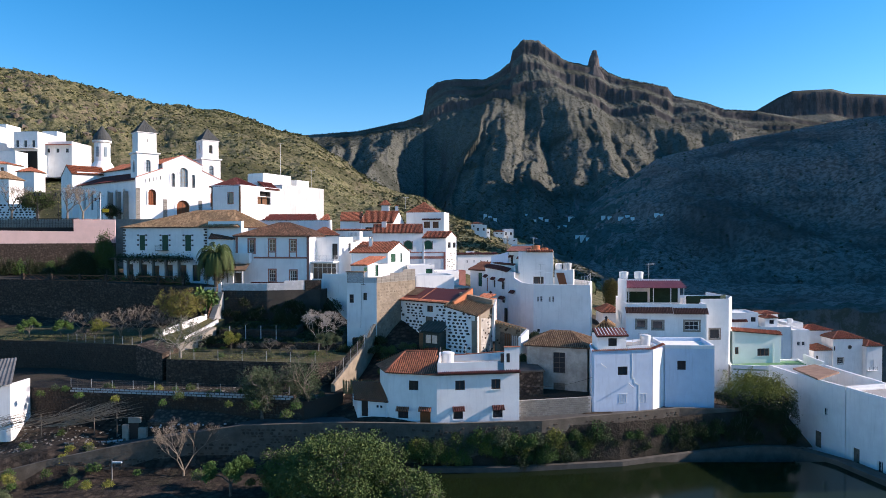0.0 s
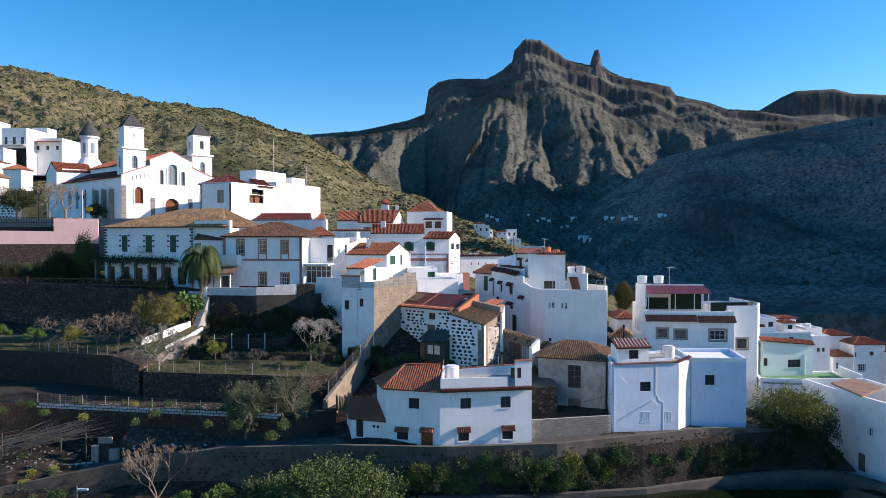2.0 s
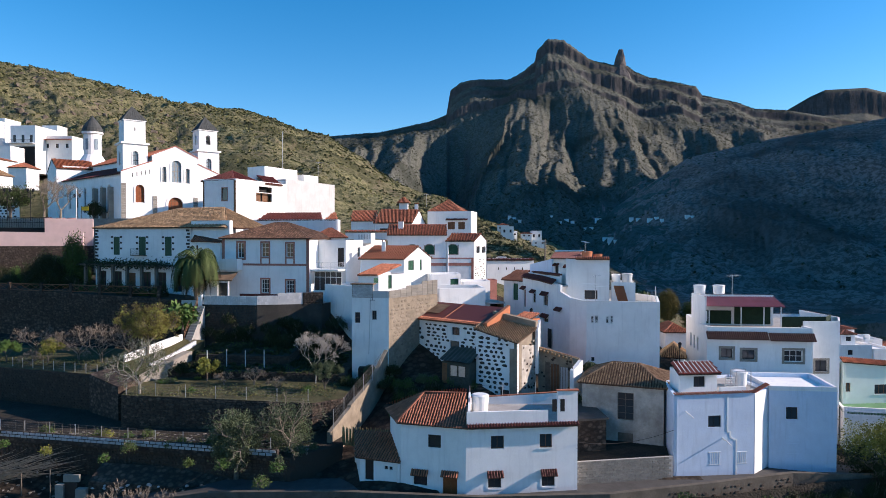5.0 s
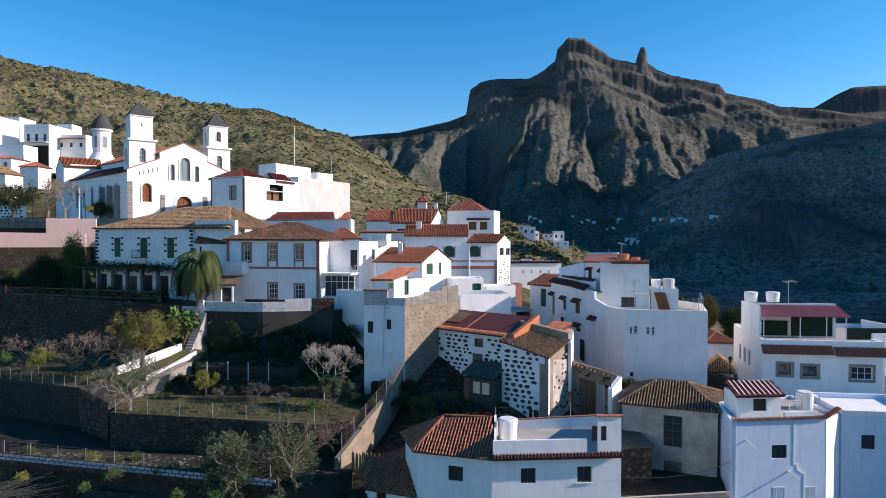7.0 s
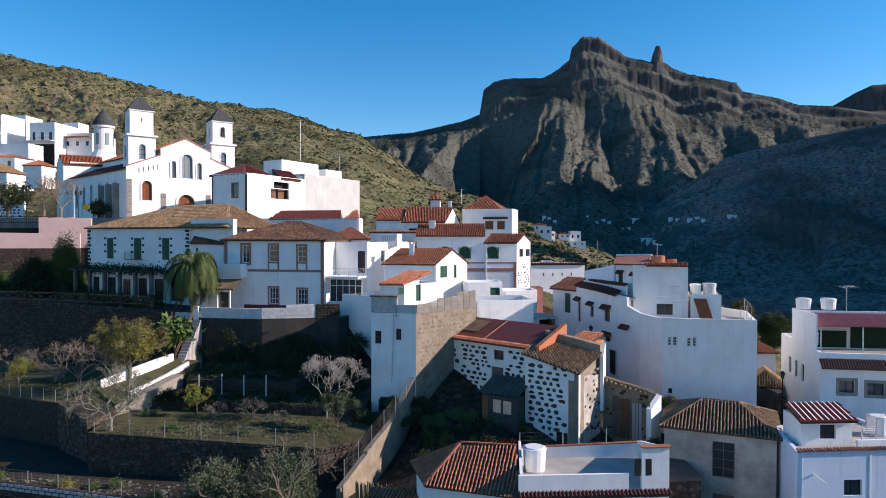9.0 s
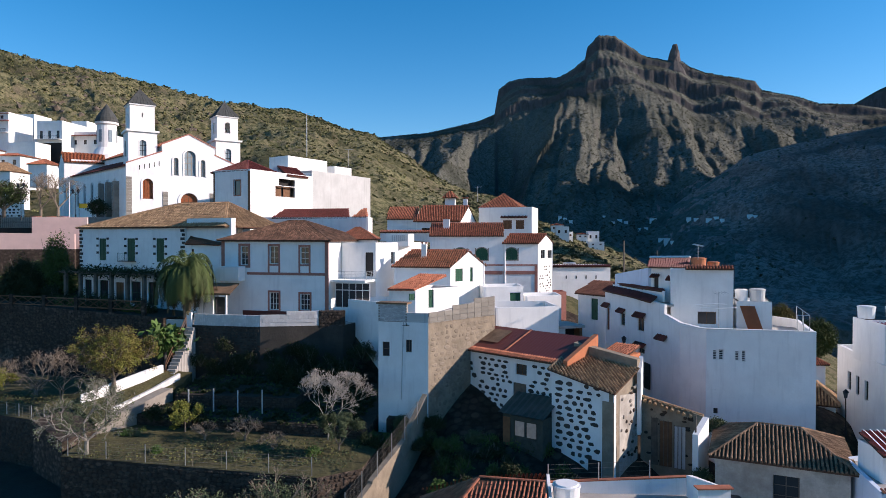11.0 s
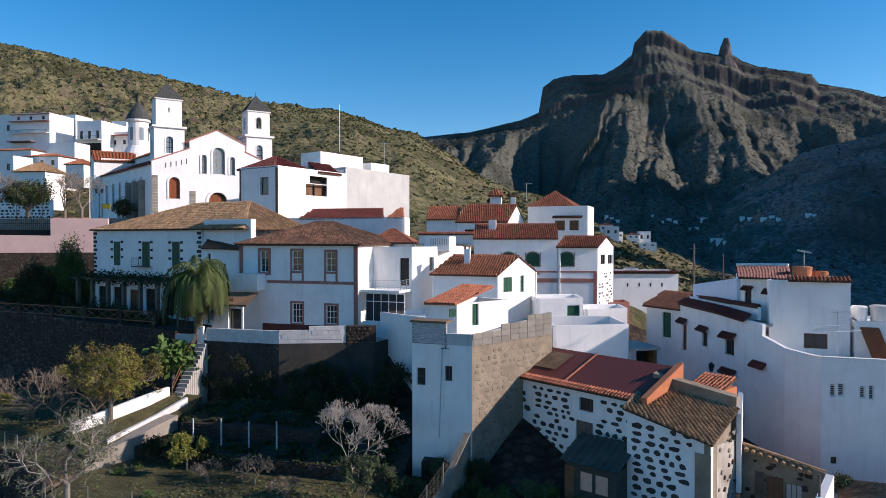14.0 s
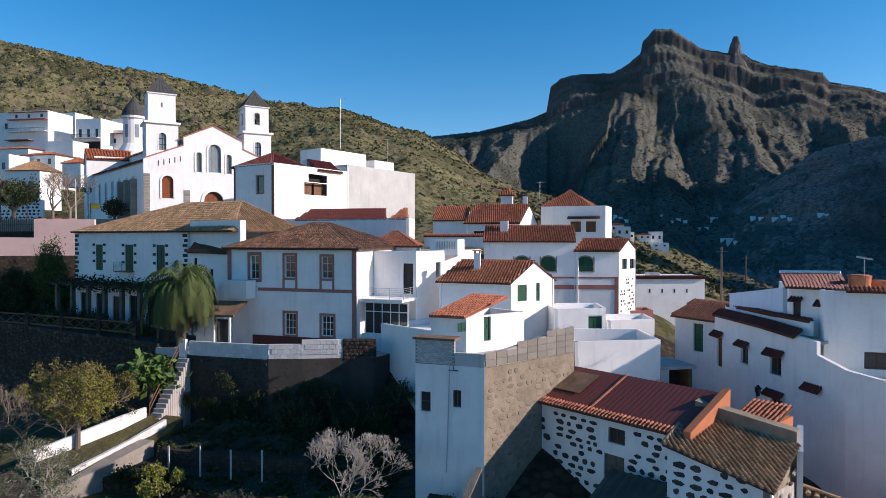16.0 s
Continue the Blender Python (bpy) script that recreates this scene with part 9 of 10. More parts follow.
# whitewashed wall with dark stones at the square
sw = thing("stone_wall", -112, 172, 33.9, "whitewashed wall set with dark stones on the square", "wall")
fa = Facade((-128.0, 172.0), (-106.5, 172.0))
bm = bmesh.new()
fa.box(bm, 0, fa.len, 33.5, 38.6, -0.4, 0)
part("wall", bm, WHITE, sw)
loose_stones(sw, fa, 8.0, fa.len - 0.2, 34.2, 38.2, 0.75, random.Random(5), 0.85, limit=110)
# pink walls and terrace below the square
pk = thing("pink_wall", -78, 137, 24.0, "pink plastered retaining wall below the church square", "retaining wall")
for q0, q1, za, zb in (((-92.0, 132.0), (-71.6, 139.6), 31.3, 31.0), ((-79.0, 139.8), (-71.4, 142.4), 33.7, 33.7)):
    fa = Facade(q0, q1)
    bm = bmesh.new()
    prism(bm, [fa.at(0, 0, 0).xy[:], fa.at(fa.len, 0, 0).xy[:], fa.at(fa.len, 0, -0.6).xy[:], fa.at(0, 0, -0.6).xy[:]], 28.6, [za, zb, zb, za])
    part("wall", bm, PINK, pk)
    bm = bmesh.new()
    prism(bm, [fa.at(0, 0, 0.05).xy[:], fa.at(fa.len, 0, 0.05).xy[:], fa.at(fa.len, 0, -0.6).xy[:], fa.at(0, 0, -0.6).xy[:]], 20.0, 28.6)
    part("stone_base", bm, DRYSTONE, pk)
ts = thing("square_railing", -86, 142, 31.0, "dark iron railing over a shaded terrace below the square", "railing")
fa = Facade((-108.0, 139.5), (-79.2, 142.2))
for z, o in ((33.9, 0.0), (32.9, 0.0)):
    bm = bmesh.new()
    fa.box(bm, 0, fa.len, z, z + 0.08, -0.05, 0.05)
    part("rail", bm, IRON, ts)
for k in range(90):
    bm = bmesh.new()
    tube(bm, fa.at(fa.len * k / 90, 31.9), fa.at(fa.len * k / 90, 33.9), 0.03, n=4)
    part("bar", bm, IRON, ts)
# solid near-black block: the shaded terrace's darkness is put into its colour
bm = bmesh.new()
fa.box(bm, 0, fa.len, 22.0, 32.0, -5.0, -0.4)
part("slab", bm, UNLIT_BLACK, ts)
for px_, at in ((99, (-79.60, 141.60, 33.29)), (126, (-77.47, 142.20, 33.29)), (149, (-75.72, 142.80, 33.30))):
    x, y, z = at
    bm = bmesh.new()
    tube(bm, (x, y, z - 0.6), (x, y, z + 0.45), 0.5, 0.72, 14)
    tube(bm, (x, y, z + 0.4), (x, y, z + 0.55), 0.8, 0.8, 14)
    pot = thing("flower_pot", x, y, z - 0.6, "terracotta flower pot on the pink wall", "flower pot", "terracotta pots")
    part("pot", bm, TRIM, pot)


def street_lamp(x, y, z, h, label, arms=2):
    root = thing("street_lamp", x, y, z, label, "street lamp", "street lamps")
    bm = bmesh.new()
    tube(bm, (x, y, z - 0.2), (x, y, z + 0.5), 0.12, 0.08, 8)
    tube(bm, (x, y, z + 0.5), (x, y, z + h), 0.06, 0.05, 8)
    part("post", bm, IRON, root)
    for k in range(arms):
        sx = (-0.55, 0.55)[k] if arms == 2 else 0.0
        lantern(root, Vector((x + sx, y, z + h)), Vector((x, y, z + h - 0.3)))


def lantern(root, p, foot):
    bm = bmesh.new()
    tube(bm, foot, p, 0.035, 0.03, 6)
    part("bracket", bm, IRON, root)
    bm = bmesh.new()
    tube(bm, p, p + Vector((0, 0, 0.5)), 0.12, 0.22, 6)
    part("glass", bm, GLASS, root)
    bm = bmesh.new()
    tube(bm, p + Vector((0, 0, 0.5)), p + Vector((0, 0, 0.75)), 0.27, 0.05, 6)
    part("cap", bm, IRON, root)


street_lamp(-90.54, 146.00, 33.63, 5.4, "black iron double lantern on the church square")
street_lamp(-85.85, 146.00, 33.61, 5.4, "black iron double lantern beside bare trees")
street_lamp(-80.20, 152.00, 34.12, 4.2, "black iron lantern beside the church front")
pole = thing("flag_pole", -74.90, 143.00, 33.30, "slender white flag pole behind the pink wall", "pole")
x, y, z = -74.90, 143.00, 33.30
bm = bmesh.new()
tube(bm, (x, y, z - 0.5), (x, y, z + 6.2), 0.07, 0.05, 8)
part("shaft", bm, WHITEFRAME, pole)
sg = thing("yellow_sign", -78.14, 150.00, 33.87, "small yellow direction sign on a post", "sign")
x, y, z = -78.14, 150.00, 33.87
bm = bmesh.new()
tube(bm, (x, y, z - 0.5), (x, y, z + 2.6), 0.05, 0.05, 8)
part("post", bm, IRON, sg)
bm = bmesh.new()
box(bm, x + 0.05, x + 1.5, y - 0.03, y + 0.03, z + 1.7, z + 2.5)
part("board", bm, material("yellow_sign_paint", (0.75, 0.42, 0.02), 0.5, 0.08, 1.0, 9.0, 0.05), sg)
# wall lanterns
for nm, p, q in (("church", (-74.78, 158.00, 38.65), (-74.46, 158.50, 38.48)), ("church", (-69.21, 163.00, 39.64), (-70.37, 164.00, 39.52))):
    wlp = thing("wall_lantern", *p, "black iron wall lantern on the church front", "wall lamp", "wall lanterns")
    lantern(wlp, Vector(p), Vector(q))
wlp = thing("wall_lantern", 7.88, 108.00, 19.96, "large black iron wall lantern on a scrolled bracket", "wall lamp", "wall lanterns")
lantern(wlp, Vector((7.88, 108.00, 20.14)), Vector((7.38, 108.00, 19.67)))


def aerial(x, y, z, h, label, bars=5, wide=1.1, yaw=0.3, mast=0.03):
    root = thing("tv_aerial", x, y, z, label, "aerial", "aerials")
    bm = bmesh.new()
    tube(bm, (x, y, z - 0.3), (x, y, z + h), mast, mast, 6)
    part("mast", bm, STEEL, root)
    bm = bmesh.new()
    d = Vector((math.cos(yaw), math.sin(yaw), 0.06))
    e = Vector((-math.sin(yaw), math.cos(yaw), 0))
    top = Vector((x, y, z + h - 0.1))
    tube(bm, top - d * wide * 0.6, top + d * wide, 0.025, n=4)
    for k in range(bars):
        c = top + d * wide * (-0.5 + 1.5 * k / (bars - 1))
        tube(bm, c - e * 0.5 - Vector((0, 0, 0.1)), c + e * 0.5 + Vector((0, 0, 0.1)), 0.015, n=4)
    part("aerial", bm, STEEL, root)
    return root


aerial(-37.23, 150.00, 44.26, 7.0, "tall thin lattice aerial mast on a white house", 4, 0.8, mast=0.06)
aerial(-30.15, 150.00, 41.18, 4.0, "thin television aerial on the grey block", 4, 0.8)
rods = aerial(15.6, 104.40, 22.2, 3.3, "television aerial with long bright rods", 5, 0.7, 0.15)
for z, yaw, a, c in ((24.45, 0.12, -2.1, 0.5), (24.3, 0.02, -1.4, 0.7), (24.15, 0.1, -1.6, -0.2), (24.0, 0.22, -0.3, 1.7)):
    bm = bmesh.new()
    d = Vector((math.cos(yaw), math.sin(yaw) - 0.1, 0.06))
    tube(bm, Vector((15.6, 104.35, z)) + d * a, Vector((15.6, 104.35, z)) + d * c, 0.035, n=6)
    part("rod", bm, PLASTICWHITE, rods)
aerial(15.29, 110.00, 28.53, 1.2, "small fan-shaped television aerial", 6, 0.9, 1.2)
aerial(33.73, 107.00, 22.61, 2.8, "television aerial over the pergola roof", 5, 1.0)
aerial(-8.92, 156.00, 36.85, 2.4, "small aerial on a red roof", 4, 0.8)
# utility poles and cables down the lane
WIRE = material("black_cable", (0.02, 0.02, 0.02), 0.7, 0.1, 2.0, 9.0, 0.0)


def utility_pole(x, y, z, h, label="weathered timber utility pole"):
    root = thing("utility_pole", x, y, z, label, "pole", "utility poles")
    bm = bmesh.new()
    tube(bm, (x, y, z - 0.5), (x, y, z + h), 0.16, 0.11, 8)
    part("pole", bm, GREYWOOD, root)
    bm = bmesh.new()
    box(bm, x - 0.7, x + 0.7, y - 0.05, y + 0.05, z + h - 0.7, z + h - 0.58)
    part("crossarm", bm, GREYWOOD, root)


def cable(a, b, sag=0.5, r=0.018, label="thin black overhead cable"):
    a, b = Vector(a), Vector(b)
    bm = bmesh.new()
    n = 10
    pts = [a.lerp(b, k / n) - Vector((0, 0, sag * 4 * (k / n) * (1 - k / n))) for k in range(n + 1)]
    side = (b - a).cross(Vector((0, 0, 1))).normalized() * r
    up = Vector((0, 0, r))
    rings = [[bm.verts.new(p + o) for o in (side, up, -side, -up)] for p in pts]
    for p, q in zip(rings, rings[1:]):
        for k in range(4):
            bm.faces.new((p[k], q[k], q[(k + 1) % 4], p[(k + 1) % 4]))
    lone("overhead_cable", bm, WIRE, label, "cable", "overhead cables")


utility_pole(14.74, 150.00, 23.31, 6.6)
utility_pole(30.42, 200.00, 22.55, 5.0)
cable((14.71, 150.00, 27.28), (12.81, 118.00, 27.13), 0.6)
cable((14.87, 150.00, 27.05), (1.47, 146.00, 29.29), 0.5)
cable((-6.9, 82.2, 11.6), (9.6, 82.0, 10.6), 0.1, 0.02)
cable((19.6, 85.5, 11.4), (9.7, 81.9, 11.2), 0.6, 0.02)
cable((-40.49, 79.00, 1.63), (-26.05, 79.00, 3.08), 0.5, 0.03)
cable((-31.02, 80.00, 5.39), (-25.28, 84.00, 7.95), 0.3, 0.03)
lp = thing("lamp_post", -39.84, 78.00, 0.19, "slim white lamp post below the road wall", "street lamp", "street lamps")
x, y, z = -39.84, 78.00, 0.19
bm = bmesh.new()
tube(bm, (x, y, z - 1.5), (x, y, z + 3.0), 0.08, 0.06, 8)
part("post", bm, STEEL, lp)
bm = bmesh.new()
box(bm, x + 0.05, x + 1.2, y - 0.12, y + 0.12, z + 2.6, z + 2.75)
part("lamp_head", bm, WHITEFRAME, lp)
# bare vine trellis over the lower garden
vt = thing("vine_trellis", -48, 86, 4.0, "tangle of dry vine canes over a low wire trellis", "trellis")
rv = random.Random(15)
bm = bmesh.new()
for k in range(70):
    a = Vector((-51.5 + rv.uniform(-2.0, 2.5), 86.0 + rv.uniform(-1.5, 1.5), 5.3 + rv.uniform(-0.3, 0.5)))
    d = Vector((rv.uniform(5, 9.5), rv.uniform(-0.5, 1.6), rv.uniform(1.2, 2.6)))
    p = a
    for j in range(4):
        q = p + d / 4 + Vector((rv.uniform(-0.3, 0.3), rv.uniform(-0.3, 0.3), rv.uniform(-0.3, 0.3)))
        tube(bm, p, q, 0.045 - 0.008 * j, 0.04 - 0.008 * j, 4)
        p = q
for k in range(40):
    a = Vector((-60.0 + rv.uniform(0, 6.0), 83.0 + rv.uniform(-0.5, 1.5), 5.0 + rv.uniform(-0.3, 1.5)))
    tube(bm, a, a + Vector((rv.uniform(2.5, 5.5), rv.uniform(-0.5, 0.8), rv.uniform(0.5, 1.6))), 0.035, 0.015, 4)
part("cane_tangle", bm, material("dry_vine_cane", (0.26, 0.215, 0.16), 0.95, 0.3, 2.0, 12.0, 0.2, island=0.4), vt)
for x in (-53.0, -49.5, -46.0, -43.0):
    bm = bmesh.new()
    tube(bm, (x, 85.6, 2.0), (x, 85.6, 6.6), 0.06, n=6)
    part("post", bm, GREYWOOD, vt)
# little houses in the gap of the lane
hill_house("lane_cottage", "small white cottage with tan tiled roof in the lane", (26.49, 113.00), (29.18, 112.00), 5.0, 8.0, 13.64, roof=TANTILE, rise=1.6, group="lane cottages")
hill_house("lane_cottage", "small white cottage with red roof farther down the lane", (30.93, 126.00), (34.46, 126.00), 6.0, 6.0, 15.22, rows=(), roof=TILE, rise=1.2, group="lane cottages")
street_lamp(25.77, 103.00, 13.54, 3.0, "black lantern on a lane post between white houses", 1)
# ---- scattered houses far down the valley ----
def far_house(p, w, h, d, roof=None, label="small white house far down the valley"):
    x, y, z = p
    hill_house("valley_house", label, (x - w / 2, y), (x + w / 2, y), d, z - 10.0, z + h, rows=((z + h * 0.45, z + h * 0.75),) if y < 700 else (), cols=max(2, int(w / 4)), roof=roof, rise=h * 0.25, group="valley houses")


def meet(u, v):
    """Where the slope is met, going out sideways by u and up by v for each metre ahead."""
    y = np.arange(290.0, 2400.0, 3.0)
    over = terrain(u * y, y) > 30 + v * y
    d = y[np.argmax(over)] if over.any() else 1100.0
    return (u * d, d, float(terrain(u * d, d)) + 1.2)


VALLEY = ((0.140, 0.021, 9, 5), (0.150, 0.024, 11, 6), (0.159, 0.022, 8, 5), (0.197, 0.026, 14, 3), (0.187, 0.013, 9, 4), (0.178, 0.012, 6, 4),
          (0.246, 0.027, 8, 4), (0.256, 0.0255, 8, 4), (0.273, 0.025, 10, 5), (0.283, 0.027, 8, 5), (0.291, 0.025, 6, 4), (0.328, 0.029, 8, 4),
          (0.335, 0.029, 6, 4), (0.207, -0.003, 9, 4), (0.215, -0.004, 11, 6), (0.223, -0.006, 8, 3), (0.128, 0.030, 6, 4))
for u, v, w, h in VALLEY:
    far_house(meet(u, v), w * 0.75, h * 0.45, 7.0)
for u, v, w, h, roof in ((0.1003, -0.009, 6.5, 6.5, None), (0.104, -0.014, 8, 2.5, None), (0.058, -0.002, 7, 5.5, None), (0.066, -0.003, 5, 3.5, None), (0.086, -0.005, 6, 3, TILE),
                         (0.072, 0.026, 6, 3.5, None), (0.065, 0.029, 6, 3.5, TILE), (0.080, 0.022, 6, 3.5, None), (0.052, 0.006, 7, 4, TILE)):
    far_house(meet(u, v), w, h, 8.0, roof, "small white house on the hill behind the village")

# drain pipe and cable bracket on the tall corner house
pd = thing("wall_pipe", -12.43, 101.30, 22.38, "thin grey drain pipe with bracket on a white wall", "drain pipe")
s0, z0 = 2.44, 22.97
s1, z1 = 2.21, 15.74
bm = bmesh.new()
tube(bm, T[0].at(s0, z0, 0.06), T[0].at(s1, z1, 0.06), 0.035, n=6)
part("pipe", bm, GREYWHITE, pd)
s0, z0 = 2.71, 22.48
bm = bmesh.new()
tube(bm, T[0].at(s0 - 0.35, z0, 0.15), T[0].at(s0 + 0.3, z0, 0.15), 0.03, n=6)
tube(bm, T[0].at(s0, z0, 0.0), T[0].at(s0, z0 + 0.25, 0.15), 0.03, n=6)
part("bracket", bm, IRON, pd)
# ---- plants ----
def leaf_material(name, color, back=0.3):
    m = material(name, color, 0.7, 0.25, 0.6, 6.0, 0.0, island=0.55, spec=0.25)
    b = m.node_tree.nodes["Principled BSDF"]
    b.inputs["Subsurface Weight"].default_value = 0.0
    b.inputs["Transmission Weight"].default_value = 0.0
    return m


FIG = leaf_material("fig_leaves", (0.085, 0.13, 0.033))
OLIVE = leaf_material("olive_leaves", (0.10, 0.128, 0.062))
YELLOW = leaf_material("yellow_green_leaves", (0.22, 0.225, 0.045))
AUTUMN = leaf_material("autumn_leaves", (0.17, 0.135, 0.038))
DARKLEAF = leaf_material("dark_shrub_leaves", (0.035, 0.05, 0.018))
GREENLEAF = leaf_material("fresh_green_leaves", (0.08, 0.15, 0.035))
PALMLEAF = leaf_material("palm_fronds", (0.066, 0.095, 0.024))
DRYFROND = leaf_material("dry_fronds", (0.10, 0.085, 0.04))
BARK = material("grey_bark", (0.13, 0.11, 0.09), 0.95, 0.3, 3.0, 12.0, 0.4)
PALEBARK = material("pale_bark", (0.34, 0.31, 0.27), 0.95, 0.25, 3.0, 12.0, 0.3)
GREYTWIG = material("grey_twigs", (0.24, 0.22, 0.19), 0.95, 0.3, 3.0, 12.0, 0.2)
DRYTWIG = material("dry_twigs", (0.20, 0.16, 0.12), 0.95, 0.3, 3.0, 12.0, 0.2)


def leaf_mesh(centres, size, rng, droop=0.0, per=1, aspect=0.6):
    """Small folded leaf blades round the given places."""
    n = len(centres) * per
    c = np.repeat(centres, per, 0) + rng.normal(0, size * 0.8, (n, 3))
    d = rng.normal(0, 1, (n, 3))
    d[:, 2] -= droop
    d /= np.linalg.norm(d, axis=1, keepdims=True)
    e = np.cross(d, rng.normal(0, 1, (n, 3)))
    e /= np.linalg.norm(e, axis=1, keepdims=True) + 1e-9
    k = np.cross(d, e)
    s = size * rng.uniform(0.6, 1.3, (n, 1))
    v = np.stack([c, c + d * s * 0.5 + e * s * aspect * 0.5 + k * s * 0.08, c + d * s, c + d * s * 0.5 - e * s * aspect * 0.5 + k * s * 0.08], 1).reshape(-1, 3)
    f = np.arange(n * 4).reshape(-1, 4)
    return v, f


def raw_part(name, verts, faces, mat, parent, label="", kind=""):
    me = bpy.data.meshes.new(name)
    at = PLACE[parent]
    me.from_pydata((np.asarray(verts) - np.array(at)).tolist(), [], np.asarray(faces).tolist())
    me.materials.append(mat)
    ob = new(name, me)
    ob.parent = parent
    PLACE[ob] = at
    return tagged(ob, label, kind=kind)


def grow(bm, base, direction, length, radius, depth, rnd, tips, spread=0.7, lift=0.15, fork=3, min_r=0.012):
    """Tapered limbs that fork again and again; gathers the tips."""
    a = Vector(base)
    d = Vector(direction).normalized()
    seg = 3
    for k in range(seg):
        d = (d + Vector((rnd.uniform(-1, 1), rnd.uniform(-1, 1), rnd.uniform(-0.6, 1) * lift * 3)) * 0.17).normalized()
        b = a + d * (length / seg)
        r0, r1 = radius * (1 - 0.13 * k), radius * (1 - 0.13 * (k + 1))
        tube(bm, a, b, max(r0, min_r), max(r1, min_r), 6 if radius > 0.06 else 3)
        a = b
        if depth <= 1:
            tips.append(a.copy())
    if depth == 0:
        tips.append(a)
        return
    for k in range(fork):
        t = rnd.uniform(0, 2 * math.pi)
        s = d.orthogonal().normalized()
        q = (s * math.cos(t) + d.cross(s) * math.sin(t)) * spread
        grow(bm, a, d + q + Vector((0, 0, lift)), length * rnd.uniform(0.6, 0.82), radius * 0.6, depth - 1, rnd, tips, spread, lift, fork, min_r)


def tree(name, label, x, y, z, trunk, radius, reach, mat, seed, per=14, size=0.22, bark=None, depth=3, fork=3, spread=0.8, lift=0.12, stems=1, droop=0.2, fill=1.0, second=None, category="tree", cap=None, dome=None):
    rnd, rng = random.Random(seed), np.random.RandomState(seed)
    per = max(4, per * 3 // 4)
    root = thing(name, x, y, z, label, category)
    bm, tips = bmesh.new(), []
    for k in range(stems):
        t = 2 * math.pi * k / max(1, stems)
        lean = Vector((math.cos(t), math.sin(t), 0)) * (0.35 if stems > 1 else 0.08)
        tube(bm, (x, y, z - 0.5), Vector((x, y, z)) + lean * trunk * 0.3 + Vector((0, 0, trunk * 0.5)), radius * 1.25, radius, 8)
        top = Vector((x, y, z)) + lean * trunk * 0.3 + Vector((0, 0, trunk * 0.5))
        for j in range(fork):
            q = 2 * math.pi * (j + rnd.random() * 0.6) / fork
            grow(bm, top, Vector((math.cos(q) * spread, math.sin(q) * spread, 0.9)) + lean, reach * 0.42, radius * 0.7, depth, rnd, tips, spread, lift, fork)
    part("trunk", bm, bark or BARK, root)
    if mat and tips:
        c = np.array([tuple(t) for t in tips])
        if dome:
            n, rx, rz, zc = dome
            d = rng.normal(0, 1, (n, 3))
            d /= np.linalg.norm(d, axis=1, keepdims=True)
            lump = 0.78 + 0.55 * fbm(d[:, 0] * 2.6 + seed, d[:, 1] * 2.6 + d[:, 2] * 1.7, 4)
            r = (rng.uniform(0.3, 1.0, n) ** 0.4 * lump)[:, None]
            c = np.concatenate([c[::4], np.array([[x, y, zc]]) + d * r * np.array([[rx, rx * 0.85, rz]])])
        keep = rng.uniform(0, 1, len(c)) < fill
        if cap is not None:
            keep = c[:, 2] + rng.normal(0, 0.35, len(c)) < cap
        v, f = leaf_mesh(c[keep], size, rng, droop, per)
        raw_part("crown", v, f, mat, root)
        if second:
            v, f = leaf_mesh(c[~keep] if (~keep).sum() > 5 else c[::3], size, rng, droop, per)
            raw_part("crown", v, f, second, root)
    return root


def bush(name, label, x, y, z, rx, ry, rz, mat, seed, n=900, size=0.2, per=3, category="shrub", group="shrubs", droop=0.1):
    """A shrub: many leaf clumps in an uneven dome over short stems."""
    rng = np.random.RandomState(seed)
    root = thing(name, x, y, z, label, category, group)
    d = rng.normal(0, 1, (n, 3))
    d /= np.linalg.norm(d, axis=1, keepdims=True)
    d[:, 2] = np.abs(d[:, 2]) * 1.1 - 0.15
    lump = 0.72 + 0.5 * fbm(d[:, 0] * 2.3 + seed, d[:, 1] * 2.3 + d[:, 2], 3)
    r = rng.uniform(0.45, 1.0, n) ** 0.5 * lump
    c = np.stack([x + d[:, 0] * r * rx, y + d[:, 1] * r * ry, z + np.maximum(d[:, 2], -0.1) * r * rz], 1)
    v, f = leaf_mesh(c, size * 1.1, rng, droop, per - 1)
    raw_part("leaves", v, f, mat, root)
    bm = bmesh.new()
    for k in range(7):
        t = rng.uniform(0, 6.28)
        e = Vector((x + math.cos(t) * rx * 0.6, y + math.sin(t) * ry * 0.6, z + rz * rng.uniform(0.4, 0.8)))
        tube(bm, (x, y, z - 0.3), e, 0.05, 0.02, 5)
    tagged(part("stem_tangle", bm, BARK, root), kind="stuff")
    return root


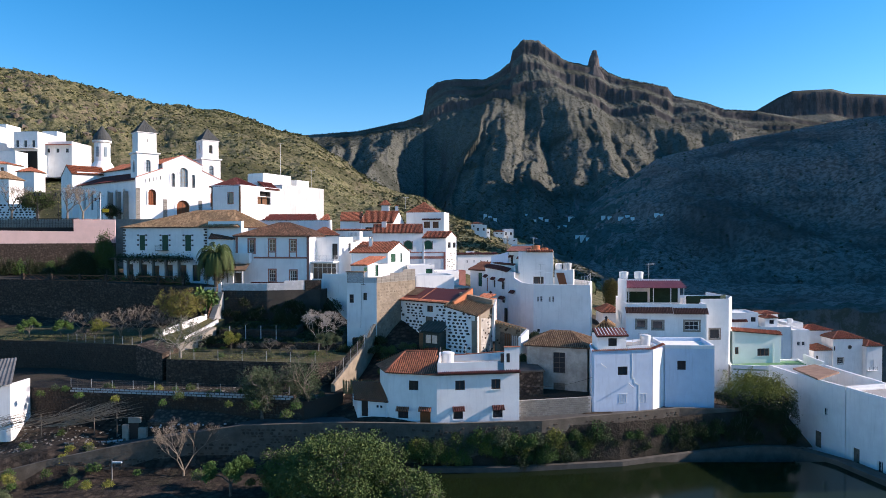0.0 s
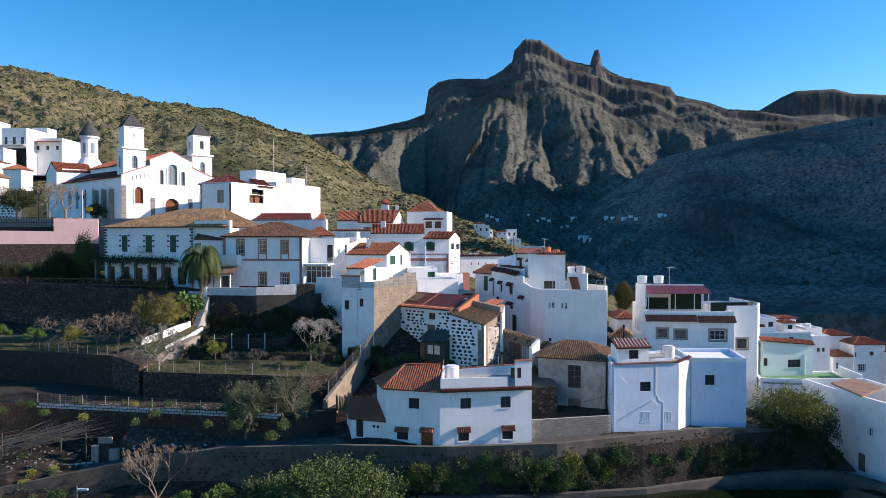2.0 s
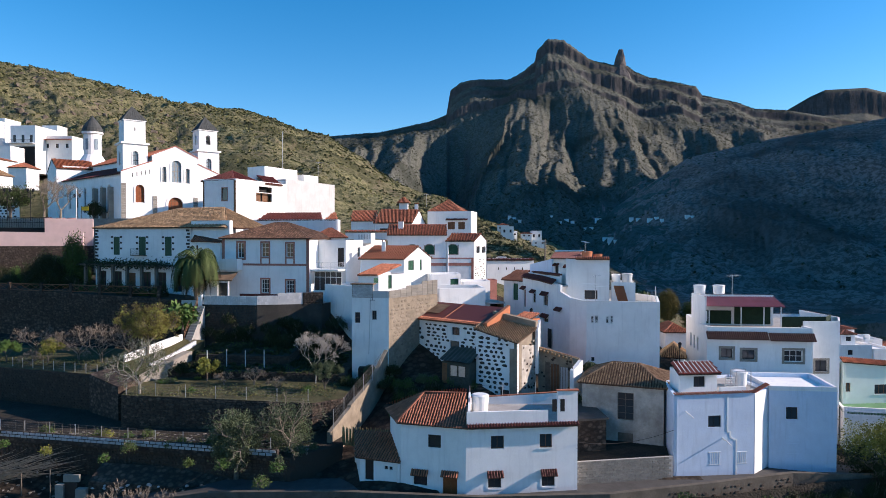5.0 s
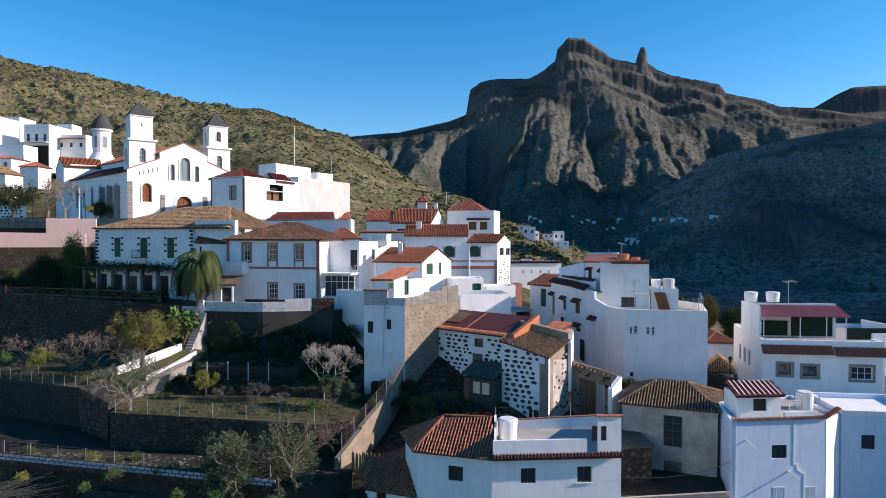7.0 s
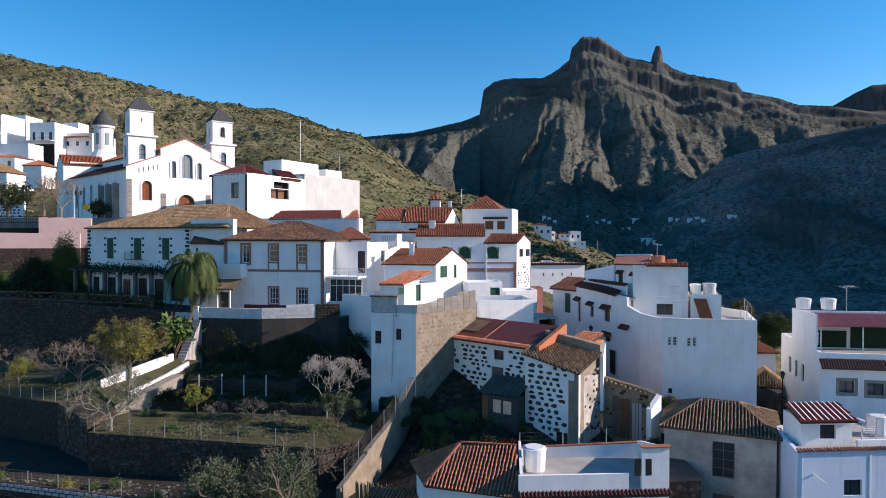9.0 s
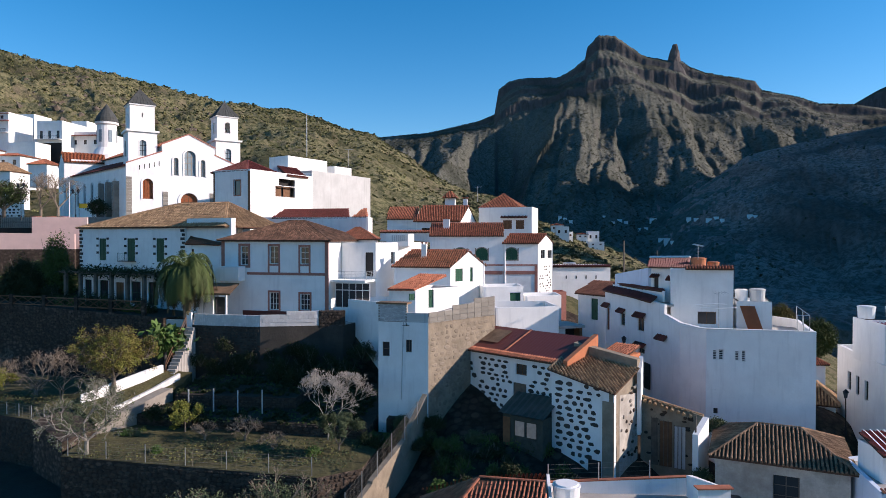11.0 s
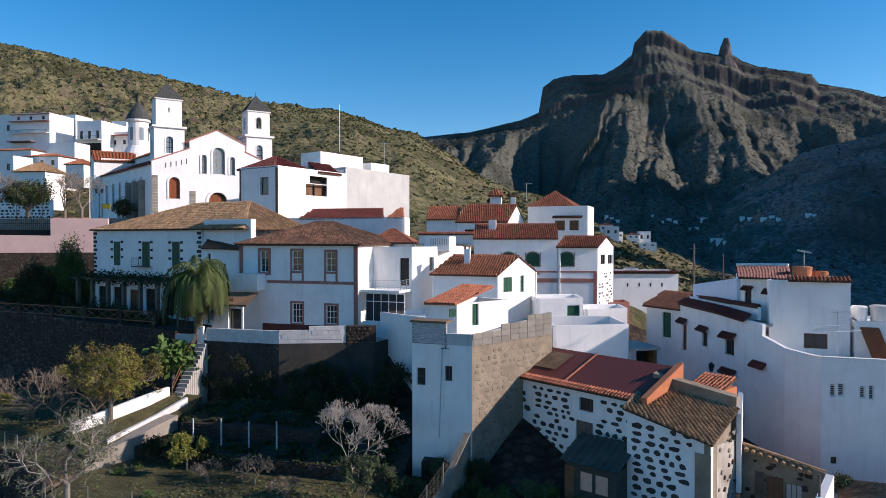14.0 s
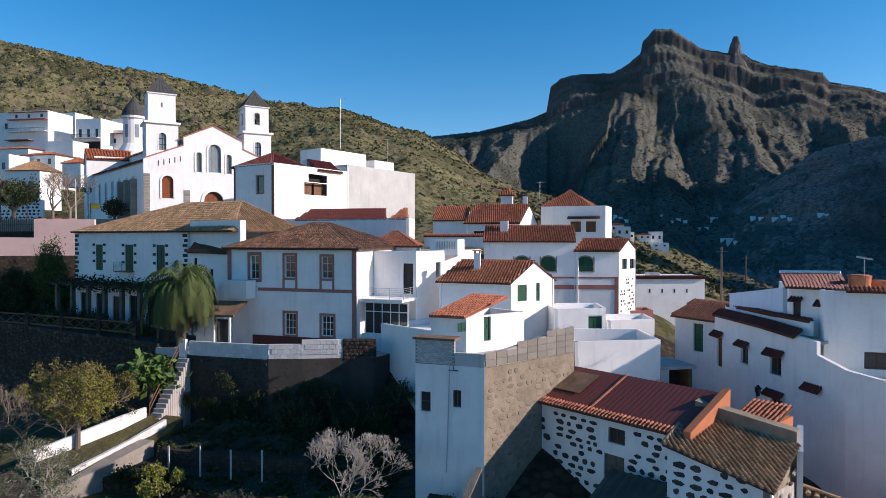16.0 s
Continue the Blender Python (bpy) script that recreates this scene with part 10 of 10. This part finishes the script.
def palm(x, y, z, height, seed, label="tall date palm with drooping green fronds beside the house terrace", size=1.0, thick=1.0):
    rnd, rng = random.Random(seed), np.random.RandomState(seed)
    root = thing("palm_tree", x, y, z, label, "palm tree")
    bm = bmesh.new()
    n = 14
    for k in range(n):
        a, b = z + height * k / n, z + height * (k + 1) / n
        tube(bm, (x, y, a), (x, y, b), 0.42 * thick, 0.36 * thick, 10)
    part("trunk", bm, BARK, root)
    top = Vector((x, y, z + height))
    for kind, count, mat, elev, length in (("frond", int(62 * size), PALMLEAF, (0.1, 1.35), 6.0 * size), ("frond", int(28 * size), DRYFROND, (-0.8, 0.3), 5.0 * size)):
        for k in range(count):
            t = rnd.uniform(0, 2 * math.pi)
            e = rnd.uniform(*elev)
            d = Vector((math.cos(t) * math.cos(e), math.sin(t) * math.cos(e), math.sin(e)))
            p = top.copy()
            verts, faces = [], []
            seg = 11
            ln = length * rnd.uniform(0.8, 1.15)
            for s in range(seg):
                q = p + d * (ln / seg)
                side = d.cross(Vector((0, 0, 1))).normalized()
                up = side.cross(d)
                w = 0.7 * math.sin(math.pi * (0.12 + 0.85 * s / seg)) + 0.08
                for sg in (-1, 1):
                    for j in range(3):
                        b = p.lerp(q, j / 3)
                        tip = b + side * sg * w + d * w * 0.55 - Vector((0, 0, w * rnd.uniform(0.5, 1.2)))
                        i = len(verts)
                        verts += [b, b + d * 0.16, tip]
                        faces.append((i, i + 1, i + 2))
                i = len(verts)
                verts += [p - side * 0.03, p + side * 0.03, q + side * 0.025, q - side * 0.025]
                faces.append((i, i + 1, i + 2, i + 3))
                p = q
                d = (d + Vector((0, 0, -0.24 - 0.085 * s))).normalized()
            me = bpy.data.meshes.new(kind)
            me.from_pydata([tuple(v - PLACE[root]) for v in verts], [], faces)
            me.materials.append(mat)
            ob = new(kind, me)
            ob.parent = root


v, f = leaf_mesh(VINE_AT[1], 0.3, np.random.RandomState(3), 0.3, 3)
raw_part("vine_leaves", v, f, DARKLEAF, VINE_AT[0])
palm(-39.3, 113.2, 20.0, 6.7, 3)
palm(31.2, 140.0, 12.0, 7.6, 8, "small green palm behind the white houses", 0.5, 0.5)
# garden trees of the fields and terraces
tree("autumn_tree", "small broadleaf tree with yellowing autumn leaves", -41.5, 103.0, 15.2, 3.0, 0.18, 4.6, AUTUMN, 11, 22, 0.14, depth=4, fill=0.6, second=YELLOW, dome=(900, 3.8, 2.5, 19.2))
tree("grey_tree", "spreading nearly bare grey-green tree at a wall corner", -37.8, 93.6, 12.5, 2.2, 0.16, 4.3, OLIVE, 12, 6, 0.12, GREYTWIG, depth=5, fork=3, spread=1.0, lift=0.02, dome=(800, 3.9, 1.8, 15.6))
tree("bare_tree", "bare pale-twigged tree in the garden", -19.0, 99.4, 12.6, 2.2, 0.06, 4.4, None, 13, bark=PALEBARK, depth=6, fork=3, spread=0.75, lift=0.22)
tree("young_tree", "small green garden tree beside a bare one", -17.4, 97.0, 12.0, 1.6, 0.08, 2.6, OLIVE, 14, 30, 0.12, depth=3, spread=0.6)
for k, (x, y, z, h) in enumerate(((-49.5, 106.5, 13.6, 5.4), (-53.5, 108.0, 13.6, 4.8), (-46.5, 107.5, 14.0, 4.6), (-61.5, 111.0, 13.8, 4.0), (-58.0, 104.8, 13.4, 1.8), (-29.8, 98.2, 12.6, 1.6), (-26.2, 98.4, 12.6, 2.0), (-23.0, 96.6, 12.4, 1.6))):
    tree("bare_shrub_tree", "leafless brown garden shrub with fine twigs", x, y, z, h * 0.3, 0.07, h * 0.8, None, 40 + k, bark=DRYTWIG, depth=4, fork=3, spread=0.9, lift=0.1, stems=2)
for k, (x, y, z, h, m) in enumerate(((-62.5, 106.5, 13.5, 2.6, GREENLEAF), (-56.5, 106.0, 13.4, 3.0, YELLOW), (-68.0, 107.0, 13.6, 2.8, GREENLEAF), (-32.6, 100.0, 12.8, 2.4, YELLOW))):
    tree("young_citrus", "young leafy citrus tree in the field", x, y, z, h * 0.5, 0.06, h * 0.75, m, 60 + k, 12, 0.17, depth=3, spread=0.7)
# olives and dry shrubs beside the lower field wall
tree("olive_tree", "grey-green olive tree above the village road", -23.8, 85.4, 6.4, 3.0, 0.22, 5.0, OLIVE, 21, 8, 0.16, depth=4, fork=3, spread=0.85, dome=(3600, 3.3, 3.3, 10.0))
tree("olive_tree", "sparse brown-green olive tree above the road", -18.8, 86.6, 6.8, 3.4, 0.2, 5.2, OLIVE, 22, 6, 0.14, DRYTWIG, depth=4, fork=3, spread=0.8, dome=(2000, 3.0, 3.6, 10.6))
tree("banana_plant", "broad-leaved green plant beside the garden steps", -39.9, 109.6, 16.0, 4.6, 0.14, 2.0, GREENLEAF, 23, 4, 0.8, depth=2, spread=0.5, droop=0.6, category="plant")
# big fig tree below the road
tree("fig_tree", "large dense leafy fig tree below the road", -10.5, 69.5, 0.8, 3.0, 0.4, 6.0, FIG, 31, 8, 0.24, depth=4, fork=3, spread=1.05, lift=0.02, dome=(7000, 8.6, 5.6, 4.4))
tree("fig_tree", "smaller leafy fig tree below the road wall", -17.5, 72.5, 1.2, 2.6, 0.25, 4.0, FIG, 32, 8, 0.22, depth=3, fork=4, spread=1.0, lift=0.05, dome=(1800, 3.4, 2.8, 3.4))
tree("fig_tree", "leafy fig tree low on the slope", -3.4, 68.0, 0.6, 2.2, 0.25, 4.0, FIG, 33, 8, 0.24, depth=3, fork=4, spread=1.0, lift=0.03, dome=(1800, 4.0, 3.0, 3.0))
tree("garden_tree", "leafy shrub tree low below the road", -24.0, 73.0, 1.0, 2.2, 0.15, 3.2, GREENLEAF, 34, 50, 0.18, depth=3, fork=3)
tree("bare_tree", "leafless grey tree below the stone wall", -31.5, 78.6, 0.6, 2.0, 0.14, 5.0, None, 35, bark=DRYTWIG, depth=5, fork=3, spread=0.55, lift=0.25)
tree("field_tree", "grey-green tree at the edge of the lower gardens", -50.0, 66.0, -1.0, 2.5, 0.25, 4.6, OLIVE, 36, 60, 0.18, depth=3, fork=4, spread=1.0)
# the round tree beside the blue house
# leaves above cap are yellow-green, which puts sunlight on the top into colour
tree("round_tree", "dense round tree, its sunlit top given by yellow-green leaves, beside white houses", 42.8, 88.4, 1.8, 6.4, 0.35, 5.4, DARKLEAF, 37, 8, 0.2, depth=4, fork=3, spread=1.0, lift=0.05, second=YELLOW, cap=8.5, dome=(5200, 5.6, 4.4, 7.8))
# planting on the banks and walls
rndp = random.Random(77)
mats = [GREENLEAF, YELLOW, FIG, GREENLEAF, OLIVE, FIG]
for k in range(64):
    t = k / 63
    x = -4 + 44 * t
    y = 78.4 + (0.0 if x < 10 else (x - 10) * 0.27) + rndp.uniform(-0.3, 0.4)
    if x > 36:
        y = 86.0 + rndp.uniform(-0.4, 0.4)
    s = rndp.uniform(0.9, 1.9)
    zb = rndp.uniform(2.6, 5.4)
    bush("bank_shrub", "leafy shrub growing on the pool bank", x, y, zb, s, s * 0.7, s * rndp.uniform(1.0, 1.7), mats[k % 6] if x < 30 else DARKLEAF, 100 + k, 420, 0.15, 5)
for k in range(40):
    x = 6 + 31 * (k + rndp.random()) / 40
    y = 78.2 + max(0, (x - 10) * 0.27) + rndp.uniform(-0.2, 0.6)
    s = rndp.uniform(1.0, 1.7)
    bush("bank_shrub", "dark overgrown shrub on the pool bank", x, y, rndp.uniform(2.0, 4.6), s, s * 0.6, s * rndp.uniform(0.9, 1.5), (DARKLEAF, DARKLEAF, FIG)[k % 3], 620 + k, 300, 0.16, 4)
for k in range(26):
    x, y = rndp.uniform(26, 47), rndp.uniform(85.5, 89.0)
    bush("hedge_shrub", "dark overgrown hedge shrub above the pool path", x, min(y, 86.5 + max(0, (x - 36) * 0.3)), 2.2 + rndp.uniform(0, 1.6), 1.6, 1.0, 1.8, DARKLEAF, 150 + k, 420, 0.17, 5)
for k in range(110):
    x, y = rndp.uniform(-62, -16), rndp.uniform(72, 104)
    z = float(terrain(x, y))
    z = 8.9 if (y > 93 - (x + 75) * 0.3 and y < 91) else (12.5 if (x > -40 and y > 93.2) else (13.4 if y > 105 else max(z, 2.0)))
    if y > 91 and not (x > -40 and y > 93.2):
        continue
    s = rndp.uniform(0.4, 1.0)
    bush("field_shrub", "low scrubby garden shrub", x, y, z, s, s, s, mats[rndp.randrange(6)], 200 + k, 180, 0.13, 4)
for k in range(36):
    x = rndp.uniform(-40, -21)
    y = 111.0 if x < -27 else 112.0 - (x + 27) * 0.3
    bush("wall_creeper", "dark creeper hanging on the terrace wall", x, y, rndp.uniform(14.5, 18.5), 1.3, 0.4, 1.5, DARKLEAF, 260 + k, 240, 0.15, 4)
for k, (x, y, z, s, m) in enumerate(((-71.0, 130.5, 25.5, 2.2, GREENLEAF), (-68.0, 128.5, 24.0, 2.2, DARKLEAF), (-66.0, 127.0, 22.5, 2.0, DARKLEAF), (-73.5, 128.0, 22.4, 2.4, DARKLEAF), (-78.0, 129.0, 22.6, 2.0, DARKLEAF),
                                     (-8.4, 93.6, 10.4, 1.2, GREENLEAF), (-9.6, 100.2, 13.8, 1.2, DARKLEAF), (-6.0, 99.0, 13.0, 1.0, OLIVE), (-3.0, 94.0, 12.0, 1.0, DARKLEAF), (-12.6, 100.4, 13.8, 0.9, OLIVE),
                                     (-26.6, 114.4, 20.8, 0.8, DARKLEAF), (-22.6, 115.0, 20.8, 0.9, DARKLEAF), (-19.0, 112.6, 17.5, 2.2, DARKLEAF), (-20.5, 111.0, 15.5, 2.0, DARKLEAF), (11.5, 94.5, 12.0, 0.9, OLIVE), (14.0, 99.5, 14.5, 1.1, OLIVE))):
    bush("garden_shrub", "leafy garden shrub against a wall", x, y, z, s, s * 0.8, s, m, 300 + k, 700, 0.15, 4)
for k in range(13):
    x = -91 + 1.7 * k
    bush("garden_shrub", "dark leafy shrub below the pink wall", x, 130.2 + 0.37 * (x + 92), 22.5 + rndp.uniform(-0.4, 0.6), 1.9, 1.3, rndp.uniform(3.6, 5.6), DARKLEAF if k % 3 else GREENLEAF, 340 + k, 700, 0.17, 4)
for k in range(26):
    x, y = rndp.uniform(-9, 8), rndp.uniform(88, 96)
    z = float(terrain(x, y))
    bush("slope_shrub", "dark wild shrub on the steep ground between houses", x, y, z - 0.2, rndp.uniform(0.7, 1.5), 1.0, rndp.uniform(0.8, 1.8), (DARKLEAF, FIG, DARKLEAF, OLIVE)[k % 4], 400 + k, 260, 0.15, 4)
for k in range(14):
    x = -15.5 + 0.6 * k
    bush("slope_shrub", "dark wild shrub at the foot of a white house", x, 99.4 + rndp.uniform(-1.5, 0.6), 12.6, 0.9, 0.8, rndp.uniform(0.6, 1.4), (DARKLEAF, FIG)[k % 2], 440 + k, 220, 0.15, 4)
for k in range(22):
    s = 0.2 + 0.86 * k
    a = L[0].at(s, 21.2, rndp.uniform(3.2, 4.6))
    bush("garden_shrub", "dark leafy shrub in the front garden of the long house", a.x, a.y, 21.0, 0.9, 0.8, rndp.uniform(1.6, 3.6), (DARKLEAF, DARKLEAF, FIG)[k % 3], 460 + k, 420, 0.15, 4)
for k in range(20):
    x, y = rndp.uniform(-9.5, 0.5), rndp.uniform(95, 100)
    bush("slope_shrub", "dark wild shrub below the stone house", x, y, float(terrain(x, y)) - 0.2, rndp.uniform(0.7, 1.4), 1.0, rndp.uniform(0.8, 1.8), (DARKLEAF, FIG, DARKLEAF)[k % 3], 490 + k, 260, 0.15, 4)
for x, y, top, r, m, lb in ((38.4, 149.0, 20.4, 2.2, AUTUMN, "thin brownish tree behind the white houses"), (44.0, 150.0, 18.3, 3.4, PALMLEAF, "broad green tree behind the white houses")):
    z = float(terrain(x, y))
    tree("valley_tree", lb, x, y, z, (top - z) * 0.7, 0.25, 2.0, m, 81, 8, 0.3, depth=2, dome=(1600, r, 3.6, top - 3.4))
# tall hedge shrubs at the end of the long house
bush("hedge_shrub", "tall dense green shrub before a pink wall", -67.0, 129.3, 21.8, 3.6, 2.4, 11.6, FIG, 951, 6000, 0.24, 4)
bush("hedge_shrub", "broad dark shrub in a garden behind a fence", -70.6, 127.6, 21.6, 4.4, 2.4, 8.2, DARKLEAF, 952, 5000, 0.24, 4)
# trees of the church square
for k, (x, y) in enumerate(((-84.0, 152.5), (-88.5, 154.0), (-99.0, 150.0))):
    tree("plane_tree", "pollarded leafless plane tree with pale trunk in a pot", x, y, 33.9, 3.6, 0.22, 5.2, None, 70 + k, bark=DRYTWIG, depth=5, fork=3, spread=0.75, lift=0.3)
tree("square_tree", "dark evergreen tree on the church square", -95.0, 153.0, 33.9, 3.0, 0.3, 5.6, FIG, 75, 8, 0.3, depth=3, fork=4, spread=0.9, second=DARKLEAF, fill=0.5, dome=(900, 4.6, 2.4, 38.2))
tree("square_tree", "dark clipped evergreen on the church square", -80.5, 158.5, 33.9, 1.4, 0.2, 2.8, DARKLEAF, 76, 8, 0.24, depth=3, fork=3, spread=0.8, dome=(500, 2.0, 1.8, 36.2))


def scatter(name, label, mat, places, sizes, seed, n=9, squash=0.7):
    """Scrub that nobody could count: one mesh of small ragged clumps on the slope."""
    rng = np.random.RandomState(seed)
    m = len(places)
    d = rng.normal(0, 1, (m * n, 3))
    d /= np.linalg.norm(d, axis=1, keepdims=True)
    d[:, 2] = np.abs(d[:, 2])
    s = np.repeat(sizes, n)[:, None]
    c = np.repeat(places, n, 0) + d * s * np.array([[0.55, 0.55, 0.55 * squash]])
    a = rng.normal(0, 1, (m * n, 3))
    a /= np.linalg.norm(a, axis=1, keepdims=True)
    b = np.cross(a, rng.normal(0, 1, (m * n, 3)))
    b /= np.linalg.norm(b, axis=1, keepdims=True) + 1e-9
    w = s * rng.uniform(0.35, 0.7, (m * n, 1))
    v = np.stack([c - a * w, c + b * w * 0.7, c + a * w, c - b * w * 0.7], 1).reshape(-1, 3)
    me = bpy.data.meshes.new(name)
    me.from_pydata(v.tolist(), [], np.arange(m * n * 4).reshape(-1, 4).tolist())
    me.materials.append(mat)
    return tagged(new(name, me), label, "scrub", kind="stuff")


rng = np.random.RandomState(4)
SCRUB = leaf_material("hill_scrub", (0.082, 0.092, 0.040))
STRAWSCRUB = leaf_material("straw_scrub", (0.20, 0.195, 0.075))
for nm, mat, count, lo, hi, sd in (("hill_scrub", SCRUB, 26000, 0.4, 1.0, 1), ("hill_dry_scrub", STRAWSCRUB, 22000, 0.3, 0.9, 2)):
    r = np.sqrt(rng.uniform(180.0 ** 2, 1020.0 ** 2, count))
    u = rng.uniform(-0.85, 0.08, count)
    y = r / np.sqrt(1 + u * u)
    x = u * y
    z = terrain(x, y)
    scatter(nm, "dry green and straw scrub on the hillside", mat, np.stack([x, y, z], 1), rng.uniform(lo, hi, count) * (0.6 + y / 500), sd, 6)
count = 5200
y = rng.uniform(168, 470, count)
x = rng.uniform(-0.10, 0.24, count) * y
z = terrain(x, y)
keep = z > 5
scatter("spur_scrub", "grey-green bushes on the spur behind the village", leaf_material("spur_scrub", (0.075, 0.08, 0.036)), np.stack([x, y, z], 1)[keep], rng.uniform(0.35, 1.3, count)[keep], 8, 8)
count = 38000
y = np.sqrt(rng.uniform(700.0 ** 2, 2540.0 ** 2, count))
u = rng.uniform(-0.30, 0.75, count)
x = u * y
keep = (y > 1500) | (u < 0.2) | (rng.uniform(0, 1, count) < 0.12)
x, y = x[keep], y[keep]
scatter("mountain_pines", "dark pines and scrub dotting the mountain slopes", leaf_material("pine_scrub", (0.070, 0.076, 0.042)), np.stack([x, y, terrain(x, y)], 1), rng.uniform(1.4, 3.8, len(x)), 3, 4, 1.0)
u = np.concatenate([rng.uniform(0.24, 0.48, 900), rng.uniform(-0.2, -0.05, 200)])
y = 2600.0 + rng.uniform(-30, 5, len(u))
x = u * y
scatter("crest_pines", "pines along the mountain crest", leaf_material("crest_pine", (0.025, 0.03, 0.02)), np.stack([x, y, terrain(x, y)], 1), rng.uniform(1.0, 3.0, len(u)), 5, 9, 1.6)
# rock needle on the crest
bm = bmesh.new()
rn = random.Random(2)
cx, cy, cz = 0.2295 * 2600, 2598.0, 30 + 0.245 * 2600
prev = None
for h, r in ((-60, 62), (-10, 44), (14, 31), (28, 23), (48, 20.5), (66, 16), (80, 12), (92, 9), (96, 4)):
    ring = [bm.verts.new((cx + (r + rn.uniform(-2.5, 2.5)) * math.cos(t) + h * 0.04, cy + (r + rn.uniform(-2.5, 2.5)) * math.sin(t), cz + h + rn.uniform(-2, 2))) for t in [2 * math.pi * k / 14 for k in range(14)]]
    if prev:
        for k in range(14):
            bm.faces.new((prev[k], prev[(k + 1) % 14], ring[(k + 1) % 14], ring[k]))
    prev = ring
bm.faces.new(prev)
lone("rock_needle", bm, material("needle_rock", (0.115, 0.102, 0.095), 1.0, 0.3, 0.03, 0.2, 0.8, bump_scale=4.0), "tall dark rock needle on the mountain crest", "rock", kind="structure")
# outcrops on the left hill
bm = bmesh.new()
ro = np.random.RandomState(9)
ROCK = material("brown_outcrop_rock", (0.145, 0.115, 0.088), 1.0, 0.35, 0.1, 0.8, 0.8, (0.07, 0.055, 0.045), 0.6, bump_scale=0.8)
for k in range(150):
    u = ro.uniform(-0.72, -0.42) if k < 150 else ro.uniform(-0.7, 0.0)
    y = ro.uniform(285, 480)
    x = u * y
    z = float(terrain(x, y))
    s = ro.uniform(0.6, 2.0)
    res = bmesh.ops.create_icosphere(bm, subdivisions=1, radius=s, matrix=Matrix.Translation((x, y, z - 0.3 * s)) @ Matrix.Rotation(ro.uniform(0, 3), 4, "Z") @ Matrix.Diagonal((1.3, 0.8, ro.uniform(0.6, 1.2), 1)))
    for vv in res["verts"]:
        vv.co += Vector(ro.uniform(-0.42, 0.42, 3) * s)
tagged(lone("hill_outcrops", bm, ROCK, "brown rock outcrops on the hillside", "rocks"), kind="stuff")

# weeds and tufts on the fields, and loose rubble
def field_height(x, y):
    """The level of the field or terrace at a place of the lower gardens."""
    if -39.3 < x < -15.5 and 92.6 < y < 99.6:
        return 12.5
    if x < -45 and 104.5 < y < 113:
        return 13.5
    if y < 91.0 and x < -16.5 and y > 93.2 + (x + 75) * -0.16 + 1.0:
        return 8.8
    return None


rw2 = random.Random(404)
tufts, straw, rubble = [], [], []
while len(tufts) < 2600:
    x, y = rw2.uniform(-74, -15), rw2.uniform(84, 113)
    z = field_height(x, y)
    if z is not None:
        (tufts if rw2.random() < 0.55 else straw if len(straw) < 2600 else tufts).append((x, y, z))
        if z < 10 and rw2.random() < 0.3:
            rubble.append((x + rw2.uniform(-0.5, 0.5), y, z))
rq = np.random.RandomState(44)
scatter("field_weeds", "low green weeds on the garden terraces", OLIVE, np.array(tufts), rq.uniform(0.05, 0.15, len(tufts)), 12, 8, 0.9)
scatter("field_straw", "dry straw tufts on the garden terraces", STRAWSCRUB, np.array(straw), rq.uniform(0.05, 0.16, len(straw)), 13, 8, 0.9)
under, sprouts = [], []
for k in range(1500):
    x, y = rw2.uniform(-36.5, -16.5), rw2.uniform(100.2, 111.0)
    bed = -35.8 < x < -23.8 and y > 104.8
    z = 14.95 + (y - 104.5) * 0.09 if bed else 13.6 + (y - 101.0) * 0.085
    if bed or not (-36.2 < x < -23.4 and y > 103.8):
        (under if fbm(np.array(x / 2.6), np.array(y / 2.6), 2) > -0.05 else sprouts).append((x, y, z))
scatter("garden_undergrowth", "dark low undergrowth on the shaded garden beds", DARKLEAF, np.array(under), rq.uniform(0.15, 0.42, len(under)), 21, 22, 0.9)
scatter("garden_sprouts", "low green weeds on the shaded garden beds", FIG, np.array(sprouts), rq.uniform(0.06, 0.2, len(sprouts)), 22, 12, 0.9)
for x, y, z, rx, ry, rz, n in ((-27.2, 109.6, 15.3, 1.8, 1.3, 3.4, 1500), (-25.2, 108.6, 15.2, 1.6, 1.3, 2.6, 1300), (-22.6, 109.8, 14.3, 1.8, 1.6, 3.6, 1500), (-20.2, 111.0, 14.4, 1.6, 1.2, 4.4, 1500),
                               (-34.6, 102.4, 13.7, 1.4, 0.9, 0.9, 700), (-36.4, 101.6, 13.6, 1.2, 0.8, 1.1, 700)):
    bush("dark_shrub", "dense dark green shrub in the shaded garden", x, y, z, rx, ry, rz, DARKLEAF, int(900 + x * 10), n, 0.2)
for k in range(420):
    x = rw2.uniform(-60, -22)
    y = 83.0 + rw2.uniform(-1.5, 6.0) - (x + 40) * 0.03
    rubble.append((x, y, max(float(terrain(x, y)), 2.0)))
bm = bmesh.new()
for x, y, z in rubble:
    r = rw2.uniform(0.05, 0.13)
    m = Matrix.Translation((x, y, z + r * 0.2)) @ Matrix.Rotation(rw2.uniform(0, 3), 4, "Z") @ Matrix.Diagonal((1.3, 0.9, 0.7, 1))
    box(bm, -r, r, -r, r, -r, r, m)
for v in bm.verts:
    v.co += Vector((rw2.uniform(-0.03, 0.03), rw2.uniform(-0.03, 0.03), rw2.uniform(-0.03, 0.03)))
tagged(lone("field_rubble", bm, material("pale_rubble", (0.25, 0.225, 0.195), 0.95, 0.3, 2.0, 12.0, 0.3, island=0.6), "pale loose stones lying on the terraces", "stones"), kind="stuff")
